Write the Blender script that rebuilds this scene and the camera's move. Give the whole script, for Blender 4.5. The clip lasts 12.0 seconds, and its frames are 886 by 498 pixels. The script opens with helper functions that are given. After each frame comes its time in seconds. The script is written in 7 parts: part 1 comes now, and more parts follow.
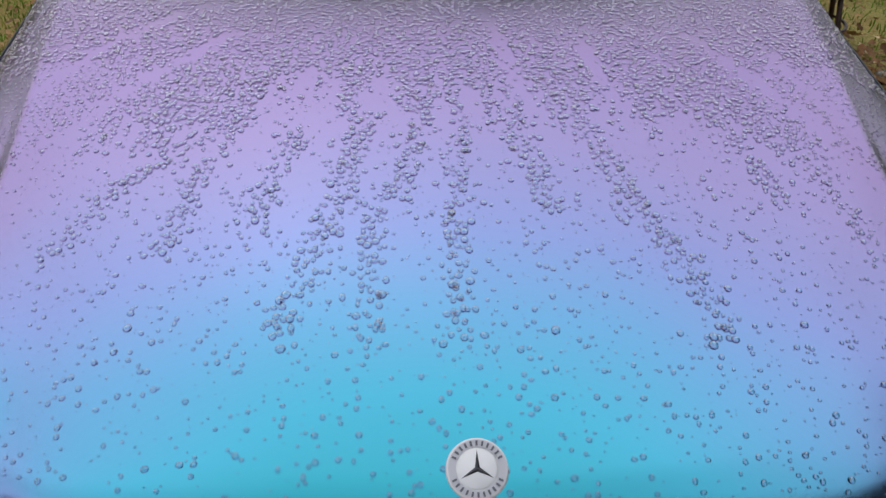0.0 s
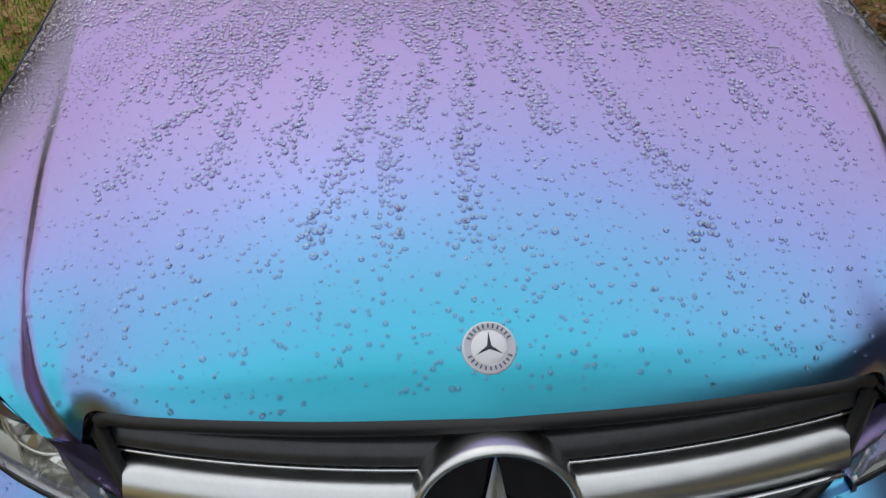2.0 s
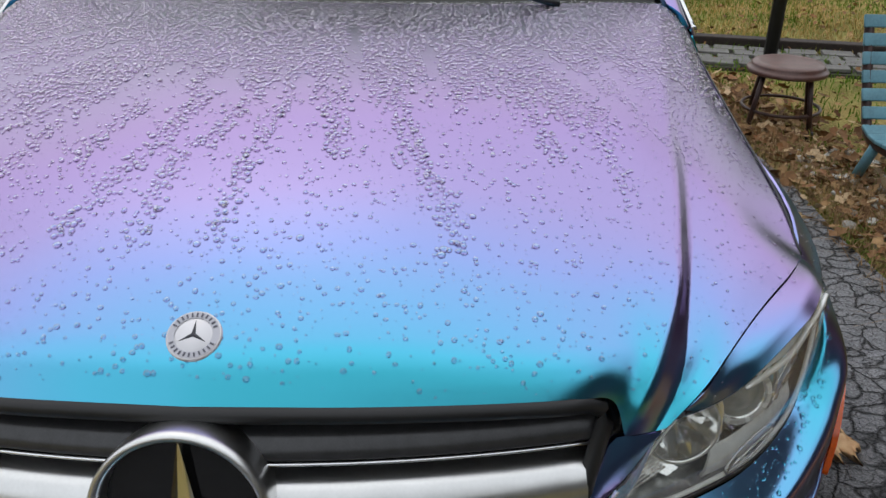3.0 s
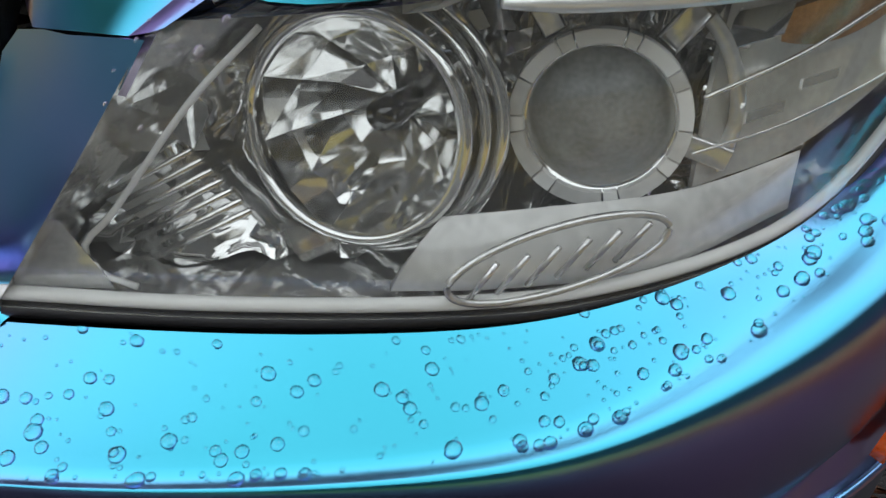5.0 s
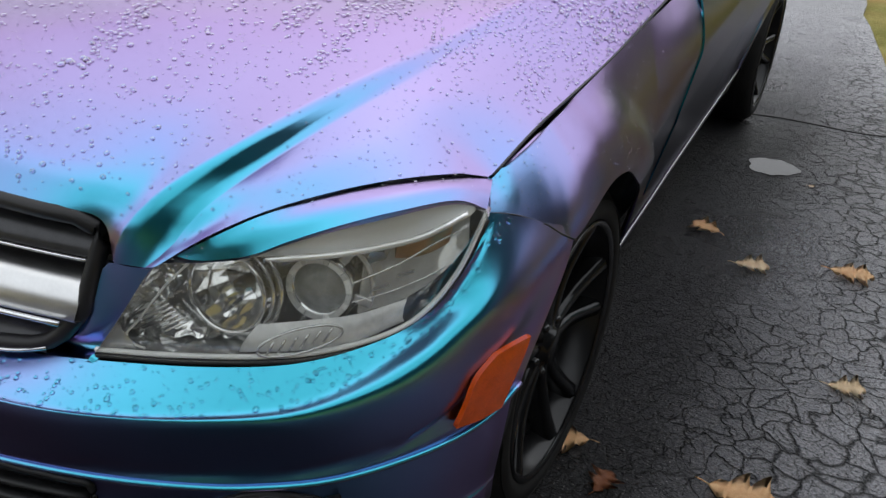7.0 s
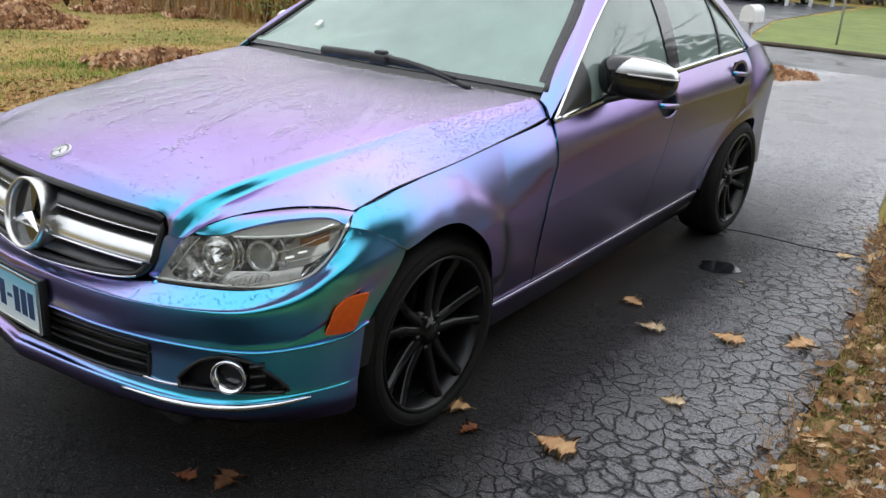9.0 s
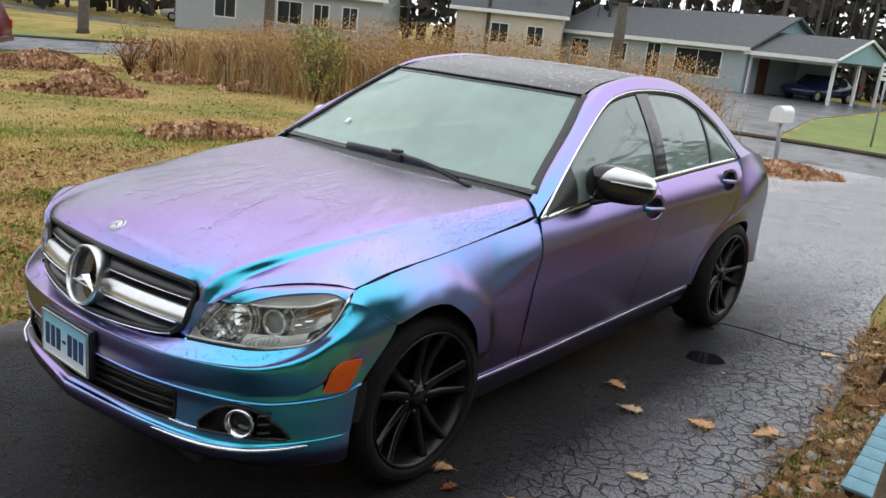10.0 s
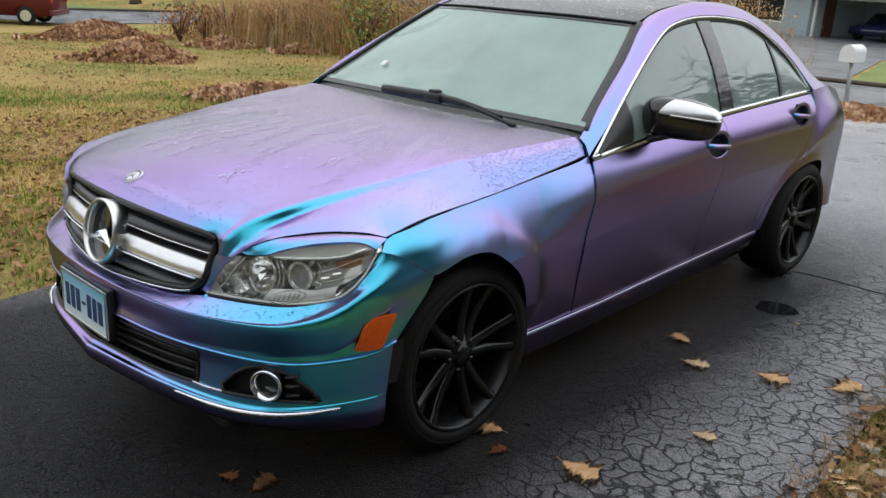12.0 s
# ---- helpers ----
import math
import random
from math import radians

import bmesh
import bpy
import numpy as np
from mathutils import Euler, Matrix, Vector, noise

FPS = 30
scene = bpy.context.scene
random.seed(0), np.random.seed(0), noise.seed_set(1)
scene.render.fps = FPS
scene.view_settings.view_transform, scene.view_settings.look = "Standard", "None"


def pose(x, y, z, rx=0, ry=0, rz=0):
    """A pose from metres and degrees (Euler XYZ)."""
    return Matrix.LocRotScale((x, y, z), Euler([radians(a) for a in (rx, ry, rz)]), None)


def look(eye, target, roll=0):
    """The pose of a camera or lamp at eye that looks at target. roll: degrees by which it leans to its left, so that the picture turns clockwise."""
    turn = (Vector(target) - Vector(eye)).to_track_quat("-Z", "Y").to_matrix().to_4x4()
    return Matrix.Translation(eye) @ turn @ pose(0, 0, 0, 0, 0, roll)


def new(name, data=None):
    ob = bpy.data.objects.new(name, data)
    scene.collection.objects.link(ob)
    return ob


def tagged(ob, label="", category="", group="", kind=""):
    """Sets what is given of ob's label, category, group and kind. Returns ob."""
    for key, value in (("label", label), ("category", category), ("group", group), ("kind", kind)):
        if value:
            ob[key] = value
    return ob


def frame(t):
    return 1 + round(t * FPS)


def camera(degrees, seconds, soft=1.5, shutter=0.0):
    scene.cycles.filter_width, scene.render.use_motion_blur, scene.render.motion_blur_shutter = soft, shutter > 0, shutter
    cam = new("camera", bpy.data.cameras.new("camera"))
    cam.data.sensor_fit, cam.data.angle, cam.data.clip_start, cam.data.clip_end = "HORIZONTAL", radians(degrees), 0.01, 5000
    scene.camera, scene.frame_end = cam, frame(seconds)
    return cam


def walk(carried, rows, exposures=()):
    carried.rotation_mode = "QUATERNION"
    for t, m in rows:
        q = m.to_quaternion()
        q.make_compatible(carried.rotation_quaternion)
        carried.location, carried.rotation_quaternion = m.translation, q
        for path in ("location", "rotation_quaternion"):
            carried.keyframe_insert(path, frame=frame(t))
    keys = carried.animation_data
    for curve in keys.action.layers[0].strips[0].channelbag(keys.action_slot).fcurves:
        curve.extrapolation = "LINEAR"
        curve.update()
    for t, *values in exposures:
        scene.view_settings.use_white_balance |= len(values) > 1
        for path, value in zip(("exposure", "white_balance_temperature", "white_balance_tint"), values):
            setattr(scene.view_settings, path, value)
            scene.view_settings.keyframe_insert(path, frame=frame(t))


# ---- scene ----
cam = camera(55.0, 12.0)
PATH = [
    (0, (-0.07, -1.219, 1.463), (0.021, 0.425, 0.327), 1.6),
    (0.5, (-0.06, -1.239, 1.563), (0.032, 0.433, 0.468), 1.8),
    (1, (-0.073, -1.274, 1.617), (0.038, 0.477, 0.658), 2.0),
    (1.5, (-0.069, -1.286, 1.588), (0.01, 0.394, 0.508), 0.4),
    (2, (-0.068, -1.364, 1.472), (-0.023, 0.249, 0.29), -1.7),
    (2.5, (0.045, -1.434, 1.516), (0.14, 0.309, 0.539), 1.7),
    (3, (0.291, -1.448, 1.327), (0.249, 0.339, 0.429), 0.7),
    (3.2, (0.44, -1.452, 1.305), (0.277, 0.279, 0.317), -1.6),
    (4.8, (0.685, -0.884, 0.882), (0.292, 0.638, -0.354), 9.0),
    (5, (0.751, -0.882, 0.799), (0.047, 0.686, -0.224), 4.0),
    (5.5, (0.732, -0.883, 0.799), (0.155, 0.76, -0.185), 7.5),
    (6, (0.806, -0.907, 0.871), (0.17, 0.795, 0.036), 5.8),
    (6.5, (0.917, -1.052, 1.05), (0.367, 0.646, 0.146), 4.8),
    (7, (1.172, -1.252, 1.179), (0.402, 0.346, 0.254), 4.3),
    (7.2, (1.272, -1.311, 1.186), (0.42, 0.244, 0.261), 3.4),
    (8.8, (2.106, -1.811, 1.369), (1.018, -0.274, 0.695), 4.6),
    (9, (2.197, -1.85, 1.414), (1.078, -0.334, 0.742), 3.8),
    (9.5, (2.37, -1.966, 1.534), (1.191, -0.46, 0.947), 3.7),
    (10, (2.534, -2.058, 1.565), (1.306, -0.565, 1.055), 6.2),
    (10.5, (2.62, -2.08, 1.592), (1.363, -0.623, 1.048), 7.8),
    (11, (2.647, -2.058, 1.555), (1.373, -0.635, 0.962), 7.3),
    (11.5, (2.589, -1.996, 1.523), (1.288, -0.583, 0.965), 5.9),
    (12, (2.43, -1.848, 1.456), (1.125, -0.46, 0.847), 3.6),
]
walk(cam, [(t, look(eye, target, roll)) for t, eye, target, roll in PATH],
     exposures=[(0, -.15), (2.0, -.15), (2.6, .0), (3.2, .10), (4.8, .60), (5.6, .60), (6.0, .42), (6.5, .06), (7.2, .30), (8.8, .64), (9.6, .57), (10.3, .47), (12, .42)])


# ---- light: an even overcast sky ----
world = bpy.data.worlds.new("overcast_sky")
scene.world = world
world.use_nodes = True
_wt = world.node_tree
_sky = _wt.nodes.new("ShaderNodeTexSky")
_sky.sky_type, _sky.sun_disc = "NISHITA", False
_sky.sun_elevation, _sky.sun_rotation = radians(50), radians(-20)
_sky.air_density, _sky.dust_density, _sky.ozone_density = 1.0, 5.0, 1.0
_cloud = _wt.nodes.new("ShaderNodeMix")
_cloud.data_type = "RGBA"
_cloud.inputs[0].default_value = 0.93
_cloud.inputs[7].default_value = (7.6, 8.0, 8.5, 1)
_wt.links.new(_sky.outputs[0], _cloud.inputs[6])
_wt.links.new(_cloud.outputs[2], _wt.nodes["Background"].inputs[0])
_wt.nodes["Background"].inputs[1].default_value = 0.125
sun = new("sun", bpy.data.lights.new("sun", "SUN"))
sun.data.energy, sun.data.angle, sun.data.color = 0.5, radians(120), (1.0, 0.97, 0.93)
sun.matrix_world = look((-5, 14, 20), (0, 0, 0))

# ---- materials ----
def nodes_of(m):
    m.use_nodes = True
    return m.node_tree.nodes, m.node_tree.links, m.node_tree.nodes["Principled BSDF"]


def mat(name, color, rough=0.5, metal=0.0, var=0.0, scale=20.0, bump=0.0, bscale=200.0, color2=None, rvar=0.0, **extra):
    """A principled material whose colour and gloss vary at two scales."""
    m = bpy.data.materials.new(name)
    n, l, b = nodes_of(m)
    b.inputs["Roughness"].default_value, b.inputs["Metallic"].default_value = rough, metal
    for k, v in extra.items():
        b.inputs[k.replace("_", " ")].default_value = v
    co = n.new("ShaderNodeTexCoord")
    c2 = color2 or tuple(c * (1 - var) for c in color)
    if var or color2:
        a, d, r = n.new("ShaderNodeTexNoise"), n.new("ShaderNodeTexNoise"), n.new("ShaderNodeValToRGB")
        a.inputs["Scale"].default_value, d.inputs["Scale"].default_value = scale, scale * 7.3
        a.inputs["Detail"].default_value = 6
        mx = n.new("ShaderNodeMix")
        mx.inputs[0].default_value = 0.4
        l.new(co.outputs["Object"], a.inputs["Vector"]); l.new(co.outputs["Object"], d.inputs["Vector"])
        l.new(a.outputs[0], mx.inputs[2]); l.new(d.outputs[0], mx.inputs[3])
        l.new(mx.outputs[0], r.inputs[0])
        r.color_ramp.elements[0].position, r.color_ramp.elements[1].position = 0.35, 0.65
        r.color_ramp.elements[0].color, r.color_ramp.elements[1].color = (*c2, 1), (*color, 1)
        l.new(r.outputs[0], b.inputs["Base Color"])
        if rvar:
            mr = n.new("ShaderNodeMapRange")
            mr.inputs[3].default_value, mr.inputs[4].default_value = rough - rvar, rough + rvar
            l.new(mx.outputs[0], mr.inputs[0]); l.new(mr.outputs[0], b.inputs["Roughness"])
    else:
        b.inputs["Base Color"].default_value = (*color, 1)
    if bump:
        t, bu = n.new("ShaderNodeTexNoise"), n.new("ShaderNodeBump")
        t.inputs["Scale"].default_value, t.inputs["Detail"].default_value = bscale, 4
        bu.inputs["Strength"].default_value, bu.inputs["Distance"].default_value = bump, 0.002
        l.new(co.outputs["Object"], t.inputs["Vector"]); l.new(t.outputs[0], bu.inputs["Height"]); l.new(bu.outputs[0], b.inputs["Normal"])
    return m


def flip_paint():
    """Colour-shift wrap film: the gloss of its flakes turns from teal, seen straight on, over blue to lilac, seen aslant."""
    m = bpy.data.materials.new("colour_shift_wrap")
    n, l, b = nodes_of(m)
    n.remove(b)
    co, t, bu = n.new("ShaderNodeTexCoord"), n.new("ShaderNodeTexNoise"), n.new("ShaderNodeBump")
    t.inputs["Scale"].default_value, t.inputs["Detail"].default_value = 900, 2
    bu.inputs["Strength"].default_value, bu.inputs["Distance"].default_value = 0.02, 0.001
    l.new(co.outputs["Object"], t.inputs["Vector"]); l.new(t.outputs[0], bu.inputs["Height"])
    lw = n.new("ShaderNodeLayerWeight")
    lw.inputs["Blend"].default_value = 0.5
    last = None
    for start, end, color in ((0, 0, (0.055, 0.43, 0.55)), (.02, .10, (0.09, 0.475, 0.67)), (.10, .21, (0.17, 0.42, 0.70)), (.21, .33, (0.275, 0.35, 0.68)), (.33, .46, (0.365, 0.31, 0.585)), (.46, .61, (0.385, 0.28, 0.52)), (.58, .70, (0.375, 0.33, 0.45)), (.70, .85, (0.385, 0.385, 0.42))):
        gl = n.new("ShaderNodeBsdfAnisotropic")
        gl.distribution = "BECKMANN"
        gl.inputs["Color"].default_value = (*color, 1)
        gl.inputs["Roughness"].default_value = 0.28
        l.new(bu.outputs[0], gl.inputs["Normal"])
        if last is None:
            last = gl
            continue
        mr, mx = n.new("ShaderNodeMapRange"), n.new("ShaderNodeMixShader")
        mr.inputs[1].default_value, mr.inputs[2].default_value = start, end
        l.new(lw.outputs["Facing"], mr.inputs[0]); l.new(mr.outputs[0], mx.inputs[0])
        l.new(last.outputs[0], mx.inputs[1]); l.new(gl.outputs[0], mx.inputs[2])
        last = mx
    l.new(last.outputs[0], n["Material Output"].inputs[0])
    return m


PAINT = flip_paint()
BLACK = mat("black_plastic", (0.012, 0.012, 0.013), 0.45, bump=0.15, bscale=600)
GLOSSBLACK = mat("gloss_black_paint", (0.008, 0.008, 0.009), 0.12, Coat_Weight=0.5)
RUBBER = mat("tyre_rubber", (0.013, 0.0125, 0.012), 0.7, var=0.5, scale=14, bump=0.2, bscale=300, Specular_IOR_Level=0.25)
CHROME = mat("chrome", (0.78, 0.79, 0.8), 0.08, 1.0)
SATIN = mat("satin_silver", (0.75, 0.75, 0.74), 0.28, 1.0, var=0.08, scale=30)
GREYFIN = mat("grey_fin", (0.07, 0.07, 0.073), 0.3, 0.5, var=0.25, scale=60)

# ---- tools for shapes ----
def link(name, bm, material, parent=None, smooth=True):
    me = bpy.data.meshes.new(name)
    if smooth:
        for f in bm.faces:
            f.smooth = True
    bm.to_mesh(me)
    bm.free()
    for one in (material if isinstance(material, (list, tuple)) else [material]):
        me.materials.append(one)
    ob = new(name, me)
    if parent:
        ob.parent = parent
    return ob


def part(name, bm, material, parent, label="", smooth=True):
    ob = link(name, bm, material, parent, smooth)
    if label:
        ob["label"] = label
    return ob


def thing(name, label, category, group="", at=(0, 0, 0), rz=0.0):
    ob = new(name)
    ob.matrix_world = pose(*at, 0, 0, rz)
    return tagged(ob, label, category, group)


def spline(pts, n):
    """n points, evenly spaced along a smooth curve through pts."""
    p = np.array(pts, float)
    if len(p) > 2:
        e = np.vstack([2 * p[0] - p[1], p, 2 * p[-1] - p[-2]])
        out = []
        for i in range(len(p) - 1):
            a, b, c, d = e[i:i + 4]
            for k in range(12):
                t = k / 12
                out.append(0.5 * (2 * b + (c - a) * t + (2 * a - 5 * b + 4 * c - d) * t * t + (3 * b - a - 3 * c + d) * t ** 3))
        p = np.array(out + [p[-1]])
    s = np.r_[0, np.cumsum(np.linalg.norm(np.diff(p, axis=0), axis=1))]
    q = np.linspace(0, s[-1], n)
    return np.stack([np.interp(q, s, p[:, i]) for i in range(3)], 1)


def loft(curves, nu, nv, smooth=True):
    """A grid of points (nv rows of nu) through curves that run side by side."""
    c = np.array([spline(k, nu) for k in curves])
    if not smooth or len(curves) < 3:
        k = np.linspace(0, len(c) - 1, nv)
        i = np.minimum(k.astype(int), len(c) - 2)
        f = (k - i)[:, None, None]
        return c[i] * (1 - f) + c[i + 1] * f
    k = np.linspace(0, len(c) - 1, nv)
    e = np.concatenate([2 * c[:1] - c[1:2], c, 2 * c[-1:] - c[-2:-1]])
    rows = []
    for v in k:
        i = min(int(v), len(c) - 2)
        t = v - i
        a, b, g, d = e[i:i + 4]
        rows.append(0.5 * (2 * b + (g - a) * t + (2 * a - 5 * b + 4 * g - d) * t * t + (3 * b - a - 3 * g + d) * t ** 3))
    return np.array(rows)


def mirrored(g):
    m = np.array(g, float)[:, ::-1].copy()
    m[..., 0] *= -1
    return m


def grid_normals(g):
    du, dv = np.gradient(g, axis=1), np.gradient(g, axis=0)
    n = np.cross(du, dv)
    return n / (np.linalg.norm(n, axis=2, keepdims=True) + 1e-12)


def add_grid(bm, g, rim=0.012, skip=None, flip=False):
    """Adds a grid as faces, with its border turned in by rim."""
    nv, nu = g.shape[:2]
    vs = [[bm.verts.new(g[j, i]) for i in range(nu)] for j in range(nv)]
    for j in range(nv - 1):
        for i in range(nu - 1):
            if skip and skip((g[j, i] + g[j + 1, i + 1]) / 2, i, j):
                continue
            q = (vs[j][i], vs[j][i + 1], vs[j + 1][i + 1], vs[j + 1][i])
            try:
                bm.faces.new(q[::-1] if flip else q)
            except ValueError:
                pass
    if rim:
        n = grid_normals(g) * (-1 if flip else 1)
        loop = [(0, i) for i in range(nu)] + [(j, nu - 1) for j in range(1, nv)] + [(nv - 1, i) for i in range(nu - 2, -1, -1)] + [(j, 0) for j in range(nv - 2, 0, -1)]
        top = [bm.verts.new(g[j, i]) for j, i in loop]
        low = [bm.verts.new(g[j, i] - n[j, i] * rim) for j, i in loop]
        for k in range(len(loop)):
            q = (top[k], low[k], low[(k + 1) % len(loop)], top[(k + 1) % len(loop)])
            try:
                bm.faces.new(q[::-1] if flip else q)
            except ValueError:
                pass
    return vs


def panel(name, g, material, parent, rim=0.012, skip=None, flip=False, label="", both=False):
    """A panel from one grid; both: the two halves, left and right, in one mesh welded along the middle."""
    bm = bmesh.new()
    add_grid(bm, g, 0 if both else rim, skip, flip)
    if both:
        add_grid(bm, mirrored(g), 0, skip, flip)
        bmesh.ops.remove_doubles(bm, verts=bm.verts, dist=0.0004)
    return part(name, bm, material, parent, label)


def tube(bm, pts, r, seg=10, closed=False, flat=1.0):
    """A round rod along points; flat squeezes it across."""
    p = [Vector(q) for q in pts]
    rings = []
    up = Vector((0, 0, 1))
    for i, q in enumerate(p):
        a = p[(i - 1) % len(p)] if closed or i else q
        b = p[(i + 1) % len(p)] if closed or i < len(p) - 1 else q
        d = (b - a).normalized()
        s = d.cross(up)
        s = s.normalized() if s.length > 1e-4 else Vector((1, 0, 0))
        u = s.cross(d)
        rr = r[i] if isinstance(r, (list, tuple)) else r
        rings.append([bm.verts.new(q + s * math.cos(k * 2 * math.pi / seg) * rr + u * math.sin(k * 2 * math.pi / seg) * rr * flat) for k in range(seg)])
    m = len(rings)
    for i in range(m if closed else m - 1):
        a, b = rings[i], rings[(i + 1) % m]
        for k in range(seg):
            bm.faces.new((a[k], a[(k + 1) % seg], b[(k + 1) % seg], b[k]))
    if not closed:
        bm.faces.new(rings[0][::-1])
        bm.faces.new(rings[-1])


def lathe(bm, prof, seg=48, m=Matrix()):
    """Turns (radius, height) points about z, then moves by m."""
    rings = [[bm.verts.new(m @ Vector((r * math.cos(k * 2 * math.pi / seg), r * math.sin(k * 2 * math.pi / seg), h))) for k in range(seg)] if r > 1e-6
             else [bm.verts.new(m @ Vector((0, 0, h)))] for r, h in prof]
    for a, b in zip(rings, rings[1:]):
        for k in range(seg):
            q = (a[k % len(a)], a[(k + 1) % len(a)], b[(k + 1) % len(b)], b[k % len(b)])
            q = list(dict.fromkeys(q))
            if len(q) > 2:
                bm.faces.new(q)


def block(bm, a, b, m=Matrix(), bevel=0.0):
    r = bmesh.ops.create_cube(bm, size=1)
    for v in r["verts"]:
        v.co = m @ Vector([(a[i] + b[i]) / 2 + (b[i] - a[i]) * v.co[i] for i in range(3)])
    if bevel:
        es = list({e for v in r["verts"] for e in v.link_edges})
        bmesh.ops.bevel(bm, geom=es, offset=bevel, segments=2, affect="EDGES", profile=0.6)


def slab(bm, pts, depth, m=Matrix()):
    """A flat outline (x, y) of the given thickness."""
    a = [bm.verts.new(m @ Vector((x, y, 0))) for x, y in pts]
    b = [bm.verts.new(m @ Vector((x, y, depth))) for x, y in pts]
    bm.faces.new(a[::-1])
    bm.faces.new(b)
    for i in range(len(a)):
        j = (i + 1) % len(a)
        bm.faces.new((a[i], a[j], b[j], b[i]))



# ---- the car ----
car = thing("car", "wet four-door sedan in satin purple to teal colour-shift film", "car")
GAP = 0.002


def hood():
    lines = [
        [(0, -.725, .757), (0, -.703, .790), (0, -.665, .817), (0, -.55, .862), (0, -.40, .897), (0, -.20, .925), (0, 0, .945), (0, .25, .960), (0, .52, .957)],
        [(.20, -.715, .757), (.20, -.693, .789), (.20, -.655, .815), (.205, -.54, .857), (.21, -.40, .890), (.215, -.20, .918), (.22, 0, .939), (.235, .25, .955), (.245, .53, .956)],
        [(.385, -.690, .755), (.387, -.670, .784), (.39, -.625, .806), (.395, -.52, .841), (.405, -.38, .871), (.42, -.20, .899), (.435, 0, .922), (.46, .25, .944), (.49, .555, .956)],
        [(.462, -.662, .748), (.468, -.655, .768), (.478, -.62, .790), (.49, -.52, .828), (.505, -.38, .858), (.53, -.20, .887), (.56, 0, .911), (.59, .25, .937), (.625, .575, .957)],
        [(.484, -.668, .700), (.500, -.664, .742), (.526, -.620, .785), (.561, -.530, .820), (.580, -.42, .842), (.604, -.275, .863), (.624, -.12, .882), (.655, .09, .912), (.700, .36, .938), (.735, .58, .955)],
    ]
    outer = [
        [(.520, -.658, .702), (.541, -.636, .726), (.558, -.600, .764), (.581, -.50, .799), (.603, -.39, .827), (.627, -.25, .853), (.645, -.11, .873), (.675, .09, .903), (.712, .36, .934), (.742, .582, .953)],
        [(.530, -.657, .704), (.562, -.625, .738), (.598, -.56, .776), (.634, -.48, .799), (.674, -.38, .814), (.705, -.22, .831), (.722, -.05, .850), (.738, .15, .880), (.755, .38, .913), (.769, .580, .936)],
        [(.535, -.655, .706), (.580, -.625, .742), (.618, -.580, .764), (.655, -.530, .776), (.695, -.478, .784), (.735, -.425, .786), (.770, -.365, .779), (.787, -.325, .768), (.792, -.195, .797), (.797, .07, .826), (.797, .30, .855), (.799, .562, .903)],
    ]
    a = loft(lines, 60, 41)
    outer[0] = [(x, y, z - .001) for x, y, z in outer[0]]
    b = loft([lines[-1], outer[0]], 60, 4, smooth=False)
    c = loft(outer, 60, 21)
    g = np.concatenate([a, b[1:], c[1:]])
    panel("hood", g, PAINT, car, both=True, flip=True)
    return g


HOOD = hood()


# doors, sills and quarter panels follow one side surface
SIDE_Y = (-.5, -.35, 0, .6, 1.2, 1.8, 2.3, 2.76, 3.1, 3.4, 3.7)
SIDE_X = (.83, .87, .885, .860, .848, .836, .822, .812, .765, .67, .50)


def crease_z(y):
    return np.interp(y, (.55, 1.1, 1.6, 2.5, 3.4), (.815, .862, .893, .912, .915))


def side_x(y, z):
    zc = crease_z(y)
    base = np.interp(y, SIDE_Y, SIDE_X)
    d = np.interp(z - zc, (-.72, -.60, -.52, -.40, -.22, -.05, 0, .03, .08, .13), (-.143, -.117, -.100, -.073, -.031, -.0035, .0, -.004, -.020, -.044))
    return base + d


BELT = [(.818, .580, .896), (.798, .972, .927), (.775, 1.399, .962), (.751, 1.97, .988), (.726, 2.60, 1.012)]
WINTOP = [(.818, .580, .896), (.760, .786, 1.036), (.687, 1.02, 1.166), (.625, 1.239, 1.277), (.597, 1.388, 1.325), (.578, 1.618, 1.352), (.572, 1.914, 1.350), (.582, 2.158, 1.316), (.644, 2.436, 1.182), (.726, 2.60, 1.012)]


def belt_at(y):
    b = np.array(BELT)
    return np.array([np.interp(y, b[:, 1], b[:, i]) for i in range(3)])


def top_at(y):
    w = spline(WINTOP, 90)
    return np.array([np.interp(y, w[:, 1], w[:, i]) for i in range(3)])


def sill_z(y):
    return np.interp(y, (.31, .86, 2.24), (.286, .283, .318))


def body_x(y, z):
    """The side surface, drawn in towards the window line above the crease."""
    b = belt_at(y)
    zs = crease_z(y) - .06
    f = max(0.0, (z - zs) / (b[2] - zs))
    return side_x(y, z) if f <= 0 else side_x(y, zs) * (1 - f ** 2.0) + b[0] * f ** 2.0


def door_grid(front, back, nv=100):
    """front(z) and back(z): the y of the door's two edges at a height."""
    rows = []
    for k in np.linspace(0, 1, nv):
        row = []
        for u in np.linspace(0, 1, 110):
            ytop = front(.93) * (1 - u) + back(.96) * u
            ztop, zlow = belt_at(ytop)[2] - .012, sill_z(ytop) + .004
            z = zlow + (ztop - zlow) * k
            y = front(z) * (1 - u) + back(z) * u
            row.append((body_x(y, z), y, z))
        rows.append(row)
    return np.array(rows)


def edge_a(z):
    return float(np.interp(z, (.286, .62, .84, .91), (.652, .574, .574, .582))) + GAP


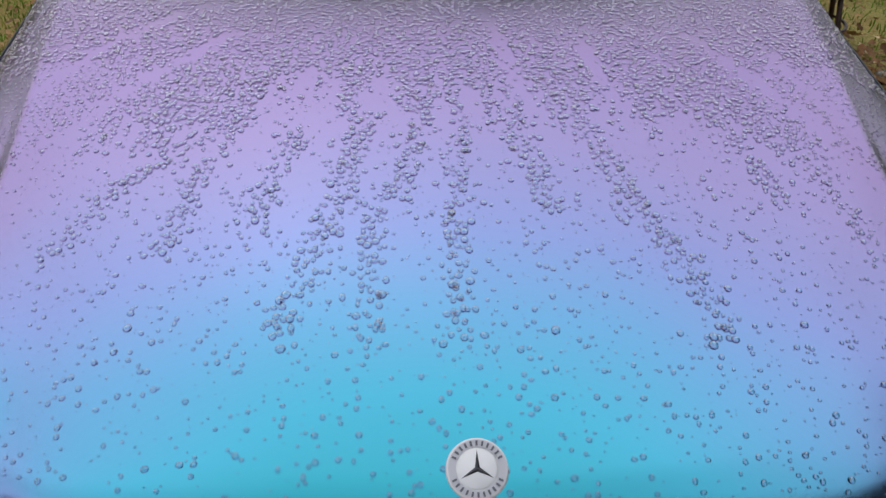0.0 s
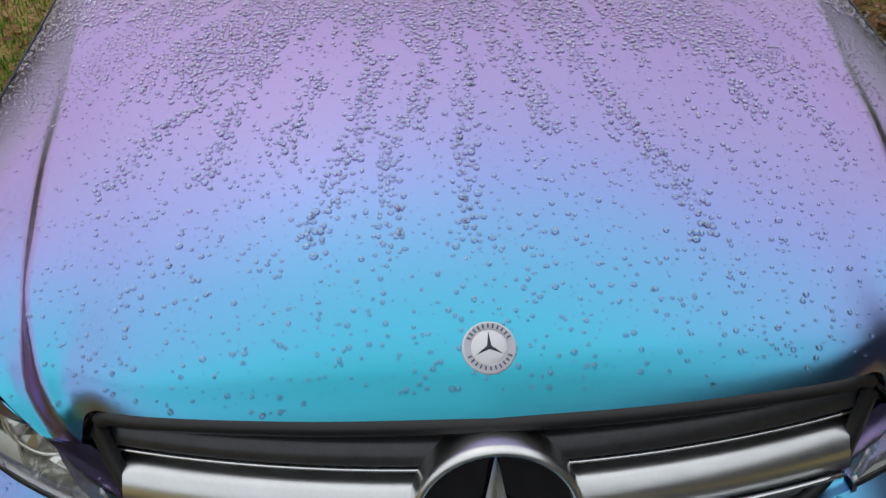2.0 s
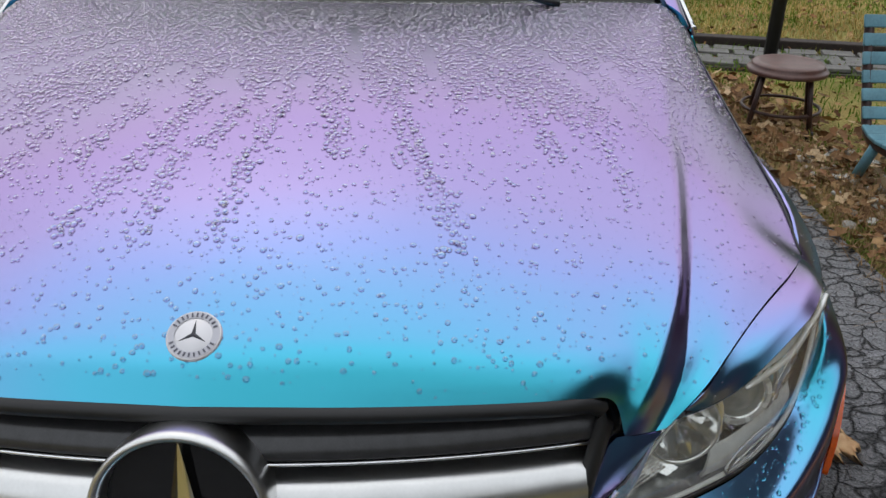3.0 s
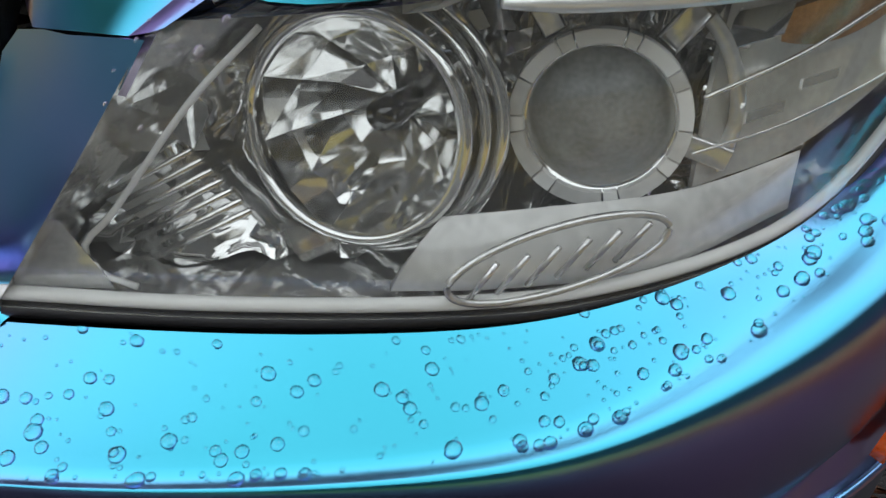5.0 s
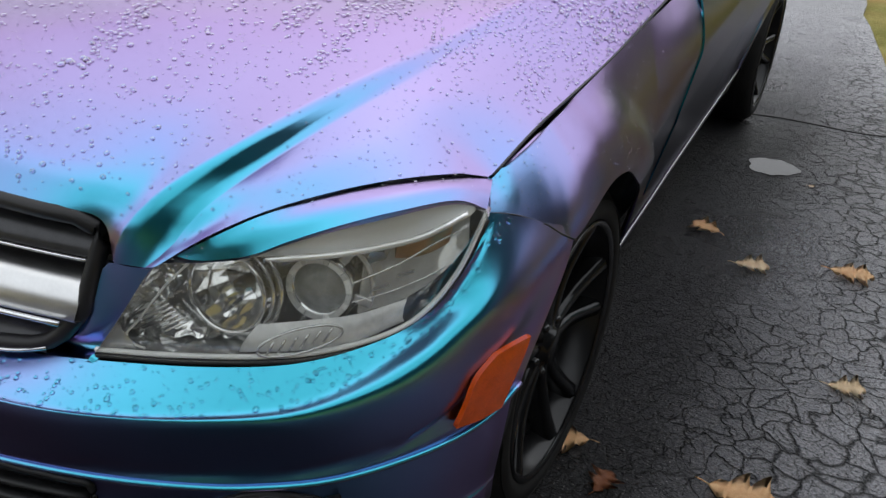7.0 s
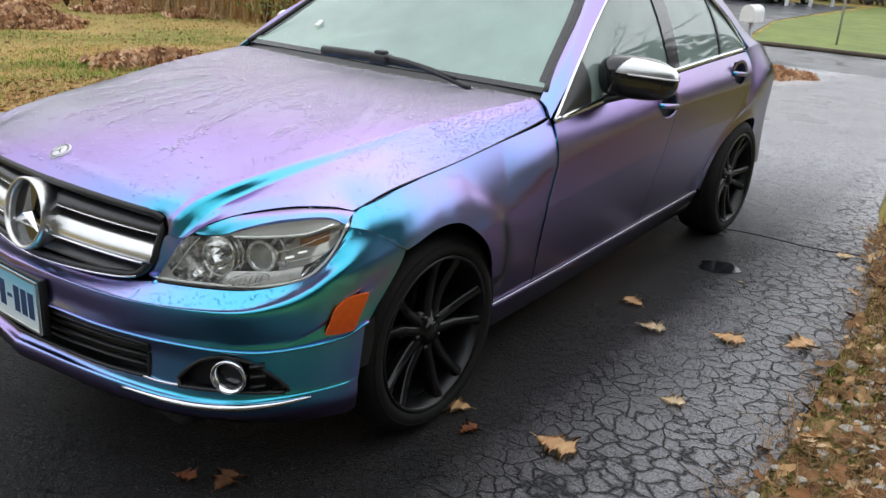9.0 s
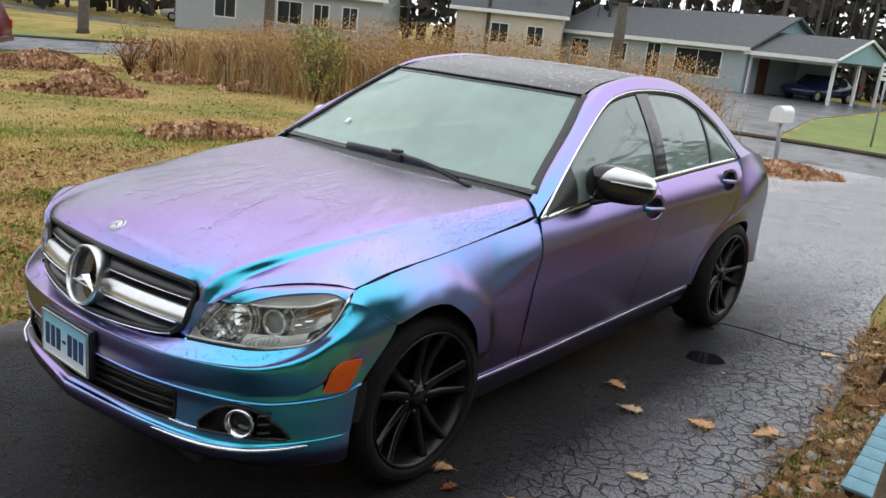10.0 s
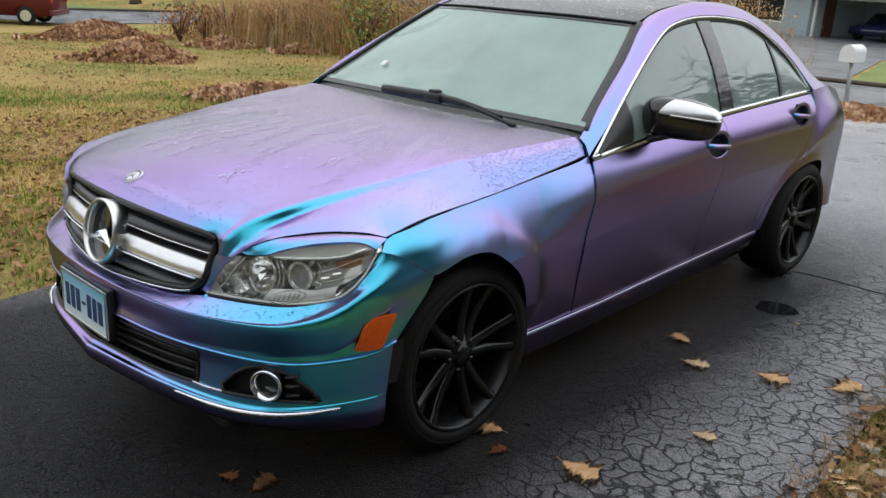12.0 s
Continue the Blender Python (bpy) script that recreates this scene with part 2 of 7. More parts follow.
SEAM = [(.789, -.325, .766), (.7955, -.18, .799), (.7995, .1, .830), (.7995, .42, .877), (.801, .574, .905)]
ARCH = [(.804, -.362, .732), (.824, -.330, .723), (.850, -.282, .698), (.864, -.254, .677), (.876, -.220, .657), (.884, -.10, .686), (.888, .0, .684), (.888, .07, .655), (.886, .17, .582), (.882, .225, .52), (.876, .262, .45), (.866, .284, .385), (.858, .297, .325), (.854, .305, .300), (.85, .34, .290), (.84, .45, .287), (.83, .650, .285)]


def fender_grid(nu=110, nv=64):
    """The fender between the hood's seam, the bumper, the wheel arch and the front door."""
    top, low = spline(SEAM, nu), spline(ARCH, nu)
    sy, sz, sxx = np.array(SEAM)[:, 1], np.array(SEAM)[:, 2], np.array(SEAM)[:, 0]

    def shape(y, z):
        zt = np.interp(y, sy, sz)
        zc = zt - np.interp(y, (-.25, .1), (.15, .215))
        f = min(1.0, max(0.0, (z - zc) / max(.01, zt - zc)))
        full = side_x(y, min(z, zc))
        own = full - (full - np.interp(y, sy, sxx)) * f ** np.interp(y, (-.25, .1), (2.6, 1.8))
        w = np.interp(y, (.30, .56), (0, 1)) * (1 - f ** 4)
        return own * (1 - w) + (body_x(y, z) - .001) * w

    # the front edge meets the bumper flush
    ease = [(q[0] - shape(q[1], q[2])) * np.interp(q[1], (-.25, -.05), (1, 0)) for q in low]
    rim = low[(low[:, 1] > -.23) & (low[:, 1] < .30)]
    rows = []
    for k in np.linspace(0, 1, nv):
        row = []
        for i in range(nu):
            u = i / (nu - 1)
            _, y, z = low[i] * (1 - k) + top[i] * k
            y += (edge_a(z) - .0035 - y) * u ** 8
            x = shape(y, z)
            x += ease[i] * math.exp(-((y - low[i][1]) ** 2 + (z - low[i][2]) ** 2) / .15 ** 2)
            away = float(np.min(np.hypot(y - rim[:, 1], z - rim[:, 2])))
            x += .024 / (1 + math.exp((away - .100) / .014)) * np.interp(z, (.33, .42), (0, 1)) * np.interp(low[i][1], (-.25, -.05), (0, 1))
            row.append((x, y, z))
        rows.append(row)
    return np.array(rows)


FENDER = fender_grid()
for side in (False, True):
    panel("fender", mirrored(FENDER) if side else FENDER, PAINT, car, rim=.004)
    bm = bmesh.new()
    tube(bm, [((-1 if side else 1) * (x + .0012), y, z + .0005) for x, y, z in spline(ARCH[:5], 30)], .0016, 6)
    part("fender_seam", bm, BLACK, car, "thin dark seam")
    bm = bmesh.new()
    tube(bm, [((-1 if side else 1) * (x - .0012), y, z + .0012) for x, y, z in spline(SEAM, 40)], .0022, 6)
    part("hood_seam", bm, BLACK, car, "dark gap beside the hood")


def edge_b(z):
    return float(np.interp(z, (.32, .7, .98), (1.600, 1.580, 1.575)))


def edge_c(z):
    return float(np.interp(z, (.36, .45, .525, .637, .734, .858, 1.0), (2.225, 2.225, 2.25, 2.365, 2.505, 2.548, 2.60)))


# the shade inside the handle cups is put into this dark colour
CUP = mat("shaded_recess", (0.03, 0.028, 0.045), 0.35, 0.3)


def pull_cup(parent, y, z, flip):
    """A recessed oval cup with a bar handle across it."""
    sx = -1 if flip else 1
    x = body_x(y, z)
    turn = Matrix.Translation((sx * (x - .0005), y, z)) @ Matrix.Rotation(sx * math.pi / 2, 4, "Y") @ Matrix.Rotation(radians(-6 if not flip else 186), 4, "Z")
    bm = bmesh.new()
    lathe(bm, [(0, -.034), (.45, -.032), (.8, -.022), (.97, -.002)], 40, turn @ Matrix.Diagonal((.050, .088, 1, 1)))
    part("recess", bm, CUP, parent, "recess behind the handle, darkened for its shade")
    bm = bmesh.new()
    tube(bm, [turn @ Vector((.004, -.094, -.002)), turn @ Vector((.004, -.070, .008)), turn @ Vector((.003, 0, .014)), turn @ Vector((.004, .070, .008)), turn @ Vector((.004, .094, -.002))], .012, 10)
    part("pull_bar", bm, PAINT, parent)
    bm = bmesh.new()
    lathe(bm, [(.97, -.002), (1.02, .0016), (1.13, .0016), (1.27, .0004)], 40, turn @ Matrix.Diagonal((.050, .088, 1, 1)))
    part("handle_rim", bm, PAINT, parent)


for flip in (False, True):
    for kind, a, b, hy, hz in (("front_door", edge_a, lambda z: edge_b(z) - GAP, 1.485, .856), ("rear_door", lambda z: edge_b(z) + GAP, edge_c, 2.385, .915)):
        g = door_grid(a, b)
        d = panel(kind, mirrored(g) if flip else g, PAINT, car, rim=.004, skip=lambda p, i, j, hy=hy, hz=hz: ((p[1] - hy) / .089) ** 2 + ((p[2] - hz - .1 * (p[1] - hy)) / .051) ** 2 < 1)
        pull_cup(d, hy, hz, flip)

# rocker panels under the doors
for flip in (False, True):
    g = loft([[(side_x(y, sill_z(y) - .10) - .015, y, sill_z(y) - .115) for y in (.32, .8, 1.4, 2.30)],
              [(side_x(y, sill_z(y) - .05), y, sill_z(y) - .06) for y in (.32, .8, 1.4, 2.30)],
              [(side_x(y, sill_z(y)) + .006, y, sill_z(y) - .012) for y in (.32, .8, 1.4, 2.30)],
              [(side_x(y, sill_z(y)) + .004, y, sill_z(y)) for y in (.32, .8, 1.4, 2.30)]], 30, 10)
    panel("rocker_panel", mirrored(g) if flip else g, PAINT, car)
    sx = -1 if flip else 1
    # silver rod painted in for the highlight on the doors' lower edge
    bm = bmesh.new()
    tube(bm, [(sx * (side_x(y, sill_z(y)) + .005), y, sill_z(y) + .001) for y in np.linspace(.33, 2.29, 40)], .0024, 6)
    part("sill_glint", bm, SATIN, car, "thin silver strip for the highlight along the sill")


def quarter_grid():
    arch = [(2.335, .315), (2.345, .46), (2.40, .56), (2.53, .628), (2.70, .650), (2.87, .628), (2.99, .56), (3.05, .45), (3.06, .30)]
    lip = [(side_x(y, z) + .010, y, z) for y, z in arch]
    crest = [(side_x(y, z) + .010, y + (y - 2.70) * .13, z + (.042 if 2.36 < y < 3.0 else .01)) for y, z in arch]
    mid = [(side_x(y, z) + .002, y, z) for y, z in ((2.275, .315), (2.295, .49), (2.39, .61), (2.53, .70), (2.68, .80))] + [ (.795, 2.88, .86), (.755, 3.10, .84), (.69, 3.32, .74), (.66, 3.40, .60), (.66, 3.40, .45), (.68, 3.35, .30)]
    out = [(body_x(edge_c(z) + .004, z) - .001, edge_c(z) + .004, z) for z in np.linspace(.322, .93, 24)] + [(.777, 2.592, .955), (.752, 2.605, .985), (.735, 2.615, 1.010), (.712, 2.87, 1.026), (.655, 3.10, 1.0), (.60, 3.35, .96), (.55, 3.62, .80), (.52, 3.70, .55), (.55, 3.62, .32)]
    return loft([lip, crest, mid, out], 50, 20)


for flip in (False, True):
    g = quarter_grid()
    panel("quarter_panel", mirrored(g) if flip else g, PAINT, car, rim=.003)

# roof rail and pillar strip between windscreen and side windows
RAIL_IN = [(.755, .586, .955), (.706, .765, 1.066), (.642, .99, 1.206), (.566, 1.20, 1.328), (.530, 1.40, 1.378), (.512, 1.72, 1.410), (.516, 2.08, 1.392), (.560, 2.42, 1.290), (.640, 2.75, 1.080), (.66, 2.86, 1.02)]
RAIL_MID = [(.788, .578, .935), (.736, .775, 1.072), (.660, 1.005, 1.208), (.594, 1.225, 1.335), (.563, 1.395, 1.384), (.542, 1.72, 1.417), (.548, 2.10, 1.390), (.605, 2.43, 1.272), (.685, 2.74, 1.080), (.715, 2.86, 1.03)]
RAIL_OUT = [(.812, .570, .903), (.766, .786, 1.043), (.694, 1.02, 1.174), (.633, 1.239, 1.287), (.605, 1.388, 1.336), (.586, 1.618, 1.363), (.581, 1.914, 1.361), (.592, 2.158, 1.327), (.656, 2.436, 1.192), (.742, 2.63, 1.018)]
for flip in (False, True):
    g = loft([RAIL_OUT, RAIL_MID, RAIL_IN], 60, 9)
    panel("roof_rail", mirrored(g) if flip else g, PAINT, car)

# roof skin: dark glass panel in front, rear screen and boot lid behind
ROOF = loft([[(0, 1.10, 1.337), (0, 1.3, 1.384), (0, 1.6, 1.421), (0, 1.9, 1.424), (0, 2.2, 1.400), (0, 2.45, 1.345)],
             [(.28, 1.125, 1.336), (.27, 1.32, 1.384), (.265, 1.62, 1.419), (.265, 1.92, 1.421), (.27, 2.2, 1.396), (.28, 2.45, 1.335)],
             [(.545, 1.20, 1.329), (.525, 1.40, 1.383), (.508, 1.72, 1.413), (.512, 2.0, 1.402), (.525, 2.2, 1.366), (.565, 2.43, 1.292)]], 30, 14)
ROOFGLASS = mat("dark_wet_roof", (0.03, 0.032, 0.036), 0.38, 0.0, var=0.3, scale=9, rvar=0.08, Coat_Weight=0.15)
panel("roof_panel", ROOF, ROOFGLASS, car, both=True, flip=True, label="dark wet glass roof panel")
g = loft([[(0, 2.46, 1.342), (0, 2.75, 1.20), (0, 3.05, 1.04)], [(.3, 2.46, 1.33), (.33, 2.75, 1.185), (.36, 3.03, 1.035)], [(.56, 2.44, 1.288), (.61, 2.7, 1.13), (.65, 2.90, 1.02)]], 14, 10)
TINT = mat("dark_glass", (0.02, 0.025, 0.025), 0.04)
panel("rear_screen", g, TINT, car, both=True, flip=True, label="dark rear screen")
g = loft([[(0, 3.06, 1.035), (0, 3.4, 1.02), (0, 3.70, .98), (0, 3.76, .80), (0, 3.74, .62)], [(.36, 3.04, 1.03), (.37, 3.38, 1.01), (.37, 3.66, .97), (.37, 3.73, .80), (.37, 3.71, .62)],
          [(.706, 2.88, 1.024), (.652, 3.10, .998), (.598, 3.35, .958), (.548, 3.62, .80), (.524, 3.69, .60)]], 26, 12)
panel("boot_lid", g, PAINT, car, both=True, flip=True)
g = loft([[(0, 3.74, .615), (0, 3.81, .55), (0, 3.80, .40), (0, 3.74, .24)], [(.36, 3.71, .615), (.37, 3.78, .55), (.37, 3.77, .40), (.37, 3.71, .24)], [(.54, 3.68, .61), (.55, 3.70, .55), (.56, 3.69, .40), (.57, 3.60, .24)]], 18, 10)
panel("rear_bumper", g, PAINT, car, both=True, flip=True)

# glass
def glazing(name, tint, haze, hazecol):
    m = bpy.data.materials.new(name)
    n, l, b = nodes_of(m)
    n.remove(b)
    tr, gl, lw, pw, b = n.new("ShaderNodeBsdfTransparent"), n.new("ShaderNodeBsdfGlossy"), n.new("ShaderNodeLayerWeight"), n.new("ShaderNodeMapRange"), n.new("ShaderNodeMixShader")
    tr.inputs[0].default_value = (*tint, 1)
    gl.inputs["Roughness"].default_value = 0.02
    pw.inputs[1].default_value, pw.inputs[2].default_value, pw.inputs[3].default_value, pw.inputs[4].default_value = 0.3, 1.0, 0.06, 0.75
    l.new(lw.outputs["Facing"], pw.inputs[0]); l.new(pw.outputs[0], b.inputs[0]); l.new(tr.outputs[0], b.inputs[1]); l.new(gl.outputs[0], b.inputs[2])
    d, mx = n.new("ShaderNodeBsdfDiffuse"), n.new("ShaderNodeMixShader")
    co, t, mr = n.new("ShaderNodeTexCoord"), n.new("ShaderNodeTexNoise"), n.new("ShaderNodeMapRange")
    t.inputs["Scale"].default_value, t.inputs["Detail"].default_value = 3.0, 5
    mr.inputs[3].default_value, mr.inputs[4].default_value = haze * 0.6, haze * 1.4
    l.new(co.outputs["Object"], t.inputs["Vector"]); l.new(t.outputs[0], mr.inputs[0]); l.new(mr.outputs[0], mx.inputs[0])
    d.inputs[0].default_value = (*hazecol, 1)
    l.new(b.outputs[0], mx.inputs[1]); l.new(d.outputs[0], mx.inputs[2])
    l.new(mx.outputs[0], n["Material Output"].inputs[0])
    return m


# the screen's haze is mist, with part of the sky's reflection painted in
MISTED = glazing("misted_windscreen", (0.62, 0.80, 0.73), 0.55, (0.44, 0.60, 0.53))
SIDEGLASS = glazing("misted_side_glass", (0.58, 0.74, 0.68), 0.42, (0.40, 0.52, 0.47))
SCREEN = loft([[(0, .585, .975), (0, .72, 1.065), (0, .90, 1.197), (0, 1.095, 1.334)],
               [(.36, .60, .973), (.33, .74, 1.066), (.31, .92, 1.196), (.29, 1.12, 1.333)],
               [(.745, .628, .968), (.698, .775, 1.060), (.634, .988, 1.196), (.556, 1.194, 1.324)]], 26, 22)
ws = panel("windscreen", SCREEN, MISTED, car, both=True, flip=True, label="misted wet windscreen with a green tint")
ws.visible_shadow = False
bm = bmesh.new()
block(bm, (-.013, -.017, 0), (.013, .017, .0015), Matrix.Translation((-.44, .748, 1.0755)) @ Matrix.Rotation(radians(36), 4, "X"))
part("screen_sticker", bm, mat("white_sticker", (.75, .75, .73), .5), ws, "small white sticker", smooth=False)
# the black border printed round the screen
def band(rows, lift=.0025):
    g = SCREEN[rows[0], rows[1]]
    n = grid_normals(SCREEN)[rows[0], rows[1]] * -1
    return g + n * lift
BORDER = mat("black_glass_border", (0.012, 0.013, 0.014), 0.08, var=0.3, scale=40)
bm = bmesh.new()
for q in ((slice(0, 22), slice(0, 2)), (slice(20, 22), slice(2, 26)), (slice(0, 22), slice(24, 26))):
    add_grid(bm, band(q), 0, flip=True)
    add_grid(bm, mirrored(band(q)), 0, flip=True)
part("screen_border", bm, BORDER, car, "black border round the windscreen")
for sx in (1, -1):
    bm = bmesh.new()
    tube(bm, [(sx * (x + .004), y - .002, z + .003) for x, y, z in SCREEN[-1]], .013, 8, flat=.7)
    part("screen_moulding", bm, BLACK, car, "black moulding beside the windscreen")
bm = bmesh.new()
tube(bm, [(-x, y - .002, z + .004) for x, y, z in SCREEN[::-1, -1]] + [(x, y - .002, z + .004) for x, y, z in SCREEN[1:, -1]], .007, 8, flat=.7)
part("screen_moulding", bm, BLACK, car, "black moulding over the windscreen")


def side_glass(y0, y1, inset=.006):
    rows = []
    for k in np.linspace(0, 1, 10):
        rows.append([belt_at(y) * (1 - k) + top_at(y) * k + np.array((-inset + .02 * math.sin(math.pi * k), 0, 0)) for y in np.linspace(y0, y1, 16)])
    return np.array(rows)


for flip in (False, True):
    for name, y0, y1, m, lab in (("sail_panel", .61, .86, BLACK, "black mirror sail panel"), ("front_window", .86, 1.60, SIDEGLASS, "misted front side window"), ("door_pillar", 1.605, 1.725, GLOSSBLACK, "black door pillar"),
                                 ("rear_window", 1.73, 2.245, SIDEGLASS, "misted rear side window"), ("window_bar", 2.247, 2.270, BLACK, "black upright bar"), ("quarter_window", 2.272, 2.57, SIDEGLASS, "small misted quarter window")):
        g = side_glass(y0, y1, .002 if m in (BLACK, GLOSSBLACK) else .008)
        w = panel(name, mirrored(g) if flip else g, m, car, rim=.004, label=lab)
        if m is SIDEGLASS:
            w.visible_shadow = False
    sx = -1 if flip else 1
    bm = bmesh.new()
    tube(bm, [(sx * (x + .006), y, z) for x, y, z in spline(BELT, 30)], .009, 8, flat=1.3)
    part("belt_trim", bm, CHROME, car, "bright chrome trim under the windows")
    bm = bmesh.new()
    tube(bm, [(sx * (x + .004), y, z) for x, y, z in spline([(a + .002, b, c + .002) for a, b, c in WINTOP], 70)], .0065, 8)
    part("window_trim", bm, CHROME, car, "bright chrome trim over the windows")
    bm = bmesh.new()
    tube(bm, [(sx * (x - .006), y, z - .014) for x, y, z in spline(WINTOP[1:-1], 60)], .013, 8)
    part("window_seal", bm, BLACK, car, "black rubber window seal")

# front bumper
BUMP = [
    [(0, -.772, .548), (.094, -.758, .550), (.345, -.722, .565), (.461, -.697, .577), (.588, -.634, .578), (.675, -.572, .582), (.745, -.497, .602), (.780, -.439, .632), (.803, -.400, .688), (.806, -.366, .735)],
    [(0, -.822, .556), (.20, -.806, .552), (.40, -.770, .548), (.521, -.724, .546), (.628, -.656, .546), (.698, -.596, .554), (.757, -.514, .586), (.791, -.457, .625), (.814, -.412, .680), (.822, -.342, .728)],
    [(0, -.833, .545), (.20, -.817, .543), (.40, -.780, .539), (.524, -.733, .537), (.636, -.667, .535), (.713, -.607, .540), (.780, -.534, .566), (.817, -.479, .602), (.846, -.412, .650), (.851, -.284, .701)],
    [(0, -.827, .490), (.20, -.811, .488), (.40, -.774, .482), (.527, -.725, .478), (.639, -.657, .470), (.718, -.593, .472), (.789, -.516, .490), (.831, -.452, .522), (.862, -.372, .590), (.875, -.224, .654)],
    [(0, -.832, .464), (.188, -.817, .462), (.336, -.789, .454), (.469, -.748, .449), (.578, -.698, .444), (.655, -.647, .438), (.732, -.580, .437), (.809, -.489, .452), (.851, -.41, .468), (.869, -.350, .495)],
]
LOW = [
    [(0, -.818, .455), (.188, -.803, .453), (.336, -.775, .446), (.469, -.735, .441), (.578, -.686, .436), (.655, -.636, .430), (.730, -.570, .429), (.803, -.484, .444), (.845, -.408, .460), (.862, -.355, .490)],
    [(0, -.812, .40), (.19, -.797, .40), (.34, -.770, .395), (.47, -.730, .39), (.58, -.682, .385), (.657, -.634, .38), (.732, -.570, .38), (.805, -.482, .39), (.845, -.405, .40), (.858, -.362, .41)],
    [(0, -.822, .325), (.29, -.786, .322), (.437, -.749, .314), (.536, -.710, .307), (.60, -.674, .303), (.68, -.622, .306), (.758, -.545, .318), (.81, -.475, .328), (.843, -.405, .335), (.853, -.365, .34)],
    [(0, -.845, .305), (.29, -.803, .303), (.437, -.765, .296), (.536, -.726, .289), (.61, -.680, .284), (.685, -.628, .288), (.760, -.552, .300), (.812, -.480, .312), (.845, -.41, .32), (.853, -.368, .325)],
    [(0, -.835, .262), (.29, -.793, .258), (.437, -.755, .252), (.536, -.716, .246), (.61, -.670, .242), (.685, -.618, .246), (.760, -.542, .258), (.812, -.470, .268), (.845, -.40, .275), (.850, -.365, .28)],
    [(0, -.78, .215), (.29, -.74, .212), (.437, -.70, .210), (.536, -.66, .208), (.61, -.61, .205), (.685, -.56, .205), (.75, -.49, .21), (.795, -.43, .215), (.825, -.38, .22), (.83, -.35, .225)],
]
nu = 150
top = loft(BUMP, nu, 33)
step = loft([BUMP[-1], LOW[0]], nu, 4, smooth=False)
low = loft(LOW, nu, 101)
BG = np.concatenate([top, step[1:], low[1:]])


def hole(p, i, j):
    x, z = abs(p[0]), p[2]
    if j < 36 or z < .316:
        return False
    zt = .448 - .02 * x / .5
    return (x < .47 and .332 < z < zt - .008) or (.545 < x < .770 and .322 < z < .322 + .095 * (1 - ((x - .652) / .122) ** 2))


panel("front_bumper", BG, PAINT, car, both=True, skip=hole)


def on_bumper(x, z):
    k = np.argmin((BG[..., 0] - x) ** 2 + (BG[..., 2] - z) ** 2)
    return (x, float(BG.reshape(-1, 3)[k][1]) - .001, z)


# smooth surrounds of the intake and of the fog lamp pockets
arc = [(x, .322 + .095 * (1 - ((x - .652) / .122) ** 2)) for x in np.linspace(.545, .766, 30)]
ring = [on_bumper(x, z) for x, z in arc] + [on_bumper(x, .321) for x in np.linspace(.762, .550, 26)]
for sx in (1, -1):
    bm = bmesh.new()
    tube(bm, [(sx * x, y, z) for x, y, z in ring], .0055, 8, closed=True)
    part("fog_surround", bm, BLACK, car, "black surround of the fog lamp pocket")
ring = [on_bumper(x, .440 - .02 * x / .5) for x in np.linspace(0, .468, 40)] + [on_bumper(.470, z) for z in np.linspace(.418, .334, 8)] + [on_bumper(x, .331) for x in np.linspace(.468, 0, 40)]
bm = bmesh.new()
tube(bm, [(-x, y, z) for x, y, z in ring[::-1]] + ring[1:-1], .0055, 8, closed=True)
part("intake_surround", bm, BLACK, car, "black surround of the lower intake")
bm = bmesh.new()
edge = spline([(x, y - .0005, z - .003) for x, y, z in BUMP[-1]], 60).tolist()
tube(bm, [(-x, y, z) for x, y, z in edge[:0:-1]] + edge, .0042, 8)
part("bumper_edge", bm, PAINT, car)


def offset_curve(c, d, dz=0.0):
    p = spline(c, 60)
    return p + np.array((0, d, dz))


# dark cavities, intake slats and fog lamps behind the holes
bm = bmesh.new()
g = loft([offset_curve(LOW[0], .05, -.005), offset_curve(LOW[1], .06), offset_curve(LOW[2], .05, .005)], 50, 8)
g[..., 0] *= 0.985
add_grid(bm, g, 0)
add_grid(bm, mirrored(g), 0)
part("intake_backing", bm, BLACK, car, "black intake behind the bumper")
for z in (.352, .378, .404):
    bm = bmesh.new()
    pts = [(x, np.interp(abs(x), (0, .19, .34, .47), (-.806, -.792, -.764, -.726)) + .012, z) for x in np.linspace(-.45, .45, 24)]
    tube(bm, pts, .010, 8, flat=.55)
    part("intake_slat", bm, BLACK, car)
FOG = (.668, -.632, .368)
for sx in (1, -1):
    turn = Matrix.Translation((sx * FOG[0], FOG[1] - .008, FOG[2])) @ Matrix.Rotation(radians(sx * 28), 4, "Z") @ Matrix.Rotation(radians(90), 4, "X")
    bm = bmesh.new()
    lathe(bm, [(.043, -.03), (.047, .004), (.045, .010), (.040, .010), (.035, -.012), (.033, -.03)], 40, turn)
    fog = part("fog_lamp", bm, CHROME, car, "chrome ringed fog lamp")
    bm = bmesh.new()
    lathe(bm, [(0, -.020), (.02, -.022), (.034, -.028)], 32, turn)
    part("lens", bm, TINT, fog, "dark fog lamp lens")
    for dz in (-.028, .0, .028):
        bm = bmesh.new()
        tube(bm, [turn @ Vector((sx * .05, dz, -.012)), turn @ Vector((sx * .085, dz + .004, -.026))], .009, 8, flat=.5)
        part("slat", bm, BLACK, fog)
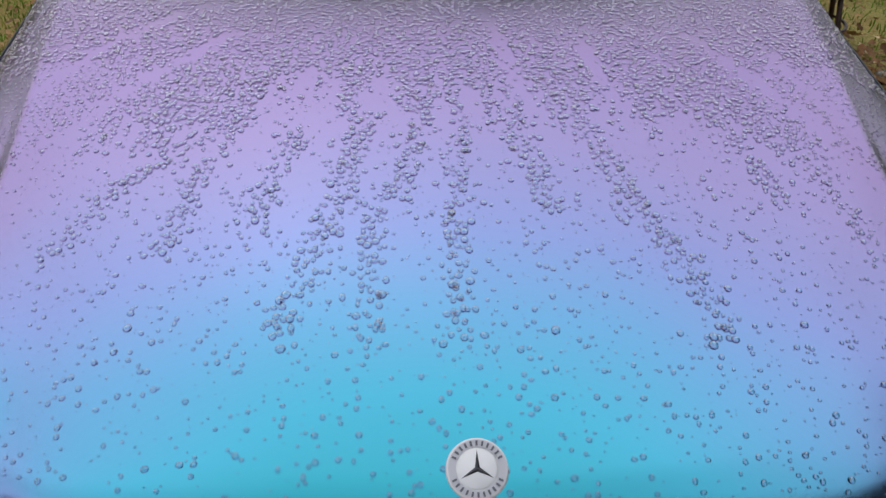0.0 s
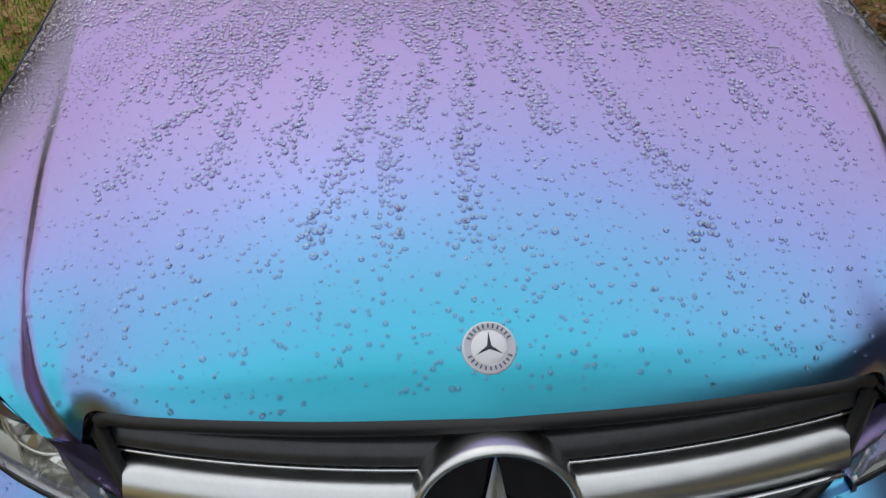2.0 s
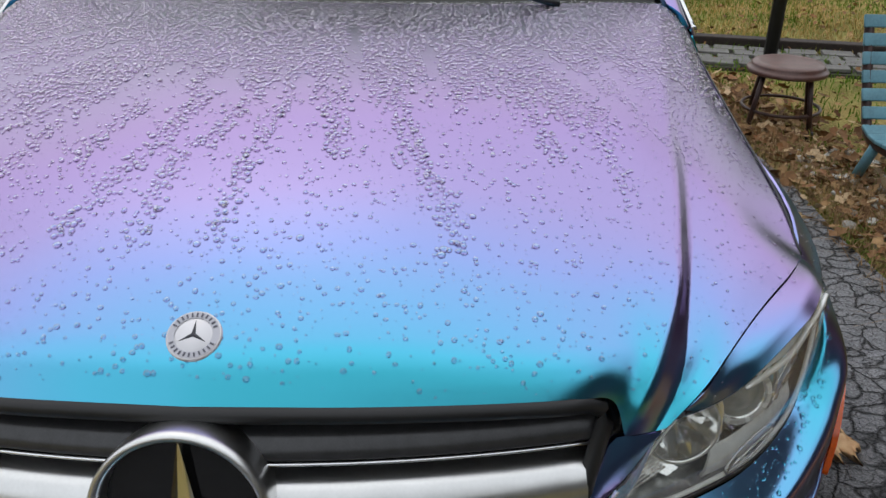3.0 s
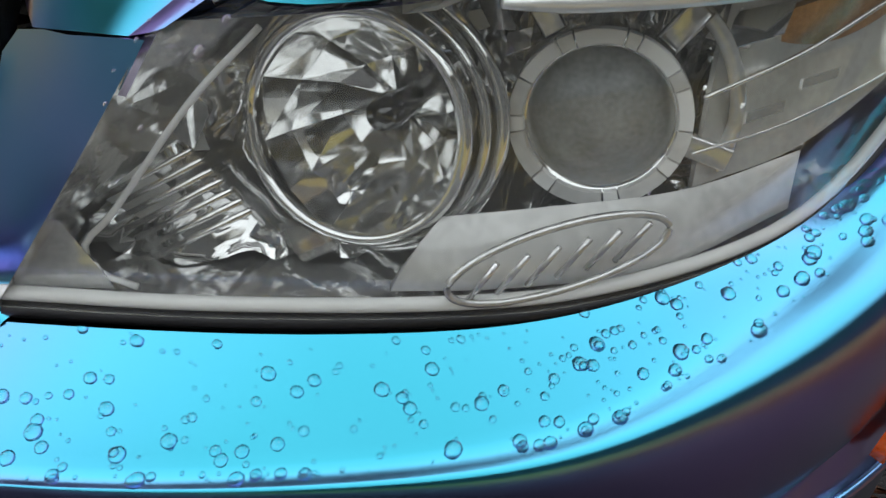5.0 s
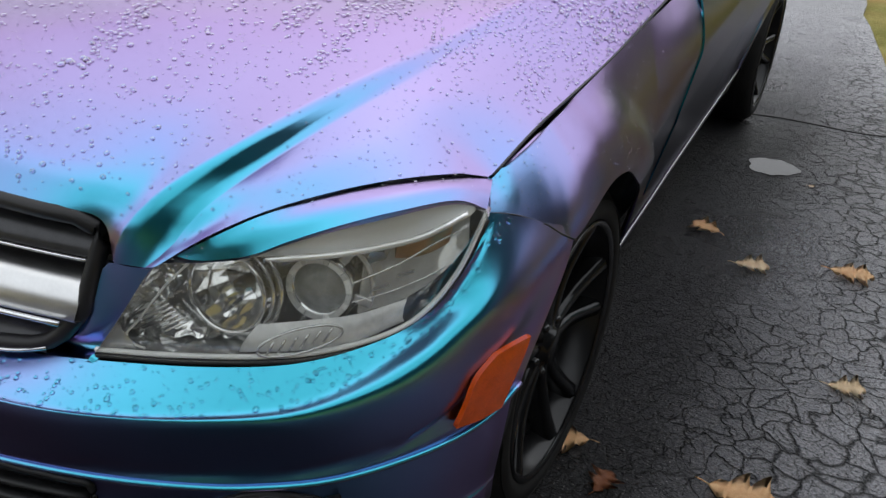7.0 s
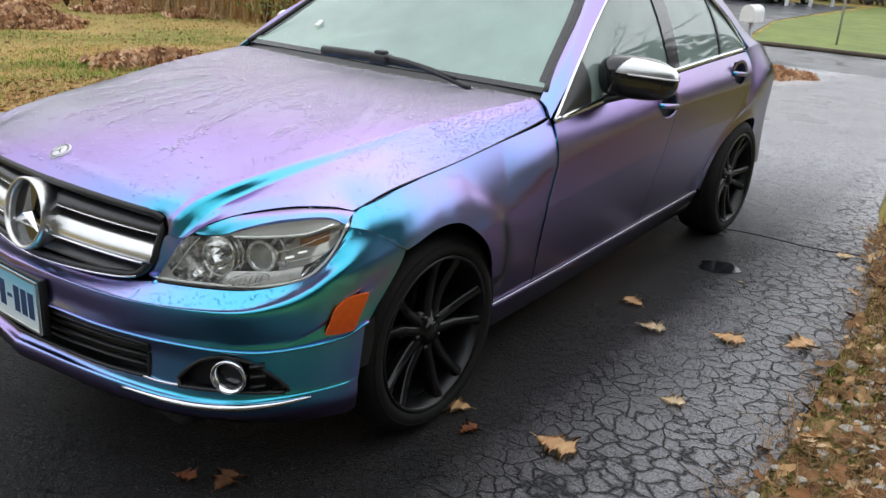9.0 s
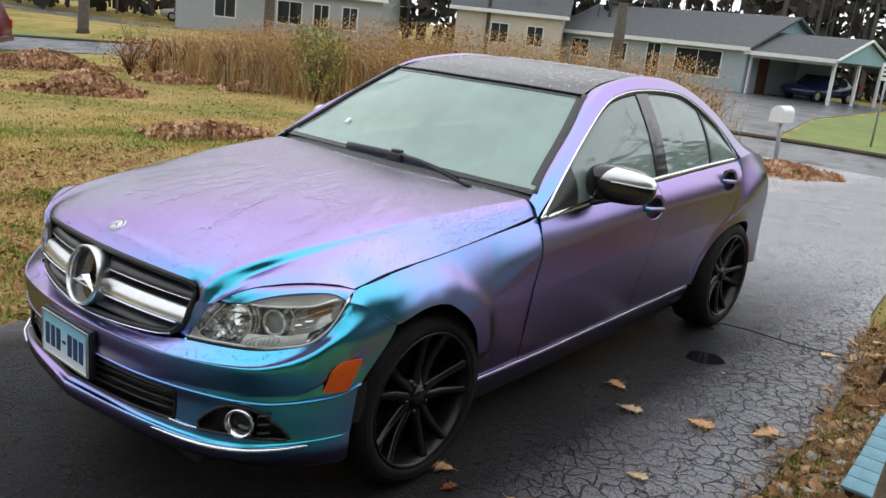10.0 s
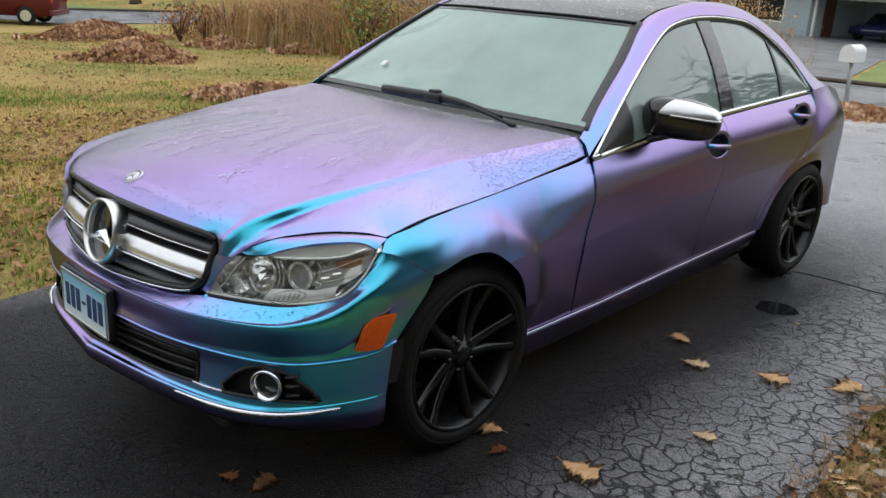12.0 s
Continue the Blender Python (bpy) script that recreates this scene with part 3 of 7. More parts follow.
for sx in (1, -1):
    bm = bmesh.new()
    pts = spline([(.415, -.779, .297), (.537, -.733, .288), (.618, -.684, .281), (.692, -.628, .283), (.755, -.562, .292), (.806, -.494, .305)], 34)
    tube(bm, [(sx * x, y, z) for x, y, z in pts], [.003 + .007 * math.sin(math.pi * min(1, max(0, k / 33)) * .94 + .1) for k in range(34)], 8)
    part("lip_trim", bm, CHROME, car, "chrome strip along the bumper lip")
    bm = bmesh.new()
    pts = spline([(.46, -.744, .332), (.50, -.725, .324), (.55, -.70, .322)], 12)
    tube(bm, [(sx * x, y, z) for x, y, z in pts], .004, 8)
    part("intake_trim", bm, CHROME, car, "short chrome strip")
# amber side markers
AMBER = mat("amber_reflector", (0.75, 0.10, 0.005), 0.22, var=0.25, scale=60, bump=0.3, bscale=260, Coat_Weight=0.6)
for flip in (False, True):
    g = loft([[(.829, -.468, .480), (.846, -.435, .478), (.861, -.398, .481)], [(.836, -.459, .510), (.855, -.418, .515), (.868, -.384, .520)],
              [(.842, -.446, .548), (.861, -.404, .552), (.874, -.370, .556)], [(.853, -.418, .572), (.864, -.392, .577), (.876, -.362, .579)]], 12, 12)
    g[..., 0] += .004
    g[..., 1] -= .002
    panel("side_marker", mirrored(g) if flip else g, AMBER, car, rim=.008, label="amber side marker reflector")

# grille
def grille_y(x, z):
    return -.735 + .33 * x * x + .30 * (z - .668)


GR_TOP = [(0, -.718, .755), (.20, -.708, .754), (.385, -.684, .750), (.445, -.664, .742), (.460, -.660, .715)]
GR_LOW = [(0, -.768, .556), (.20, -.752, .565), (.35, -.722, .577), (.405, -.702, .588), (.440, -.682, .630)]
bm = bmesh.new()
g = loft([[(x * 1.01, y + .05, z) for x, y, z in GR_TOP], [(x * 1.01, y + .05, z) for x, y, z in GR_LOW]], 24, 6, smooth=False)
add_grid(bm, g, 0, flip=True)
add_grid(bm, mirrored(g), 0, flip=True)
grille = part("grille", bm, BLACK, car, "black radiator grille with silver fins")
outline = spline(GR_TOP, 24).tolist() + spline(GR_LOW, 24).tolist()[::-1]
outline = outline + [(-x, y, z) for x, y, z in outline[::-1]][1:-1]
bm = bmesh.new()
tube(bm, [(x, y - .001, z) for x, y, z in outline], .011, 8, closed=True)
part("frame", bm, BLACK, grille, "black grille frame")
bm = bmesh.new()
tube(bm, [(x, y - .011, z - .006) for x, y, z in spline([(-a, b, c) for a, b, c in GR_LOW[:4]][::-1] + GR_LOW[1:4], 50)], .0028, 6)
part("frame_line", bm, CHROME, grille, "thin bright line under the grille")


def fin(z1, z2, name, material, push=0.0, label="", half=.43):
    rows = []
    for dz, dy in ((z1 + .004, .035), (z1, .006), (z1 - .004, -.001 - push), ((z1 + z2) / 2, -.004 - push), (z2 + .004, -.008 - push), (z2, -.004 - push), (z2 - .003, .03)):
        rows.append([(x, grille_y(x, dz) + dy, dz - .008 * (abs(x) / .43) ** 2) for x in np.linspace(-half, half, 30)])
    bm = bmesh.new()
    add_grid(bm, np.array(rows), 0, flip=True)
    return part(name, bm, material, grille, label)


fin(.727, .700, "upper_fin", GREYFIN, label="dark grey wet upper fin", half=.450)
bm = bmesh.new()
tube(bm, [(x, grille_y(x, .70) - .009, .6995 - .008 * (abs(x) / .43) ** 2) for x in np.linspace(-.446, .446, 40)], .0022, 6)
part("fin_line", bm, CHROME, grille, "thin bright line under the upper fin")
f2 = fin(.676, .630, "middle_fin", SATIN, .012, "bright satin silver fin", half=.444)
bm = bmesh.new()
tube(bm, [(x, grille_y(x, .63) - .024, .630 - .008 * (abs(x) / .43) ** 2) for x in np.linspace(-.43, .43, 40)], .0035, 8)
part("edge", bm, CHROME, f2, "chrome edge of the fin")
fin(.602, .580, "lower_fin", GREYFIN, label="dark grey lower fin", half=.405)
# ring and three-pointed emblem in the middle of the grille
turn = Matrix.Translation((0, -.772, .664)) @ Matrix.Rotation(radians(78), 4, "X")
bm = bmesh.new()
lathe(bm, [(.088, -.075), (.097, -.03), (.0985, .0), (.0985, .010), (.095, .014), (.089, .010), (.087, .0), (.086, -.03)], 64, turn)
emb = part("emblem_ring", bm, SATIN, grille, "silver emblem ring")
bm = bmesh.new()
lathe(bm, [(0, -.016), (.087, -.014)], 48, turn)
part("emblem_back", bm, GLOSSBLACK, emb, "black emblem ground")
bm = bmesh.new()
for k in range(3):
    a = radians(90 + 120 * k)
    tip = turn @ Vector((math.cos(a) * .088, math.sin(a) * .088, .0))
    top = turn @ Vector((0, 0, .012))
    l = turn @ Vector((math.cos(a + radians(60)) * .016, math.sin(a + radians(60)) * .016, -.006))
    r = turn @ Vector((math.cos(a - radians(60)) * .016, math.sin(a - radians(60)) * .016, -.006))
    v = [bm.verts.new(q) for q in (tip, top, l, r)]
    bm.faces.new((v[0], v[1], v[2])); bm.faces.new((v[0], v[3], v[1])); bm.faces.new((v[0], v[2], v[3]))
part("emblem_star", bm, CHROME, emb, "chrome three-pointed shape", smooth=False)

# round badge on the nose of the hood
turn = Matrix.Translation((0, -.663, .8185)) @ Matrix.Rotation(radians(29), 4, "X")
bm = bmesh.new()
lathe(bm, [(0, .0035), (.019, .0035), (.0195, .003), (.0205, .0025), (.029, .0022), (.0305, .0015), (.0312, -.003)], 56, turn)
badge = part("hood_badge", bm, mat("badge_enamel", (0.70, 0.69, 0.72), 0.2, 0.3), car, "round silver and black badge with plain marks")
bm = bmesh.new()
lathe(bm, [(.0212, .0032), (.0286, .0030)], 56, turn)
part("badge_ring", bm, mat("badge_grey", (0.50, 0.50, 0.55), 0.25), badge, "pale badge ring")
bm = bmesh.new()
for k in range(28):
    if k in (0, 1, 13, 14, 15, 27):
        continue
    a = 2 * math.pi * k / 28
    m = turn @ Matrix.Rotation(a, 4, "Z") @ Matrix.Translation((.0249, 0, .0036))
    block(bm, (-.0024, -.0010, -.0004), (.0024, .0010, .0004), m)
part("badge_marks", bm, mat("badge_mark", (0.10, 0.10, 0.13), 0.3), badge, "plain dark marks on the ring", smooth=False)
bm = bmesh.new()
for k in range(3):
    a = radians(90 + 120 * k)
    pts = [Vector((math.cos(a) * .0185, math.sin(a) * .0185, .0037)), Vector((math.cos(a + radians(60)) * .0028, math.sin(a + radians(60)) * .0028, .0037)), Vector((0, 0, .0052)), Vector((math.cos(a - radians(60)) * .0028, math.sin(a - radians(60)) * .0028, .0037))]
    v = [bm.verts.new(turn @ q) for q in pts]
    bm.faces.new((v[0], v[1], v[2])); bm.faces.new((v[0], v[2], v[3]))
part("badge_star", bm, mat("badge_dark", (0.05, 0.05, 0.06), 0.25, 0.6), badge, "dark three-pointed shape", smooth=False)

# number plate, with bars in place of its characters
def plate_paint():
    m = bpy.data.materials.new("plate_blue_fade")
    n, l, b = nodes_of(m)
    co, sp, r = n.new("ShaderNodeTexCoord"), n.new("ShaderNodeSeparateXYZ"), n.new("ShaderNodeValToRGB")
    l.new(co.outputs["Generated"], sp.inputs[0]); l.new(sp.outputs[2], r.inputs[0]); l.new(r.outputs[0], b.inputs["Base Color"])
    r.color_ramp.elements[0].color, r.color_ramp.elements[1].color = (0.80, 0.86, 0.86, 1), (0.16, 0.50, 0.68, 1)
    r.color_ramp.elements[0].position, r.color_ramp.elements[1].position = 0.05, 0.95
    b.inputs["Roughness"].default_value = 0.35
    return m


bm = bmesh.new()
block(bm, (-.158, -.836, .368), (.158, -.815, .530), bevel=.006)
plate = part("plate_holder", bm, BLACK, car, "black number plate holder")
bm = bmesh.new()
block(bm, (-.1525, -.842, .372), (.1525, -.838, .522), bevel=.0015)
pl = part("plate", bm, plate_paint(), plate, "pale blue number plate", smooth=False)
bm = bmesh.new()
for a, b in (((-.152, -.8445, .515), (.152, -.8415, .523)), ((-.152, -.8445, .371), (.152, -.8415, .379)), ((-.1525, -.8445, .371), (-.146, -.8415, .523)), ((.146, -.8445, .371), (.1525, -.8415, .523))):
    block(bm, a, b, bevel=.001)
part("plate_rim", bm, SATIN, pl, "pale plate rim", smooth=False)
INK = mat("plate_ink", (0.02, 0.05, 0.14), 0.4)
for x in (-.112, -.075, -.038, .038, .075, .112):
    bm = bmesh.new()
    block(bm, (x - .0135, -.8432, .408), (x + .0135, -.8415, .482))
    part("plate_mark", bm, INK, pl, smooth=False)
bm = bmesh.new()
block(bm, (-.012, -.8432, .440), (.012, -.8415, .450))
part("plate_mark", bm, INK, pl, smooth=False)

# headlamps
LAMP_TOP = [(.527, -.652, .706), (.580, -.632, .714), (.624, -.606, .722), (.660, -.582, .740), (.703, -.543, .757), (.745, -.495, .767), (.785, -.420, .764), (.806, -.376, .741)]
LAMP_LOW = [(.462, -.694, .583), (.543, -.657, .584), (.626, -.607, .584), (.683, -.562, .586), (.737, -.505, .597), (.768, -.460, .617), (.792, -.416, .665), (.806, -.378, .733)]


def lamp_clear():
    m = bpy.data.materials.new("lamp_clear_cover")
    n, l, b = nodes_of(m)
    n.remove(b)
    tr, gl, lw, fr, mx = n.new("ShaderNodeBsdfTransparent"), n.new("ShaderNodeBsdfGlossy"), n.new("ShaderNodeLayerWeight"), n.new("ShaderNodeMapRange"), n.new("ShaderNodeMixShader")
    tr.inputs[0].default_value = (0.97, 0.98, 0.96, 1)
    gl.inputs["Roughness"].default_value = 0.03
    fr.inputs[1].default_value, fr.inputs[2].default_value, fr.inputs[3].default_value, fr.inputs[4].default_value = 0.35, 1.0, 0.06, 0.45
    l.new(lw.outputs["Facing"], fr.inputs[0]); l.new(fr.outputs[0], mx.inputs[0]); l.new(tr.outputs[0], mx.inputs[1]); l.new(gl.outputs[0], mx.inputs[2])
    # the plastic is a little clouded; this pale haze also brightens the lamp
    haze, mist = n.new("ShaderNodeBsdfDiffuse"), n.new("ShaderNodeMixShader")
    haze.inputs[0].default_value = (0.80, 0.80, 0.74, 1)
    mist.inputs[0].default_value = 0.035
    l.new(mx.outputs[0], mist.inputs[1]); l.new(haze.outputs[0], mist.inputs[2])
    l.new(mist.outputs[0], n["Material Output"].inputs[0])
    return m


CLEAR = lamp_clear()
MIRRORED = mat("lamp_reflector", (0.90, 0.90, 0.89), 0.07, 0.9)
BEZEL = mat("lamp_bezel", (0.93, 0.93, 0.92), 0.08, 0.7, var=0.3, scale=45, bump=.6, bscale=45)
LAMPBODY = mat("lamp_housing", (0.85, 0.85, 0.84), 0.12, 0.8, var=0.4, scale=30, bump=.8, bscale=40)
DARKCHROME = mat("lamp_dark_chrome", (0.12, 0.12, 0.12), 0.12, 1.0)
PANELGREY = mat("lamp_clouded_panel", (0.82, 0.82, 0.80), 0.2, 0.1, var=0.3, scale=25)
FROST = mat("lamp_frosted", (0.84, 0.84, 0.82), 0.2, 0.0, var=0.1, scale=12)
WHITELINE = mat("lamp_white_line", (0.9, 0.9, 0.88), 0.25)
BRIGHTSTRIP = mat("lamp_bright_strip", (0.96, 0.96, 0.95), 0.25, 0.55)
OUTERWALL = mat("lamp_outer_wall", (0.70, 0.70, 0.67), 0.12, 0.4, var=0.25, scale=35)
AMBERGLASS = mat("lamp_amber", (0.62, 0.34, 0.16), 0.15, 0.5, var=0.4, scale=80)


def headlamp(flip):
    fx = Matrix.Diagonal((-1 if flip else 1, 1, 1, 1))
    rnd = random.Random(7)
    mid = [((a[0] + b[0]) / 2 + .006, (a[1] + b[1]) / 2 - .008, (a[2] + b[2]) / 2) for a, b in zip(spline(LAMP_TOP, 9), spline(LAMP_LOW, 9))]
    cover = loft([LAMP_LOW, mid, LAMP_TOP], 32, 12)
    # bowl of the housing
    inner = cover.copy()
    c = cover.mean(axis=(0, 1))
    inner = c + (cover - c) * .93 + np.array((-.045, .175, 0))
    bm = bmesh.new()
    add_grid(bm, inner, 0)
    def border(g):
        return [g[0, i] for i in range(g.shape[1])] + [g[j, -1] for j in range(1, g.shape[0])] + [g[-1, i] for i in range(g.shape[1] - 2, -1, -1)] + [g[j, 0] for j in range(g.shape[0] - 2, 0, -1)]
    a, b = border(cover), border(inner)
    m2 = [p * .45 + q * .55 + np.array((rnd.uniform(-.003, .003), 0, rnd.uniform(-.003, .003))) for p, q in zip(a, b)]
    va, vm, vb = [[bm.verts.new(p) for p in l] for l in (a, m2, b)]
    for k in range(len(va)):
        j = (k + 1) % len(va)
        bm.faces.new((va[k], va[j], vm[j], vm[k])); bm.faces.new((vm[k], vm[j], vb[j], vb[k]))
    bmesh.ops.transform(bm, matrix=fx, verts=bm.verts)
    lamp = part("headlamp", bm, LAMPBODY, car, "clear headlamp with bright faceted reflectors", smooth=False)

    def sub(name, bm, material, label="", smooth=True):
        bmesh.ops.transform(bm, matrix=fx, verts=bm.verts)
        return part(name, bm, material, lamp, label, smooth)

    bm = bmesh.new()
    add_grid(bm, cover, .004)
    cv = sub("cover", bm, CLEAR, "clear wet cover")
    cv.visible_shadow = False
    # dark seal below the cover and bright rim line
    bm = bmesh.new()
    tube(bm, [(x, y + .004, z - .003) for x, y, z in spline(LAMP_LOW, 50)], .0042, 8)
    sub("seal", bm, BLACK, "black rubber seal")
    bm = bmesh.new()
    tube(bm, [(x - .001, y + .004, z + .005) for x, y, z in spline(LAMP_LOW, 50)], .0034, 8)
    sub("rim_line", bm, WHITELINE, "pale inner rim")
    # eyebrow above the lamps
    brow_low = spline([(.606, -.610, .7195), (.624, -.599, .7203), (.664, -.563, .7197), (.708, -.523, .7225), (.753, -.462, .7265), (.777, -.430, .738), (.793, -.405, .749)], 24)
    brow_top = spline([(.624, -.598, .720), (.660, -.575, .736), (.703, -.536, .752), (.743, -.488, .762), (.780, -.417, .760), (.799, -.382, .750)], 24)
    bm = bmesh.new()
    add_grid(bm, np.array([brow_low, (brow_low + brow_top) / 2 + (0, .004, 0), brow_top]), .006)
    sub("eyebrow", bm, FROST, "frosted grey eyebrow")
    bm = bmesh.new()
    tube(bm, [(x + .003, y - .007, z) for x, y, z in brow_low[3:]], [.0022, .0032] + [.0040] * 19, 8)
    sub("eyebrow_edge", bm, BRIGHTSTRIP, "bright strip")
    # bright frame along the inner end
    bm = bmesh.new()
    tube(bm, spline([(.556, -.628, .704), (.530, -.641, .672), (.498, -.657, .622), (.486, -.664, .606), (.492, -.664, .594), (.508, -.659, .589)], 26).tolist(), .0016, 6)
    sub("inner_frame", bm, WHITELINE, "pale inner frame")
    # main reflector bowl
    t1 = Matrix.Translation((.572, -.586, .652)) @ Matrix.Rotation(radians(8), 4, "Z") @ Matrix.Rotation(radians(82), 4, "X")
    bm = bmesh.new()
    lathe(bm, [(.008, -.056), (.026, -.046), (.041, -.024), (.049, 0)], 11, t1)
    for v in bm.verts:
        v.co += Vector((rnd.uniform(-.002, .002), rnd.uniform(-.004, .004), rnd.uniform(-.002, .002)))
    sub("reflector_bowl", bm, MIRRORED, "faceted mirror bowl", smooth=False)
    for r, h, w in ((.0505, .001, .0034), (.0565, -.010, .0026), (.0615, -.020, .0034)):
        bm = bmesh.new()
        tube(bm, [t1 @ Vector((math.cos(a) * r, math.sin(a) * r, h)) for a in np.linspace(0, 2 * math.pi, 48, endpoint=False)], w, 6, closed=True)
        sub("lamp_ring", bm, MIRRORED)
    bm = bmesh.new()
    lathe(bm, [(0, -.014), (.0075, -.016), (.0085, -.030), (.007, -.05), (.010, -.06)], 16, t1 @ Matrix.Translation((.006, .004, 0)))
    sub("bulb", bm, DARKCHROME, "dark bulb shield")
    # facets round the bowls: mirrors, and pale ones painted for mirrored sky
    for k in range(95):
        u, v = rnd.uniform(.02, .93), rnd.uniform(.06, .94)
        q = Vector(cover[int(v * 11), int(u * 31)]) * .97 + Vector(cover.mean(axis=(0, 1))) * .03 + Vector((-.012, rnd.uniform(.035, .075), 0))
        if any(math.hypot((q.x - cx) * 1.1, q.z - cz) < rad for cx, cz, rad in ((.572, .652, .056), (.664, .659, .050))) or (q.x > .60 and q.z < .625) or q.x > .722:
            continue
        tip = rnd.uniform(-.78, -.42) if rnd.random() < .68 else rnd.uniform(-.2, .3)
        tw = Matrix.Translation(q) @ Matrix.Rotation(rnd.uniform(-.6, .9), 4, "Z") @ Matrix.Rotation(tip, 4, "X") @ Matrix.Rotation(rnd.uniform(-.9, .9), 4, "Y")
        w, h = rnd.uniform(.006, .021), rnd.uniform(.005, .013)
        bm = bmesh.new()
        slab(bm, [(-w, -h * .6), (w * .4, -h), (w, h * .3), (-w * .3, h)], .0012, tw @ Matrix.Rotation(math.pi / 2, 4, "X"))
        sub("reflector_facet", bm, FROST if rnd.random() < .4 else MIRRORED, smooth=False)
    # projector
    t2 = Matrix.Translation((.664, -.528, .659)) @ Matrix.Scale(.9, 4) @ Matrix.Rotation(radians(16), 4, "Z") @ Matrix.Rotation(radians(86), 4, "X")
    bm = bmesh.new()
    lathe(bm, [(.046, -.03), (.0435, -.002), (.042, .003), (.0365, .002), (.0345, -.004), (.034, -.012)], 56, t2)
    sub("projector_ring", bm, MIRRORED, "bright projector ring")
    # the flange is a ring of moulded segments, bright and dull by turns
    cuts = [0, .5, .72, 1.25, 1.42, 2.0, 2.2, 2.75, 3.2, 3.4, 4.0, 4.25, 4.9, 5.1, 5.7, 5.9, 6.283]
    for k in range(len(cuts) - 1):
        bm = bmesh.new()
        ring = [[bm.verts.new(t2 @ Vector((math.cos(a) * r, math.sin(a) * r, h))) for r, h in ((.0455, .000), (.0450, .0052), (.0380, .0052), (.0368, .001))] for a in np.linspace(cuts[k] + .012, cuts[k + 1] - .012, 6)]
        for p, q in zip(ring, ring[1:]):
            for j in range(3):
                bm.faces.new((p[j], q[j], q[j + 1], p[j + 1]))
        bm.faces.new(ring[0]); bm.faces.new(ring[-1][::-1])
        sub("flange_segment", bm, PANELGREY if k % 2 else WHITELINE, smooth=False)
    bm = bmesh.new()
    lathe(bm, [(0, .004), (.012, .003), (.022, -.0005), (.030, -.0065), (.0345, -.011)], 40, t2)
    sub("projector_lens", bm, mat("projector_glass", (0.36, 0.37, 0.37), 0.22, 0.0, var=0.35, scale=60), "grey domed projector lens")
    bm = bmesh.new()
    for a in (-.25, .95, 2.2, -1.2):
        m = t2 @ Matrix.Rotation(a, 4, "Z") @ Matrix.Translation((.058, 0, -.012))
        block(bm, (-.012, -.006, -.003), (.012, .006, .003), m, bevel=.001)
    tube(bm, [t2 @ Vector((math.cos(a) * .068, math.sin(a) * .068, -.02)) for a in np.linspace(-1.3, 1.5, 24)], .004, 6)
    sub("projector_frame", bm, BEZEL)
    # frosted lower indicator panel with a ribbed oval
    pl_low = spline([(.602, -.604, .588), (.650, -.575, .590), (.705, -.528, .594), (.750, -.470, .612)], 16)
    pl_top = spline([(.615, -.583, .620), (.650, -.560, .624), (.705, -.512, .628), (.748, -.462, .640)], 16)
    bm = bmesh.new()
    add_grid(bm, np.array([pl_low, pl_low * .7 + pl_top * .3 + (0, -.007, 0), pl_low * .3 + pl_top * .7 + (0, -.006, .001), pl_top]), .004)
    sub("indicator_panel", bm, PANELGREY, "frosted indicator panel")
    oc = Vector((.668, -.573, .610))
    tang = Vector((.76, .65, .05)).normalized()
    bm = bmesh.new()
    tube(bm, [oc + tang * math.cos(a) * .050 + Vector((0, 0, 1)) * (math.sin(a) * .017 + math.cos(a) * .008) for a in np.linspace(0, 2 * math.pi, 40, endpoint=False)], .0018, 6, closed=True)
    sub("oval_ring", bm, BEZEL, "bright oval ring")
    for k in range(6):
        q = oc + tang * (-.034 + .0135 * k) + Vector((0, 0, (-.034 + .0135 * k) * .16))
        bm = bmesh.new()
        tube(bm, [q + Vector((-.006, -.002, -.012)), q + Vector((.006, -.002, .011))], .0016, 6)
        sub("oval_rib", bm, BEZEL)
    # amber reflector far back at the outer end
    bm = bmesh.new()
    add_grid(bm, loft([[(.724, -.458, .672), (.748, -.428, .680), (.768, -.400, .690)], [(.728, -.458, .704), (.752, -.428, .712), (.772, -.398, .722)]], 8, 5), .004)
    sub("amber_reflector", bm, AMBERGLASS, "dim amber reflector")
    # smooth glassy wall at the outer end, with moulded arcs
    wall = loft([[(.708, -.512, .630), (.745, -.462, .640), (.775, -.418, .668), (.792, -.392, .700)],
                 [(.704, -.492, .690), (.736, -.440, .694), (.764, -.398, .706), (.784, -.376, .722)],
                 [(.704, -.474, .738), (.738, -.424, .742), (.766, -.388, .744), (.786, -.372, .744)]], 16, 10)
    bm = bmesh.new()
    add_grid(bm, wall, .003)
    sub("outer_wall", bm, OUTERWALL, "clouded glassy outer end")
    for k, (z0, lift) in enumerate(((.650, .002), (.676, .010))):
        bm = bmesh.new()
        tube(bm, spline([(.706, -.522, z0), (.738, -.476, z0 + lift + .004), (.766, -.432, z0 + lift * 2 + .013), (.784, -.404, z0 + lift * 2 + .024)], 20).tolist(), .0008 + .0004 * k, 6)
        sub("moulded_line", bm, MIRRORED)
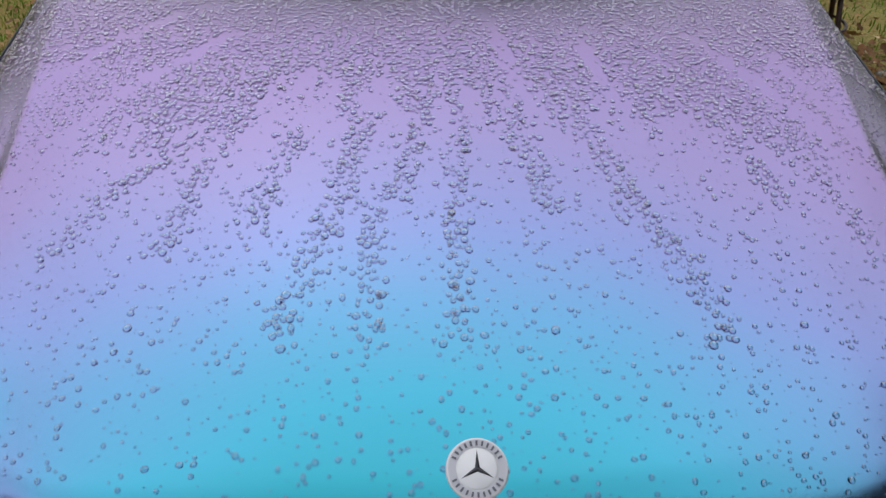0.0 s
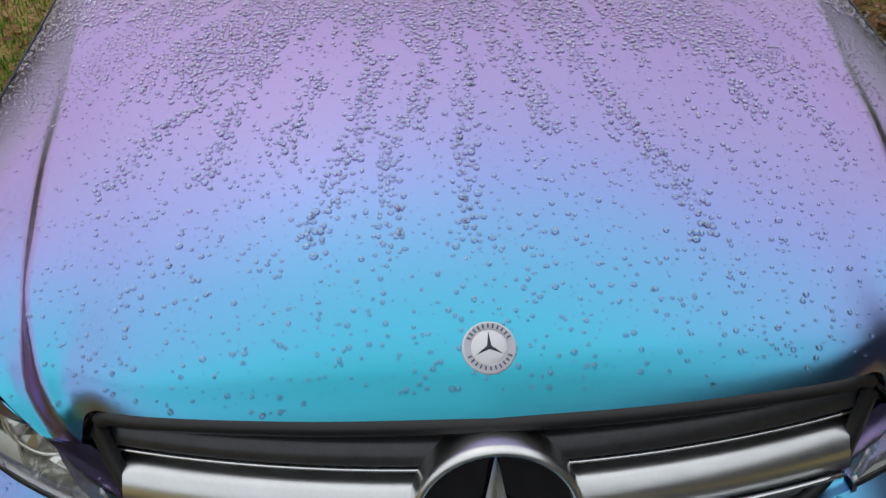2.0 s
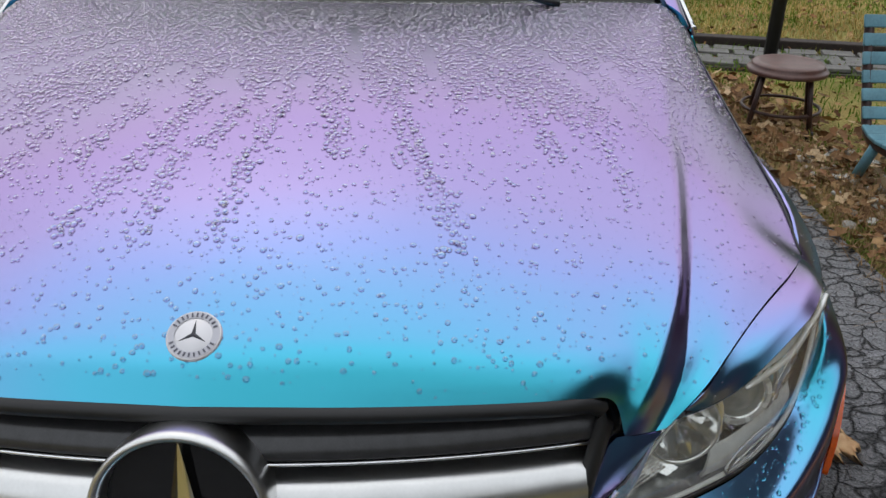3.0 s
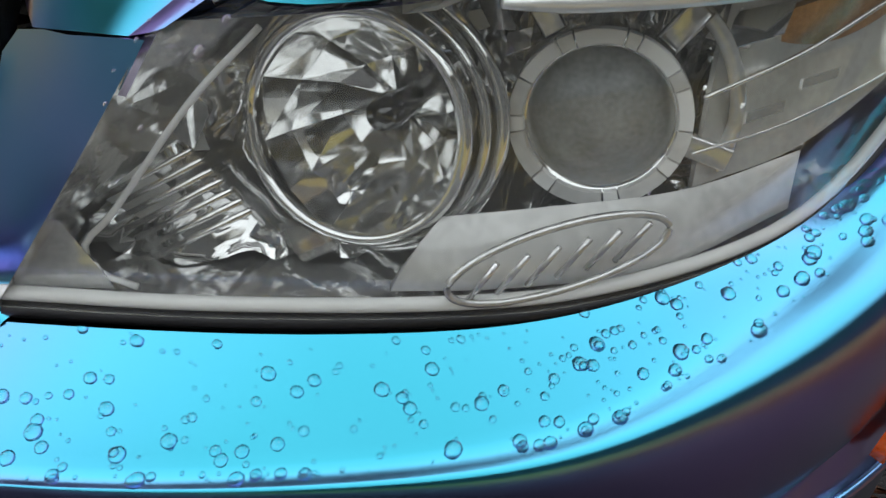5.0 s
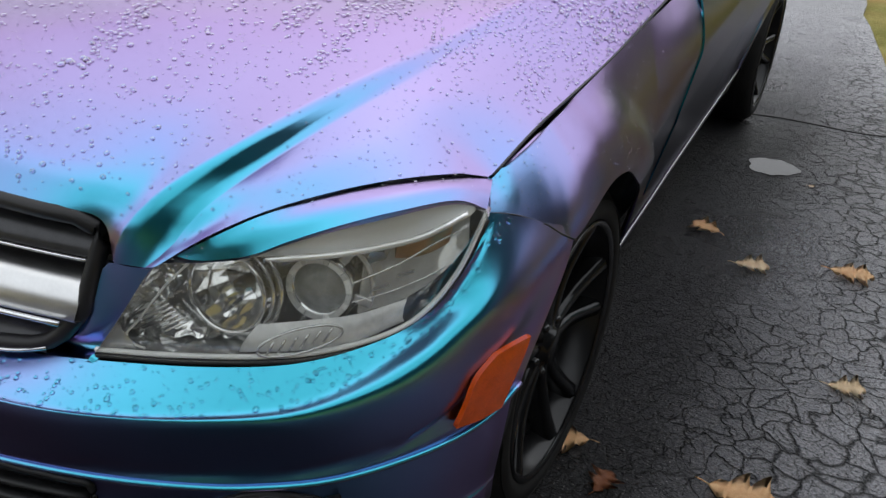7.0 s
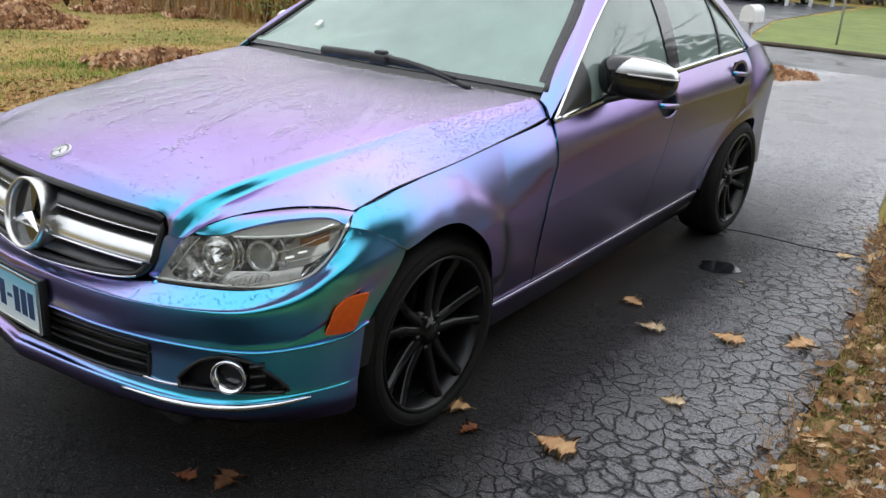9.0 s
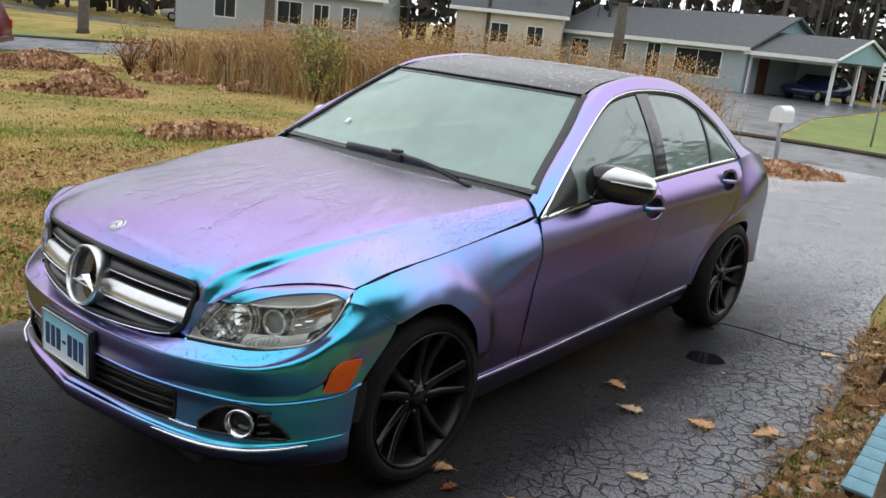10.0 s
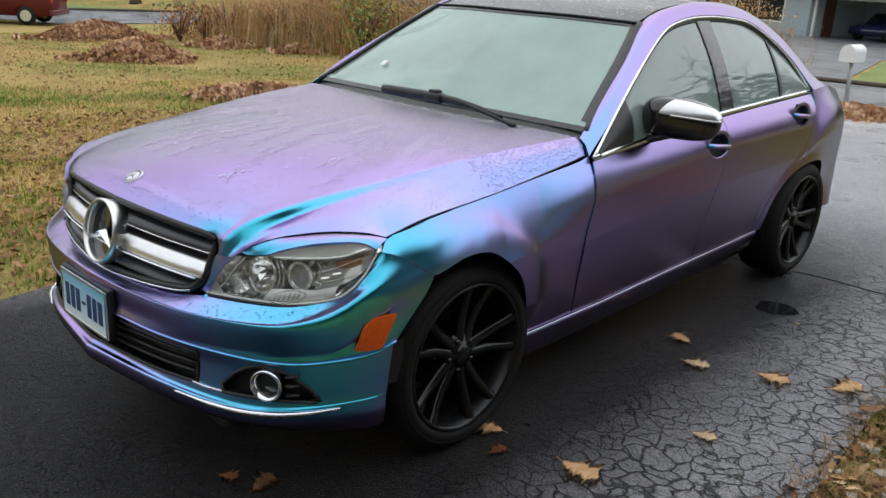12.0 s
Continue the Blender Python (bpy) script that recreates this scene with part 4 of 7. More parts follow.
    for k in (0, 1):
        bm = bmesh.new()
        slab(bm, [(-.012, -.001), (.010, -.003), (.013, .001), (-.009, .003)], .002, Matrix.Translation((.728 + .018 * k, -.494 + .026 * k, .665 + .012 * k)) @ Matrix.Rotation(.85, 4, "Z") @ Matrix.Rotation(-.5, 4, "X") @ Matrix.Rotation(-.25, 4, "Y") @ Matrix.Rotation(math.pi / 2, 4, "X"))
        sub("reflector_facet", bm, MIRRORED, smooth=False)
    # loose bright facets between the bowls
    sheet = loft([LAMP_LOW, mid, LAMP_TOP], 90, 36)
    sheet = c + (sheet - c) * .955 + np.array((-.022, .070, 0))
    for k in range(sheet.shape[0]):
        for i in range(sheet.shape[1]):
            q = Vector(sheet[k, i])
            w = .62 * (q.z - .655) + noise.noise(q * 26) * .026 + noise.noise(q * 62 + Vector((3, 1, 2))) * .012 + abs(noise.noise(q * 35)) * .014
            for cx, cz, rad in ((.572, .652, .060), (.664, .659, .054)):
                w += .055 * max(0, min(1, 1.5 - math.hypot((q.x - cx) * 1.1, q.z - cz) / rad))
            w = max(-.045, w)
            sheet[k, i] += np.array((-.3 * w, w, noise.noise(q * 50 + Vector((9, 0, 0))) * .006))
    bm = bmesh.new()
    add_grid(bm, sheet, 0)
    sub("reflector_sheet", bm, MIRRORED, "rippled bright chrome behind the cover")
    # ribbed inner tip
    bm = bmesh.new()
    for k in range(7):
        q = Vector((.497 + .004 * k, -.640 + .001 * k, .640 - .004 * k))
        tube(bm, [q + Vector((-.018, -.008, -.022)), q + Vector((.026, .006, .008))], .0016, 6)
    sub("inner_ribs", bm, MIRRORED)
    bm = bmesh.new()
    add_grid(bm, loft([[(.464, -.686, .588), (.478, -.676, .588), (.500, -.664, .588)], [(.482, -.672, .622), (.484, -.670, .615), (.488, -.667, .606)]], 6, 4), .003)
    sub("inner_tip", bm, BEZEL, "bright inner tip")
    # painted strip between lamp and hood
    tp = [(.556, -.643, .7215), (.580, -.628, .738), (.617, -.583, .760), (.654, -.533, .772), (.694, -.481, .780), (.734, -.428, .782), (.769, -.368, .775), (.789, -.329, .763)]
    lw = [(.556, -.643, .7195), (.580, -.634, .7175)] + [(x, y - .001, z + .003) for x, y, z in LAMP_TOP[2:]]
    md = [((a[0] + b[0]) / 2 + .002 * min(1, k / 3), (a[1] + b[1]) / 2 - .003 * min(1, k / 3), (a[2] + b[2]) / 2 + .004 * min(1, k / 3)) for k, (a, b) in enumerate(zip(spline(tp, 9), spline(lw, 9)))]
    bm = bmesh.new()
    add_grid(bm, loft([lw, md, tp], 30, 9), .01)
    bmesh.ops.transform(bm, matrix=fx, verts=bm.verts)
    part("lamp_strip", bm, PAINT, car)
    # body colour cheek between grille and lamp
    cheek = (((.447, -.676, .640), (.425, -.700, .592), (.40, -.716, .570)), ((.456, -.676, .650), (.442, -.697, .600), (.430, -.710, .572)), ((.470, -.668, .694), (.462, -.690, .620), (.455, -.702, .575)),
             ((.500, -.664, .699), (.485, -.682, .640), (.458, -.700, .578)), ((.528, -.658, .701), (.495, -.680, .645), (.460, -.697, .582)))
    ch = loft([[p, (q[0], q[1] + .014, q[2]), (r[0], r[1] + .026, r[2] + .006), r] for p, q, r in cheek], 20, 12)
    bm = bmesh.new()
    add_grid(bm, ch, .008)
    bmesh.ops.transform(bm, matrix=fx, verts=bm.verts)
    part("cheek_panel", bm, PAINT, car)


for flip in (False, True):
    headlamp(flip)

# wheels
LINER = mat("wheel_housing", (0.010, 0.010, 0.010), 0.85)
WHEELPAINT = mat("black_wheel_paint", (0.006, 0.006, 0.0065), 0.16, var=0.3, scale=25, Specular_IOR_Level=0.35)
BARREL = mat("wheel_barrel", (0.012, 0.012, 0.013), 0.28, 0.3, var=0.3, scale=12)
DISC = mat("brake_disc", (0.035, 0.034, 0.033), 0.4, 0.7, var=0.4, scale=30)


def wheel(x, y, z, sx, spin):
    m = Matrix.Translation((sx * x, y, z)) @ Matrix.Rotation(sx * math.pi / 2, 4, "Y") @ Matrix.Rotation(spin, 4, "Z")
    disc = m @ Matrix.Diagonal((1.11, 1.11, 1, 1))
    bm = bmesh.new()
    lathe(bm, [(.212, -.19), (.222, -.185), (.216, -.16), (.206, -.10), (.203, -.03), (.210, .008), (.221, .016), (.223, .021), (.217, .025), (.211, .018), (.200, -.03), (.200, -.16), (.212, -.19)], 72, disc)
    rim = part("wheel", bm, BARREL, car, "black alloy wheel with twin spokes")
    bm = bmesh.new()
    prof = [(.242, -.185), (.262, -.202), (.288, -.197), (.308, -.181), (.316, -.152), (.3165, -.085), (.316, -.02), (.308, .006), (.290, .023), (.268, .031), (.252, .028), (.2455, .020)]
    lathe(bm, prof, 80, m)
    tyre = part("tyre", bm, RUBBER, rim, "wet black tyre")
    # raised line on the sidewall and grooves round the tread
    bm = bmesh.new()
    tube(bm, [m @ Vector((math.cos(a) * .283, math.sin(a) * .283, .0265)) for a in np.linspace(0, 2 * math.pi, 72, endpoint=False)], .0016, 5, closed=True)
    part("sidewall_line", bm, RUBBER, tyre)
    for h in (-.135, -.085, -.035):
        bm = bmesh.new()
        lathe(bm, [(.3172, h - .005), (.3172, h + .005)], 72, m)
        part("tread_groove", bm, LINER, tyre)
    bm = bmesh.new()
    lathe(bm, [(.213, .018), (.2225, .021), (.2235, .026), (.217, .029), (.211, .022)], 72, disc)
    part("rim_lip", bm, WHEELPAINT, rim)
    bm = bmesh.new()
    lathe(bm, [(0, .004), (.026, .004), (.030, .000), (.033, -.008), (.060, -.014), (.067, -.034)], 40, disc)
    part("hub", bm, WHEELPAINT, rim)
    for k in range(5):
        bm = bmesh.new()
        a0 = 2 * math.pi * k / 5
        for s in (-1, 1):
            rows = []
            for t in np.linspace(0, 1, 11):
                r = .040 + (.216 - .040) * t
                a = a0 + s * (.30 - .10 * min(1, t * 2.5) + .035 * t)
                wd = .0175 - .0035 * t + .004 * max(0, t - .8) * 5
                h = -.012 + .030 * t - .010 * math.sin(math.pi * t)
                c, d = Vector((math.cos(a), math.sin(a), 0)), Vector((-math.sin(a), math.cos(a), 0))
                rows.append([disc @ (c * r + d * wd * w + Vector((0, 0, h + e))) for w, e in ((-1, -.040), (-1, -.010), (-.82, -.001), (-.3 * s, .0035), (.82, -.001), (1, -.010), (1, -.040))])
            add_grid(bm, np.array([[list(q) for q in row] for row in rows]), 0)
        bmesh.ops.recalc_face_normals(bm, faces=bm.faces)
        part("spoke", bm, WHEELPAINT, rim)
    for k in range(5):
        bm = bmesh.new()
        a = 2 * math.pi * (k + .5) / 5
        lathe(bm, [(0, .002), (.006, .002), (.008, -.004), (.008, -.016)], 8, disc @ Matrix.Translation((math.cos(a) * .048, math.sin(a) * .048, -.008)))
        part("wheel_bolt", bm, GLOSSBLACK, rim)
    bm = bmesh.new()
    lathe(bm, [(.06, -.085), (.148, -.085), (.148, -.108), (.06, -.108)], 48, m)
    part("brake_disc", bm, DISC, rim)
    # silver patch low inside the barrel, painted in for the sky's reflection
    bm = bmesh.new()
    add_grid(bm, np.array([[list(disc @ Vector((math.cos(a) * .199, math.sin(a) * .199, h))) for a in np.linspace(-.25 - spin + (math.pi if sx < 0 else 0), .22 - spin + (math.pi if sx < 0 else 0), 14)] for h in np.linspace(-.13, -.03, 4)]), 0)
    part("barrel_glint", bm, SATIN, rim, "bright patch inside the rim for mirrored sky")


for sx in (1, -1):
    wheel(.800, .012, .3165, sx, .42)
    wheel(.738, 2.725, .3165, sx, .15)

# wheel housings and floor pan
for sx in (1, -1):
    for y, r, x1 in ((.03, .366, .800), (2.70, .365, .745)):
        bm = bmesh.new()
        rows = [[(sx * min(x, x1 - .06 * abs(math.cos(a)) ** 3), y + math.cos(a) * r, .32 + math.sin(a) * (r - .008)) for a in np.linspace(-.02, math.pi + .02, 26)] for x in np.linspace(.52, x1, 4)]
        add_grid(bm, np.array(rows), 0)
        part("wheel_housing", bm, LINER, car)
bm = bmesh.new()
block(bm, (-.56, -.70, .19), (.56, 3.55, .32), bevel=.03)
block(bm, (-.70, .42, .225), (.70, 2.30, .33), bevel=.03)
block(bm, (-.50, -.60, .32), (.50, .55, .62), bevel=.05)
part("floor_pan", bm, LINER, car)

# door mirrors
def mirror_point(sx, u, v, grow=1.0):
    """A point of the housing, whose outer end is swept back."""
    cu, su = math.cos(u), math.sin(u)
    up = 1.0 if v > 0 else 0.0
    x = .144 * math.copysign(abs(cu) ** .65, cu) * math.cos(v) ** .55
    y = (.075 if su < 0 else .03) * math.copysign(abs(su) ** .8, su) * math.cos(v) ** .7
    w = max(0.0, x / .144)
    z = (.072 if v > 0 else .074) * math.copysign(abs(math.sin(v)) ** .8, v) * (1 - .30 * w * w * up) + .006 * (1 - x / .144) * up
    x, y = x * math.cos(.44) - y * math.sin(.44), x * math.sin(.44) + y * math.cos(.44)
    return (sx * (.888 + x * grow), 1.03 + y * grow, 1.008 + z * grow)


def mirror_shell(sx, lower):
    """The whole housing, or the cap that sits on its front."""
    bm = bmesh.new()
    if lower:
        g = [[mirror_point(sx, u, v) for u in np.linspace(0, 2 * math.pi, 73)] for v in np.linspace(-math.pi / 2, math.pi / 2, 33)]
        add_grid(bm, np.array(g), 0, flip=sx < 0)
    else:
        g = [[mirror_point(sx, u, .12 + (v - .12) * (.72 + .28 * k), 1.02) for k, u in zip(np.linspace(1, 0, 33), np.linspace(1.36 * math.pi + .25 * v, 1.97 * math.pi, 33))] for v in np.linspace(.12, 1.12, 25)]
        add_grid(bm, np.array(g), .003, flip=sx < 0)
    return bm


for sx in (1, -1):
    mr = part("door_mirror", mirror_shell(sx, True), GLOSSBLACK, car, "black door mirror with a silver cap")
    part("cap", mirror_shell(sx, False), SATIN, mr, "wet silver cap")
    bm = bmesh.new()
    tube(bm, [(sx * .80, .965, .925), (sx * .83, .975, .935), (sx * .875, 1.0, .955)], [.028, .024, .030], 12, flat=.6)
    part("stalk", bm, BLACK, mr)
    bm = bmesh.new()
    tube(bm, spline([mirror_point(sx, u, .10, 1.028) for u in np.linspace(1.46 * math.pi, 1.90 * math.pi, 8)], 16).tolist(), .0035, 8)
    part("repeater", bm, mat("clear_repeater", (0.7, 0.7, 0.7), 0.1, 0.6), mr, "clear indicator strip")

# windscreen wiper and cowl
bm = bmesh.new()
g = loft([[(0, .512, .938), (.25, .522, .937), (.49, .548, .938), (.63, .568, .938), (.735, .58, .936)], [(0, .545, .945), (.25, .555, .945), (.49, .575, .944), (.63, .592, .942), (.735, .605, .94)],
          [(0, .592, .978), (.25, .60, .977), (.49, .615, .975), (.63, .628, .973), (.735, .642, .970)]], 30, 8)
add_grid(bm, g, 0)
add_grid(bm, mirrored(g), 0)
part("cowl", bm, mat("wet_cowl", (0.02, 0.021, 0.022), 0.3, var=0.5, scale=90, bump=0.4, bscale=120), car, "wet black cowl")
bm = bmesh.new()
tube(bm, spline([(-.176, .512, 1.006), (-.02, .514, 1.010), (.14, .515, 1.012), (.30, .520, 1.004), (.45, .528, .985)], 24).tolist(), [.016] * 10 + [.014] * 6 + [.012, .011, .010, .009, .008, .007, .006, .005], 8, flat=1.2)
wiper = part("wiper_blade", bm, BLACK, car, "single black wiper parked on the screen")
bm = bmesh.new()
block(bm, (.075, .490, .992), (.160, .535, 1.030), bevel=.010)
block(bm, (.095, .497, 1.020), (.140, .530, 1.042), bevel=.006)
part("wiper_head", bm, BLACK, wiper)
bm = bmesh.new()
tube(bm, spline([(.10, .51, 1.022), (.25, .515, 1.012), (.40, .525, .985), (.50, .540, .958)], 16).tolist(), [.010] * 8 + [.013] * 8, 8, flat=.7)
part("wiper_arm", bm, BLACK, wiper)

# cabin
FABRIC = mat("grey_upholstery", (0.09, 0.09, 0.085), 0.9, var=0.3, scale=30)
bm = bmesh.new()
g = loft([[(-.70, .66, .955), (-.3, .64, .968), (0, .63, .970), (.3, .64, .968), (.70, .66, .955)], [(-.70, .95, .95), (-.36, .95, .965), (0, .95, .96), (.36, .95, .985), (.70, .95, .95)], [(-.70, 1.05, .85), (-.36, 1.06, .86), (0, 1.08, .86), (.36, 1.08, .88), (.70, 1.05, .85)], [(-.70, 1.0, .5), (-.36, 1.0, .5), (0, 1.0, .5), (.36, 1.0, .5), (.70, 1.0, .5)]], 20, 14)
add_grid(bm, g, 0)
part("dashboard", bm, FABRIC, car, "dark grey dashboard")
bm = bmesh.new()
turn = Matrix.Translation((.36, 1.20, .945)) @ Matrix.Rotation(radians(-66), 4, "X")
tube(bm, [turn @ Vector((math.cos(a) * .185, math.sin(a) * .185, 0)) for a in np.linspace(0, 2 * math.pi, 40, endpoint=False)], .015, 8, closed=True)
lathe(bm, [(0, .01), (.07, .008), (.085, -.02)], 24, turn)
for a in (0, math.pi, 1.5 * math.pi):
    tube(bm, [turn @ Vector((math.cos(a) * .06, math.sin(a) * .06, 0)), turn @ Vector((math.cos(a) * .18, math.sin(a) * .18, 0))], .014, 8, flat=.5)
part("steering_wheel", bm, FABRIC, car, "grey steering wheel")
for x, y in ((.36, 1.62), (-.36, 1.62), (.36, 2.42), (-.36, 2.42)):
    bm = bmesh.new()
    block(bm, (x - .25, y - .36, .40), (x + .25, y + .14, .60), bevel=.06)
    block(bm, (x - .24, y + .05, .55), (x + .24, y + .20, 1.08), Matrix.Translation((0, .10, 0)) @ Matrix.Translation((0, y, .55)) @ Matrix.Rotation(radians(-14), 4, "X") @ Matrix.Translation((0, -y, -.55)), bevel=.06)
    if y < 2:
        block(bm, (x - .12, y + .27, 1.10), (x + .12, y + .37, 1.27), bevel=.04)
    part("seat", bm, FABRIC, car, "grey seat")
bm = bmesh.new()
tube(bm, [(-.10, 1.06, 1.265), (0, 1.05, 1.268), (.10, 1.06, 1.265)], .022, 10, flat=.8)
part("rear_view_mirror", bm, BLACK, car)
bm = bmesh.new()
block(bm, (-.70, 1.0, .34), (.70, 2.9, .40))
part("cabin_floor", bm, LINER, car)

# ---- the ground, the drive and the street ----
def lawn_material():
    m = bpy.data.materials.new("autumn_lawn")
    n, l, b = nodes_of(m)
    co = n.new("ShaderNodeTexCoord")
    big, mid, fine = n.new("ShaderNodeTexNoise"), n.new("ShaderNodeTexNoise"), n.new("ShaderNodeTexNoise")
    for t, s, d in ((big, .35, 4), (mid, 2.6, 6), (fine, 60, 4)):
        t.inputs["Scale"].default_value, t.inputs["Detail"].default_value = s, d
        l.new(co.outputs["Object"], t.inputs["Vector"])
    r1, r2 = n.new("ShaderNodeValToRGB"), n.new("ShaderNodeValToRGB")
    e = r1.color_ramp.elements
    e[0].position, e[0].color, e[1].position, e[1].color = .42, (.19, .23, .04, 1), .58, (.60, .40, .15, 1)
    e2 = r2.color_ramp.elements
    e2[0].position, e2[0].color, e2[1].position, e2[1].color = .35, (.38, .25, .11, 1), .65, (.50, .44, .16, 1)
    mx, mul = n.new("ShaderNodeMix"), n.new("ShaderNodeMix")
    mx.data_type = mul.data_type = "RGBA"
    mul.blend_type = "MULTIPLY"
    mul.inputs[0].default_value = .8
    add = n.new("ShaderNodeMath")
    add.operation = "ADD"
    l.new(big.outputs[0], r1.inputs[0]); l.new(mid.outputs[0], r2.inputs[0]); l.new(mid.outputs[0], mx.inputs[0])
    l.new(r1.outputs[0], mx.inputs[6]); l.new(r2.outputs[0], mx.inputs[7])
    r3 = n.new("ShaderNodeValToRGB")
    r3.color_ramp.elements[0].position, r3.color_ramp.elements[0].color = .3, (.45, .45, .45, 1)
    r3.color_ramp.elements[1].position = .7
    l.new(fine.outputs[0], r3.inputs[0])
    l.new(mx.outputs[2], mul.inputs[6]); l.new(r3.outputs[0], mul.inputs[7]); l.new(mul.outputs[2], b.inputs["Base Color"])
    b.inputs["Roughness"].default_value, b.inputs["Specular IOR Level"].default_value = .9, .08
    bu = n.new("ShaderNodeBump")
    bu.inputs["Strength"].default_value, bu.inputs["Distance"].default_value = .8, .03
    l.new(fine.outputs[0], bu.inputs["Height"]); l.new(bu.outputs[0], b.inputs["Normal"])
    return m


def asphalt_material(name, cell, base, wet, worn):
    """Old tarmac: a net of cracks round worn plates, damp and glossy in places."""
    m = bpy.data.materials.new(name)
    n, l, b = nodes_of(m)
    co = n.new("ShaderNodeTexCoord")
    warp, wmx = n.new("ShaderNodeTexNoise"), n.new("ShaderNodeMix")
    warp.inputs["Scale"].default_value, warp.inputs["Detail"].default_value = 7, 4
    wmx.data_type = "RGBA"
    wmx.inputs[0].default_value = .13
    l.new(co.outputs["Object"], warp.inputs["Vector"]); l.new(co.outputs["Object"], wmx.inputs[6]); l.new(warp.outputs["Color"], wmx.inputs[7])
    v = n.new("ShaderNodeTexVoronoi")
    v.feature = "DISTANCE_TO_EDGE"
    v.inputs["Scale"].default_value = cell
    l.new(wmx.outputs[2], v.inputs["Vector"])
    grain, patch = n.new("ShaderNodeTexNoise"), n.new("ShaderNodeTexNoise")
    grain.inputs["Scale"].default_value, grain.inputs["Detail"].default_value = 150, 8
    patch.inputs["Scale"].default_value, patch.inputs["Detail"].default_value = 1.1, 5
    l.new(co.outputs["Object"], grain.inputs["Vector"]); l.new(co.outputs["Object"], patch.inputs["Vector"])
    # how wide the cracks gape changes from place to place
    gap = n.new("ShaderNodeMapRange")
    gap.inputs[1].default_value, gap.inputs[2].default_value, gap.inputs[3].default_value, gap.inputs[4].default_value = .36, .62, .15, 1.6
    l.new(patch.outputs[0], gap.inputs[0])
    gape, wide = n.new("ShaderNodeMapRange"), n.new("ShaderNodeMath")
    gape.inputs[1].default_value, gape.inputs[2].default_value, gape.inputs[3].default_value, gape.inputs[4].default_value = .88, 1.22, .012, .090
    wide.operation = "MULTIPLY"
    crack = n.new("ShaderNodeMath")
    crack.operation = "DIVIDE"
    crack.use_clamp = True
    l.new(v.outputs["Distance"], crack.inputs[0])
    # finer cracks split some of the plates
    v2, thin, net = n.new("ShaderNodeTexVoronoi"), n.new("ShaderNodeMapRange"), n.new("ShaderNodeMath")
    v2.feature = "DISTANCE_TO_EDGE"
    v2.inputs["Scale"].default_value = cell * 2.3
    thin.inputs[1].default_value, thin.inputs[2].default_value, thin.inputs[3].default_value = .0, .04, .55
    net.operation = "MULTIPLY"
    l.new(wmx.outputs[2], v2.inputs["Vector"]); l.new(v2.outputs["Distance"], thin.inputs[0])
    l.new(crack.outputs[0], net.inputs[0]); l.new(thin.outputs[0], net.inputs[1])
    # worn plates towards the edge, made paler still to paint in sky sheen
    sx, wear_sheen, gain = n.new("ShaderNodeSeparateXYZ"), n.new("ShaderNodeMapRange"), n.new("ShaderNodeMix")
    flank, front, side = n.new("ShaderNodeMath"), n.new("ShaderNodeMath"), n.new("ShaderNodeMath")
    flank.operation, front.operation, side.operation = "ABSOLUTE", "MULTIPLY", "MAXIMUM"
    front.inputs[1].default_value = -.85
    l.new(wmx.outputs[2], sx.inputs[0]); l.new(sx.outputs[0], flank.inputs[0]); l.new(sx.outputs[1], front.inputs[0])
    l.new(flank.outputs[0], side.inputs[0]); l.new(front.outputs[0], side.inputs[1]); l.new(side.outputs[0], wear_sheen.inputs[0])
    wear_sheen.inputs[1].default_value, wear_sheen.inputs[2].default_value, wear_sheen.inputs[3].default_value, wear_sheen.inputs[4].default_value = worn
    # shade and dark reflections before the car are put into the colour
    front_shade, both = n.new("ShaderNodeMapRange"), n.new("ShaderNodeMath")
    front_shade.inputs[1].default_value, front_shade.inputs[2].default_value, front_shade.inputs[3].default_value, front_shade.inputs[4].default_value = -.7, .5, .55, 1.0
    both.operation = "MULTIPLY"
    l.new(sx.outputs[1], front_shade.inputs[0]); l.new(wear_sheen.outputs[0], both.inputs[0]); l.new(front_shade.outputs[0], both.inputs[1])
    # and paler towards the street: lighter tarmac with painted sky sheen
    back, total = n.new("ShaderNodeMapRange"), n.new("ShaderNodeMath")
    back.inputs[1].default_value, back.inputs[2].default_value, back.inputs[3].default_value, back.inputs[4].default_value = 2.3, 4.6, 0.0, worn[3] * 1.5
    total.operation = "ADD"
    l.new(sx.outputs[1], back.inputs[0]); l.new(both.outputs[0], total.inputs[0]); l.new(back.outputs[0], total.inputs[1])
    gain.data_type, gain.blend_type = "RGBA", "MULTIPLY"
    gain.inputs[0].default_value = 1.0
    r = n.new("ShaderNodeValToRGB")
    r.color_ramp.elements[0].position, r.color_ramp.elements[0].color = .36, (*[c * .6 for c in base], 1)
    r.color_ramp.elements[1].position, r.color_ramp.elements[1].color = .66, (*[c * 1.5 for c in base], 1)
    l.new(grain.outputs[0], r.inputs[0])
    mx = n.new("ShaderNodeMix")
    mx.data_type = "RGBA"
    mx.inputs[6].default_value = (.006, .006, .006, 1)
    # pale specks: stone chips, and the glints of wet gravel painted in
    speck, few, show = n.new("ShaderNodeTexNoise"), n.new("ShaderNodeMapRange"), n.new("ShaderNodeMix")
    speck.inputs["Scale"].default_value, speck.inputs["Detail"].default_value = 210, 1
    few.inputs[1].default_value, few.inputs[2].default_value, few.inputs[4].default_value = .66, .73, .9
    show.data_type = "RGBA"
    show.inputs[7].default_value = (.26, .25, .24, 1)
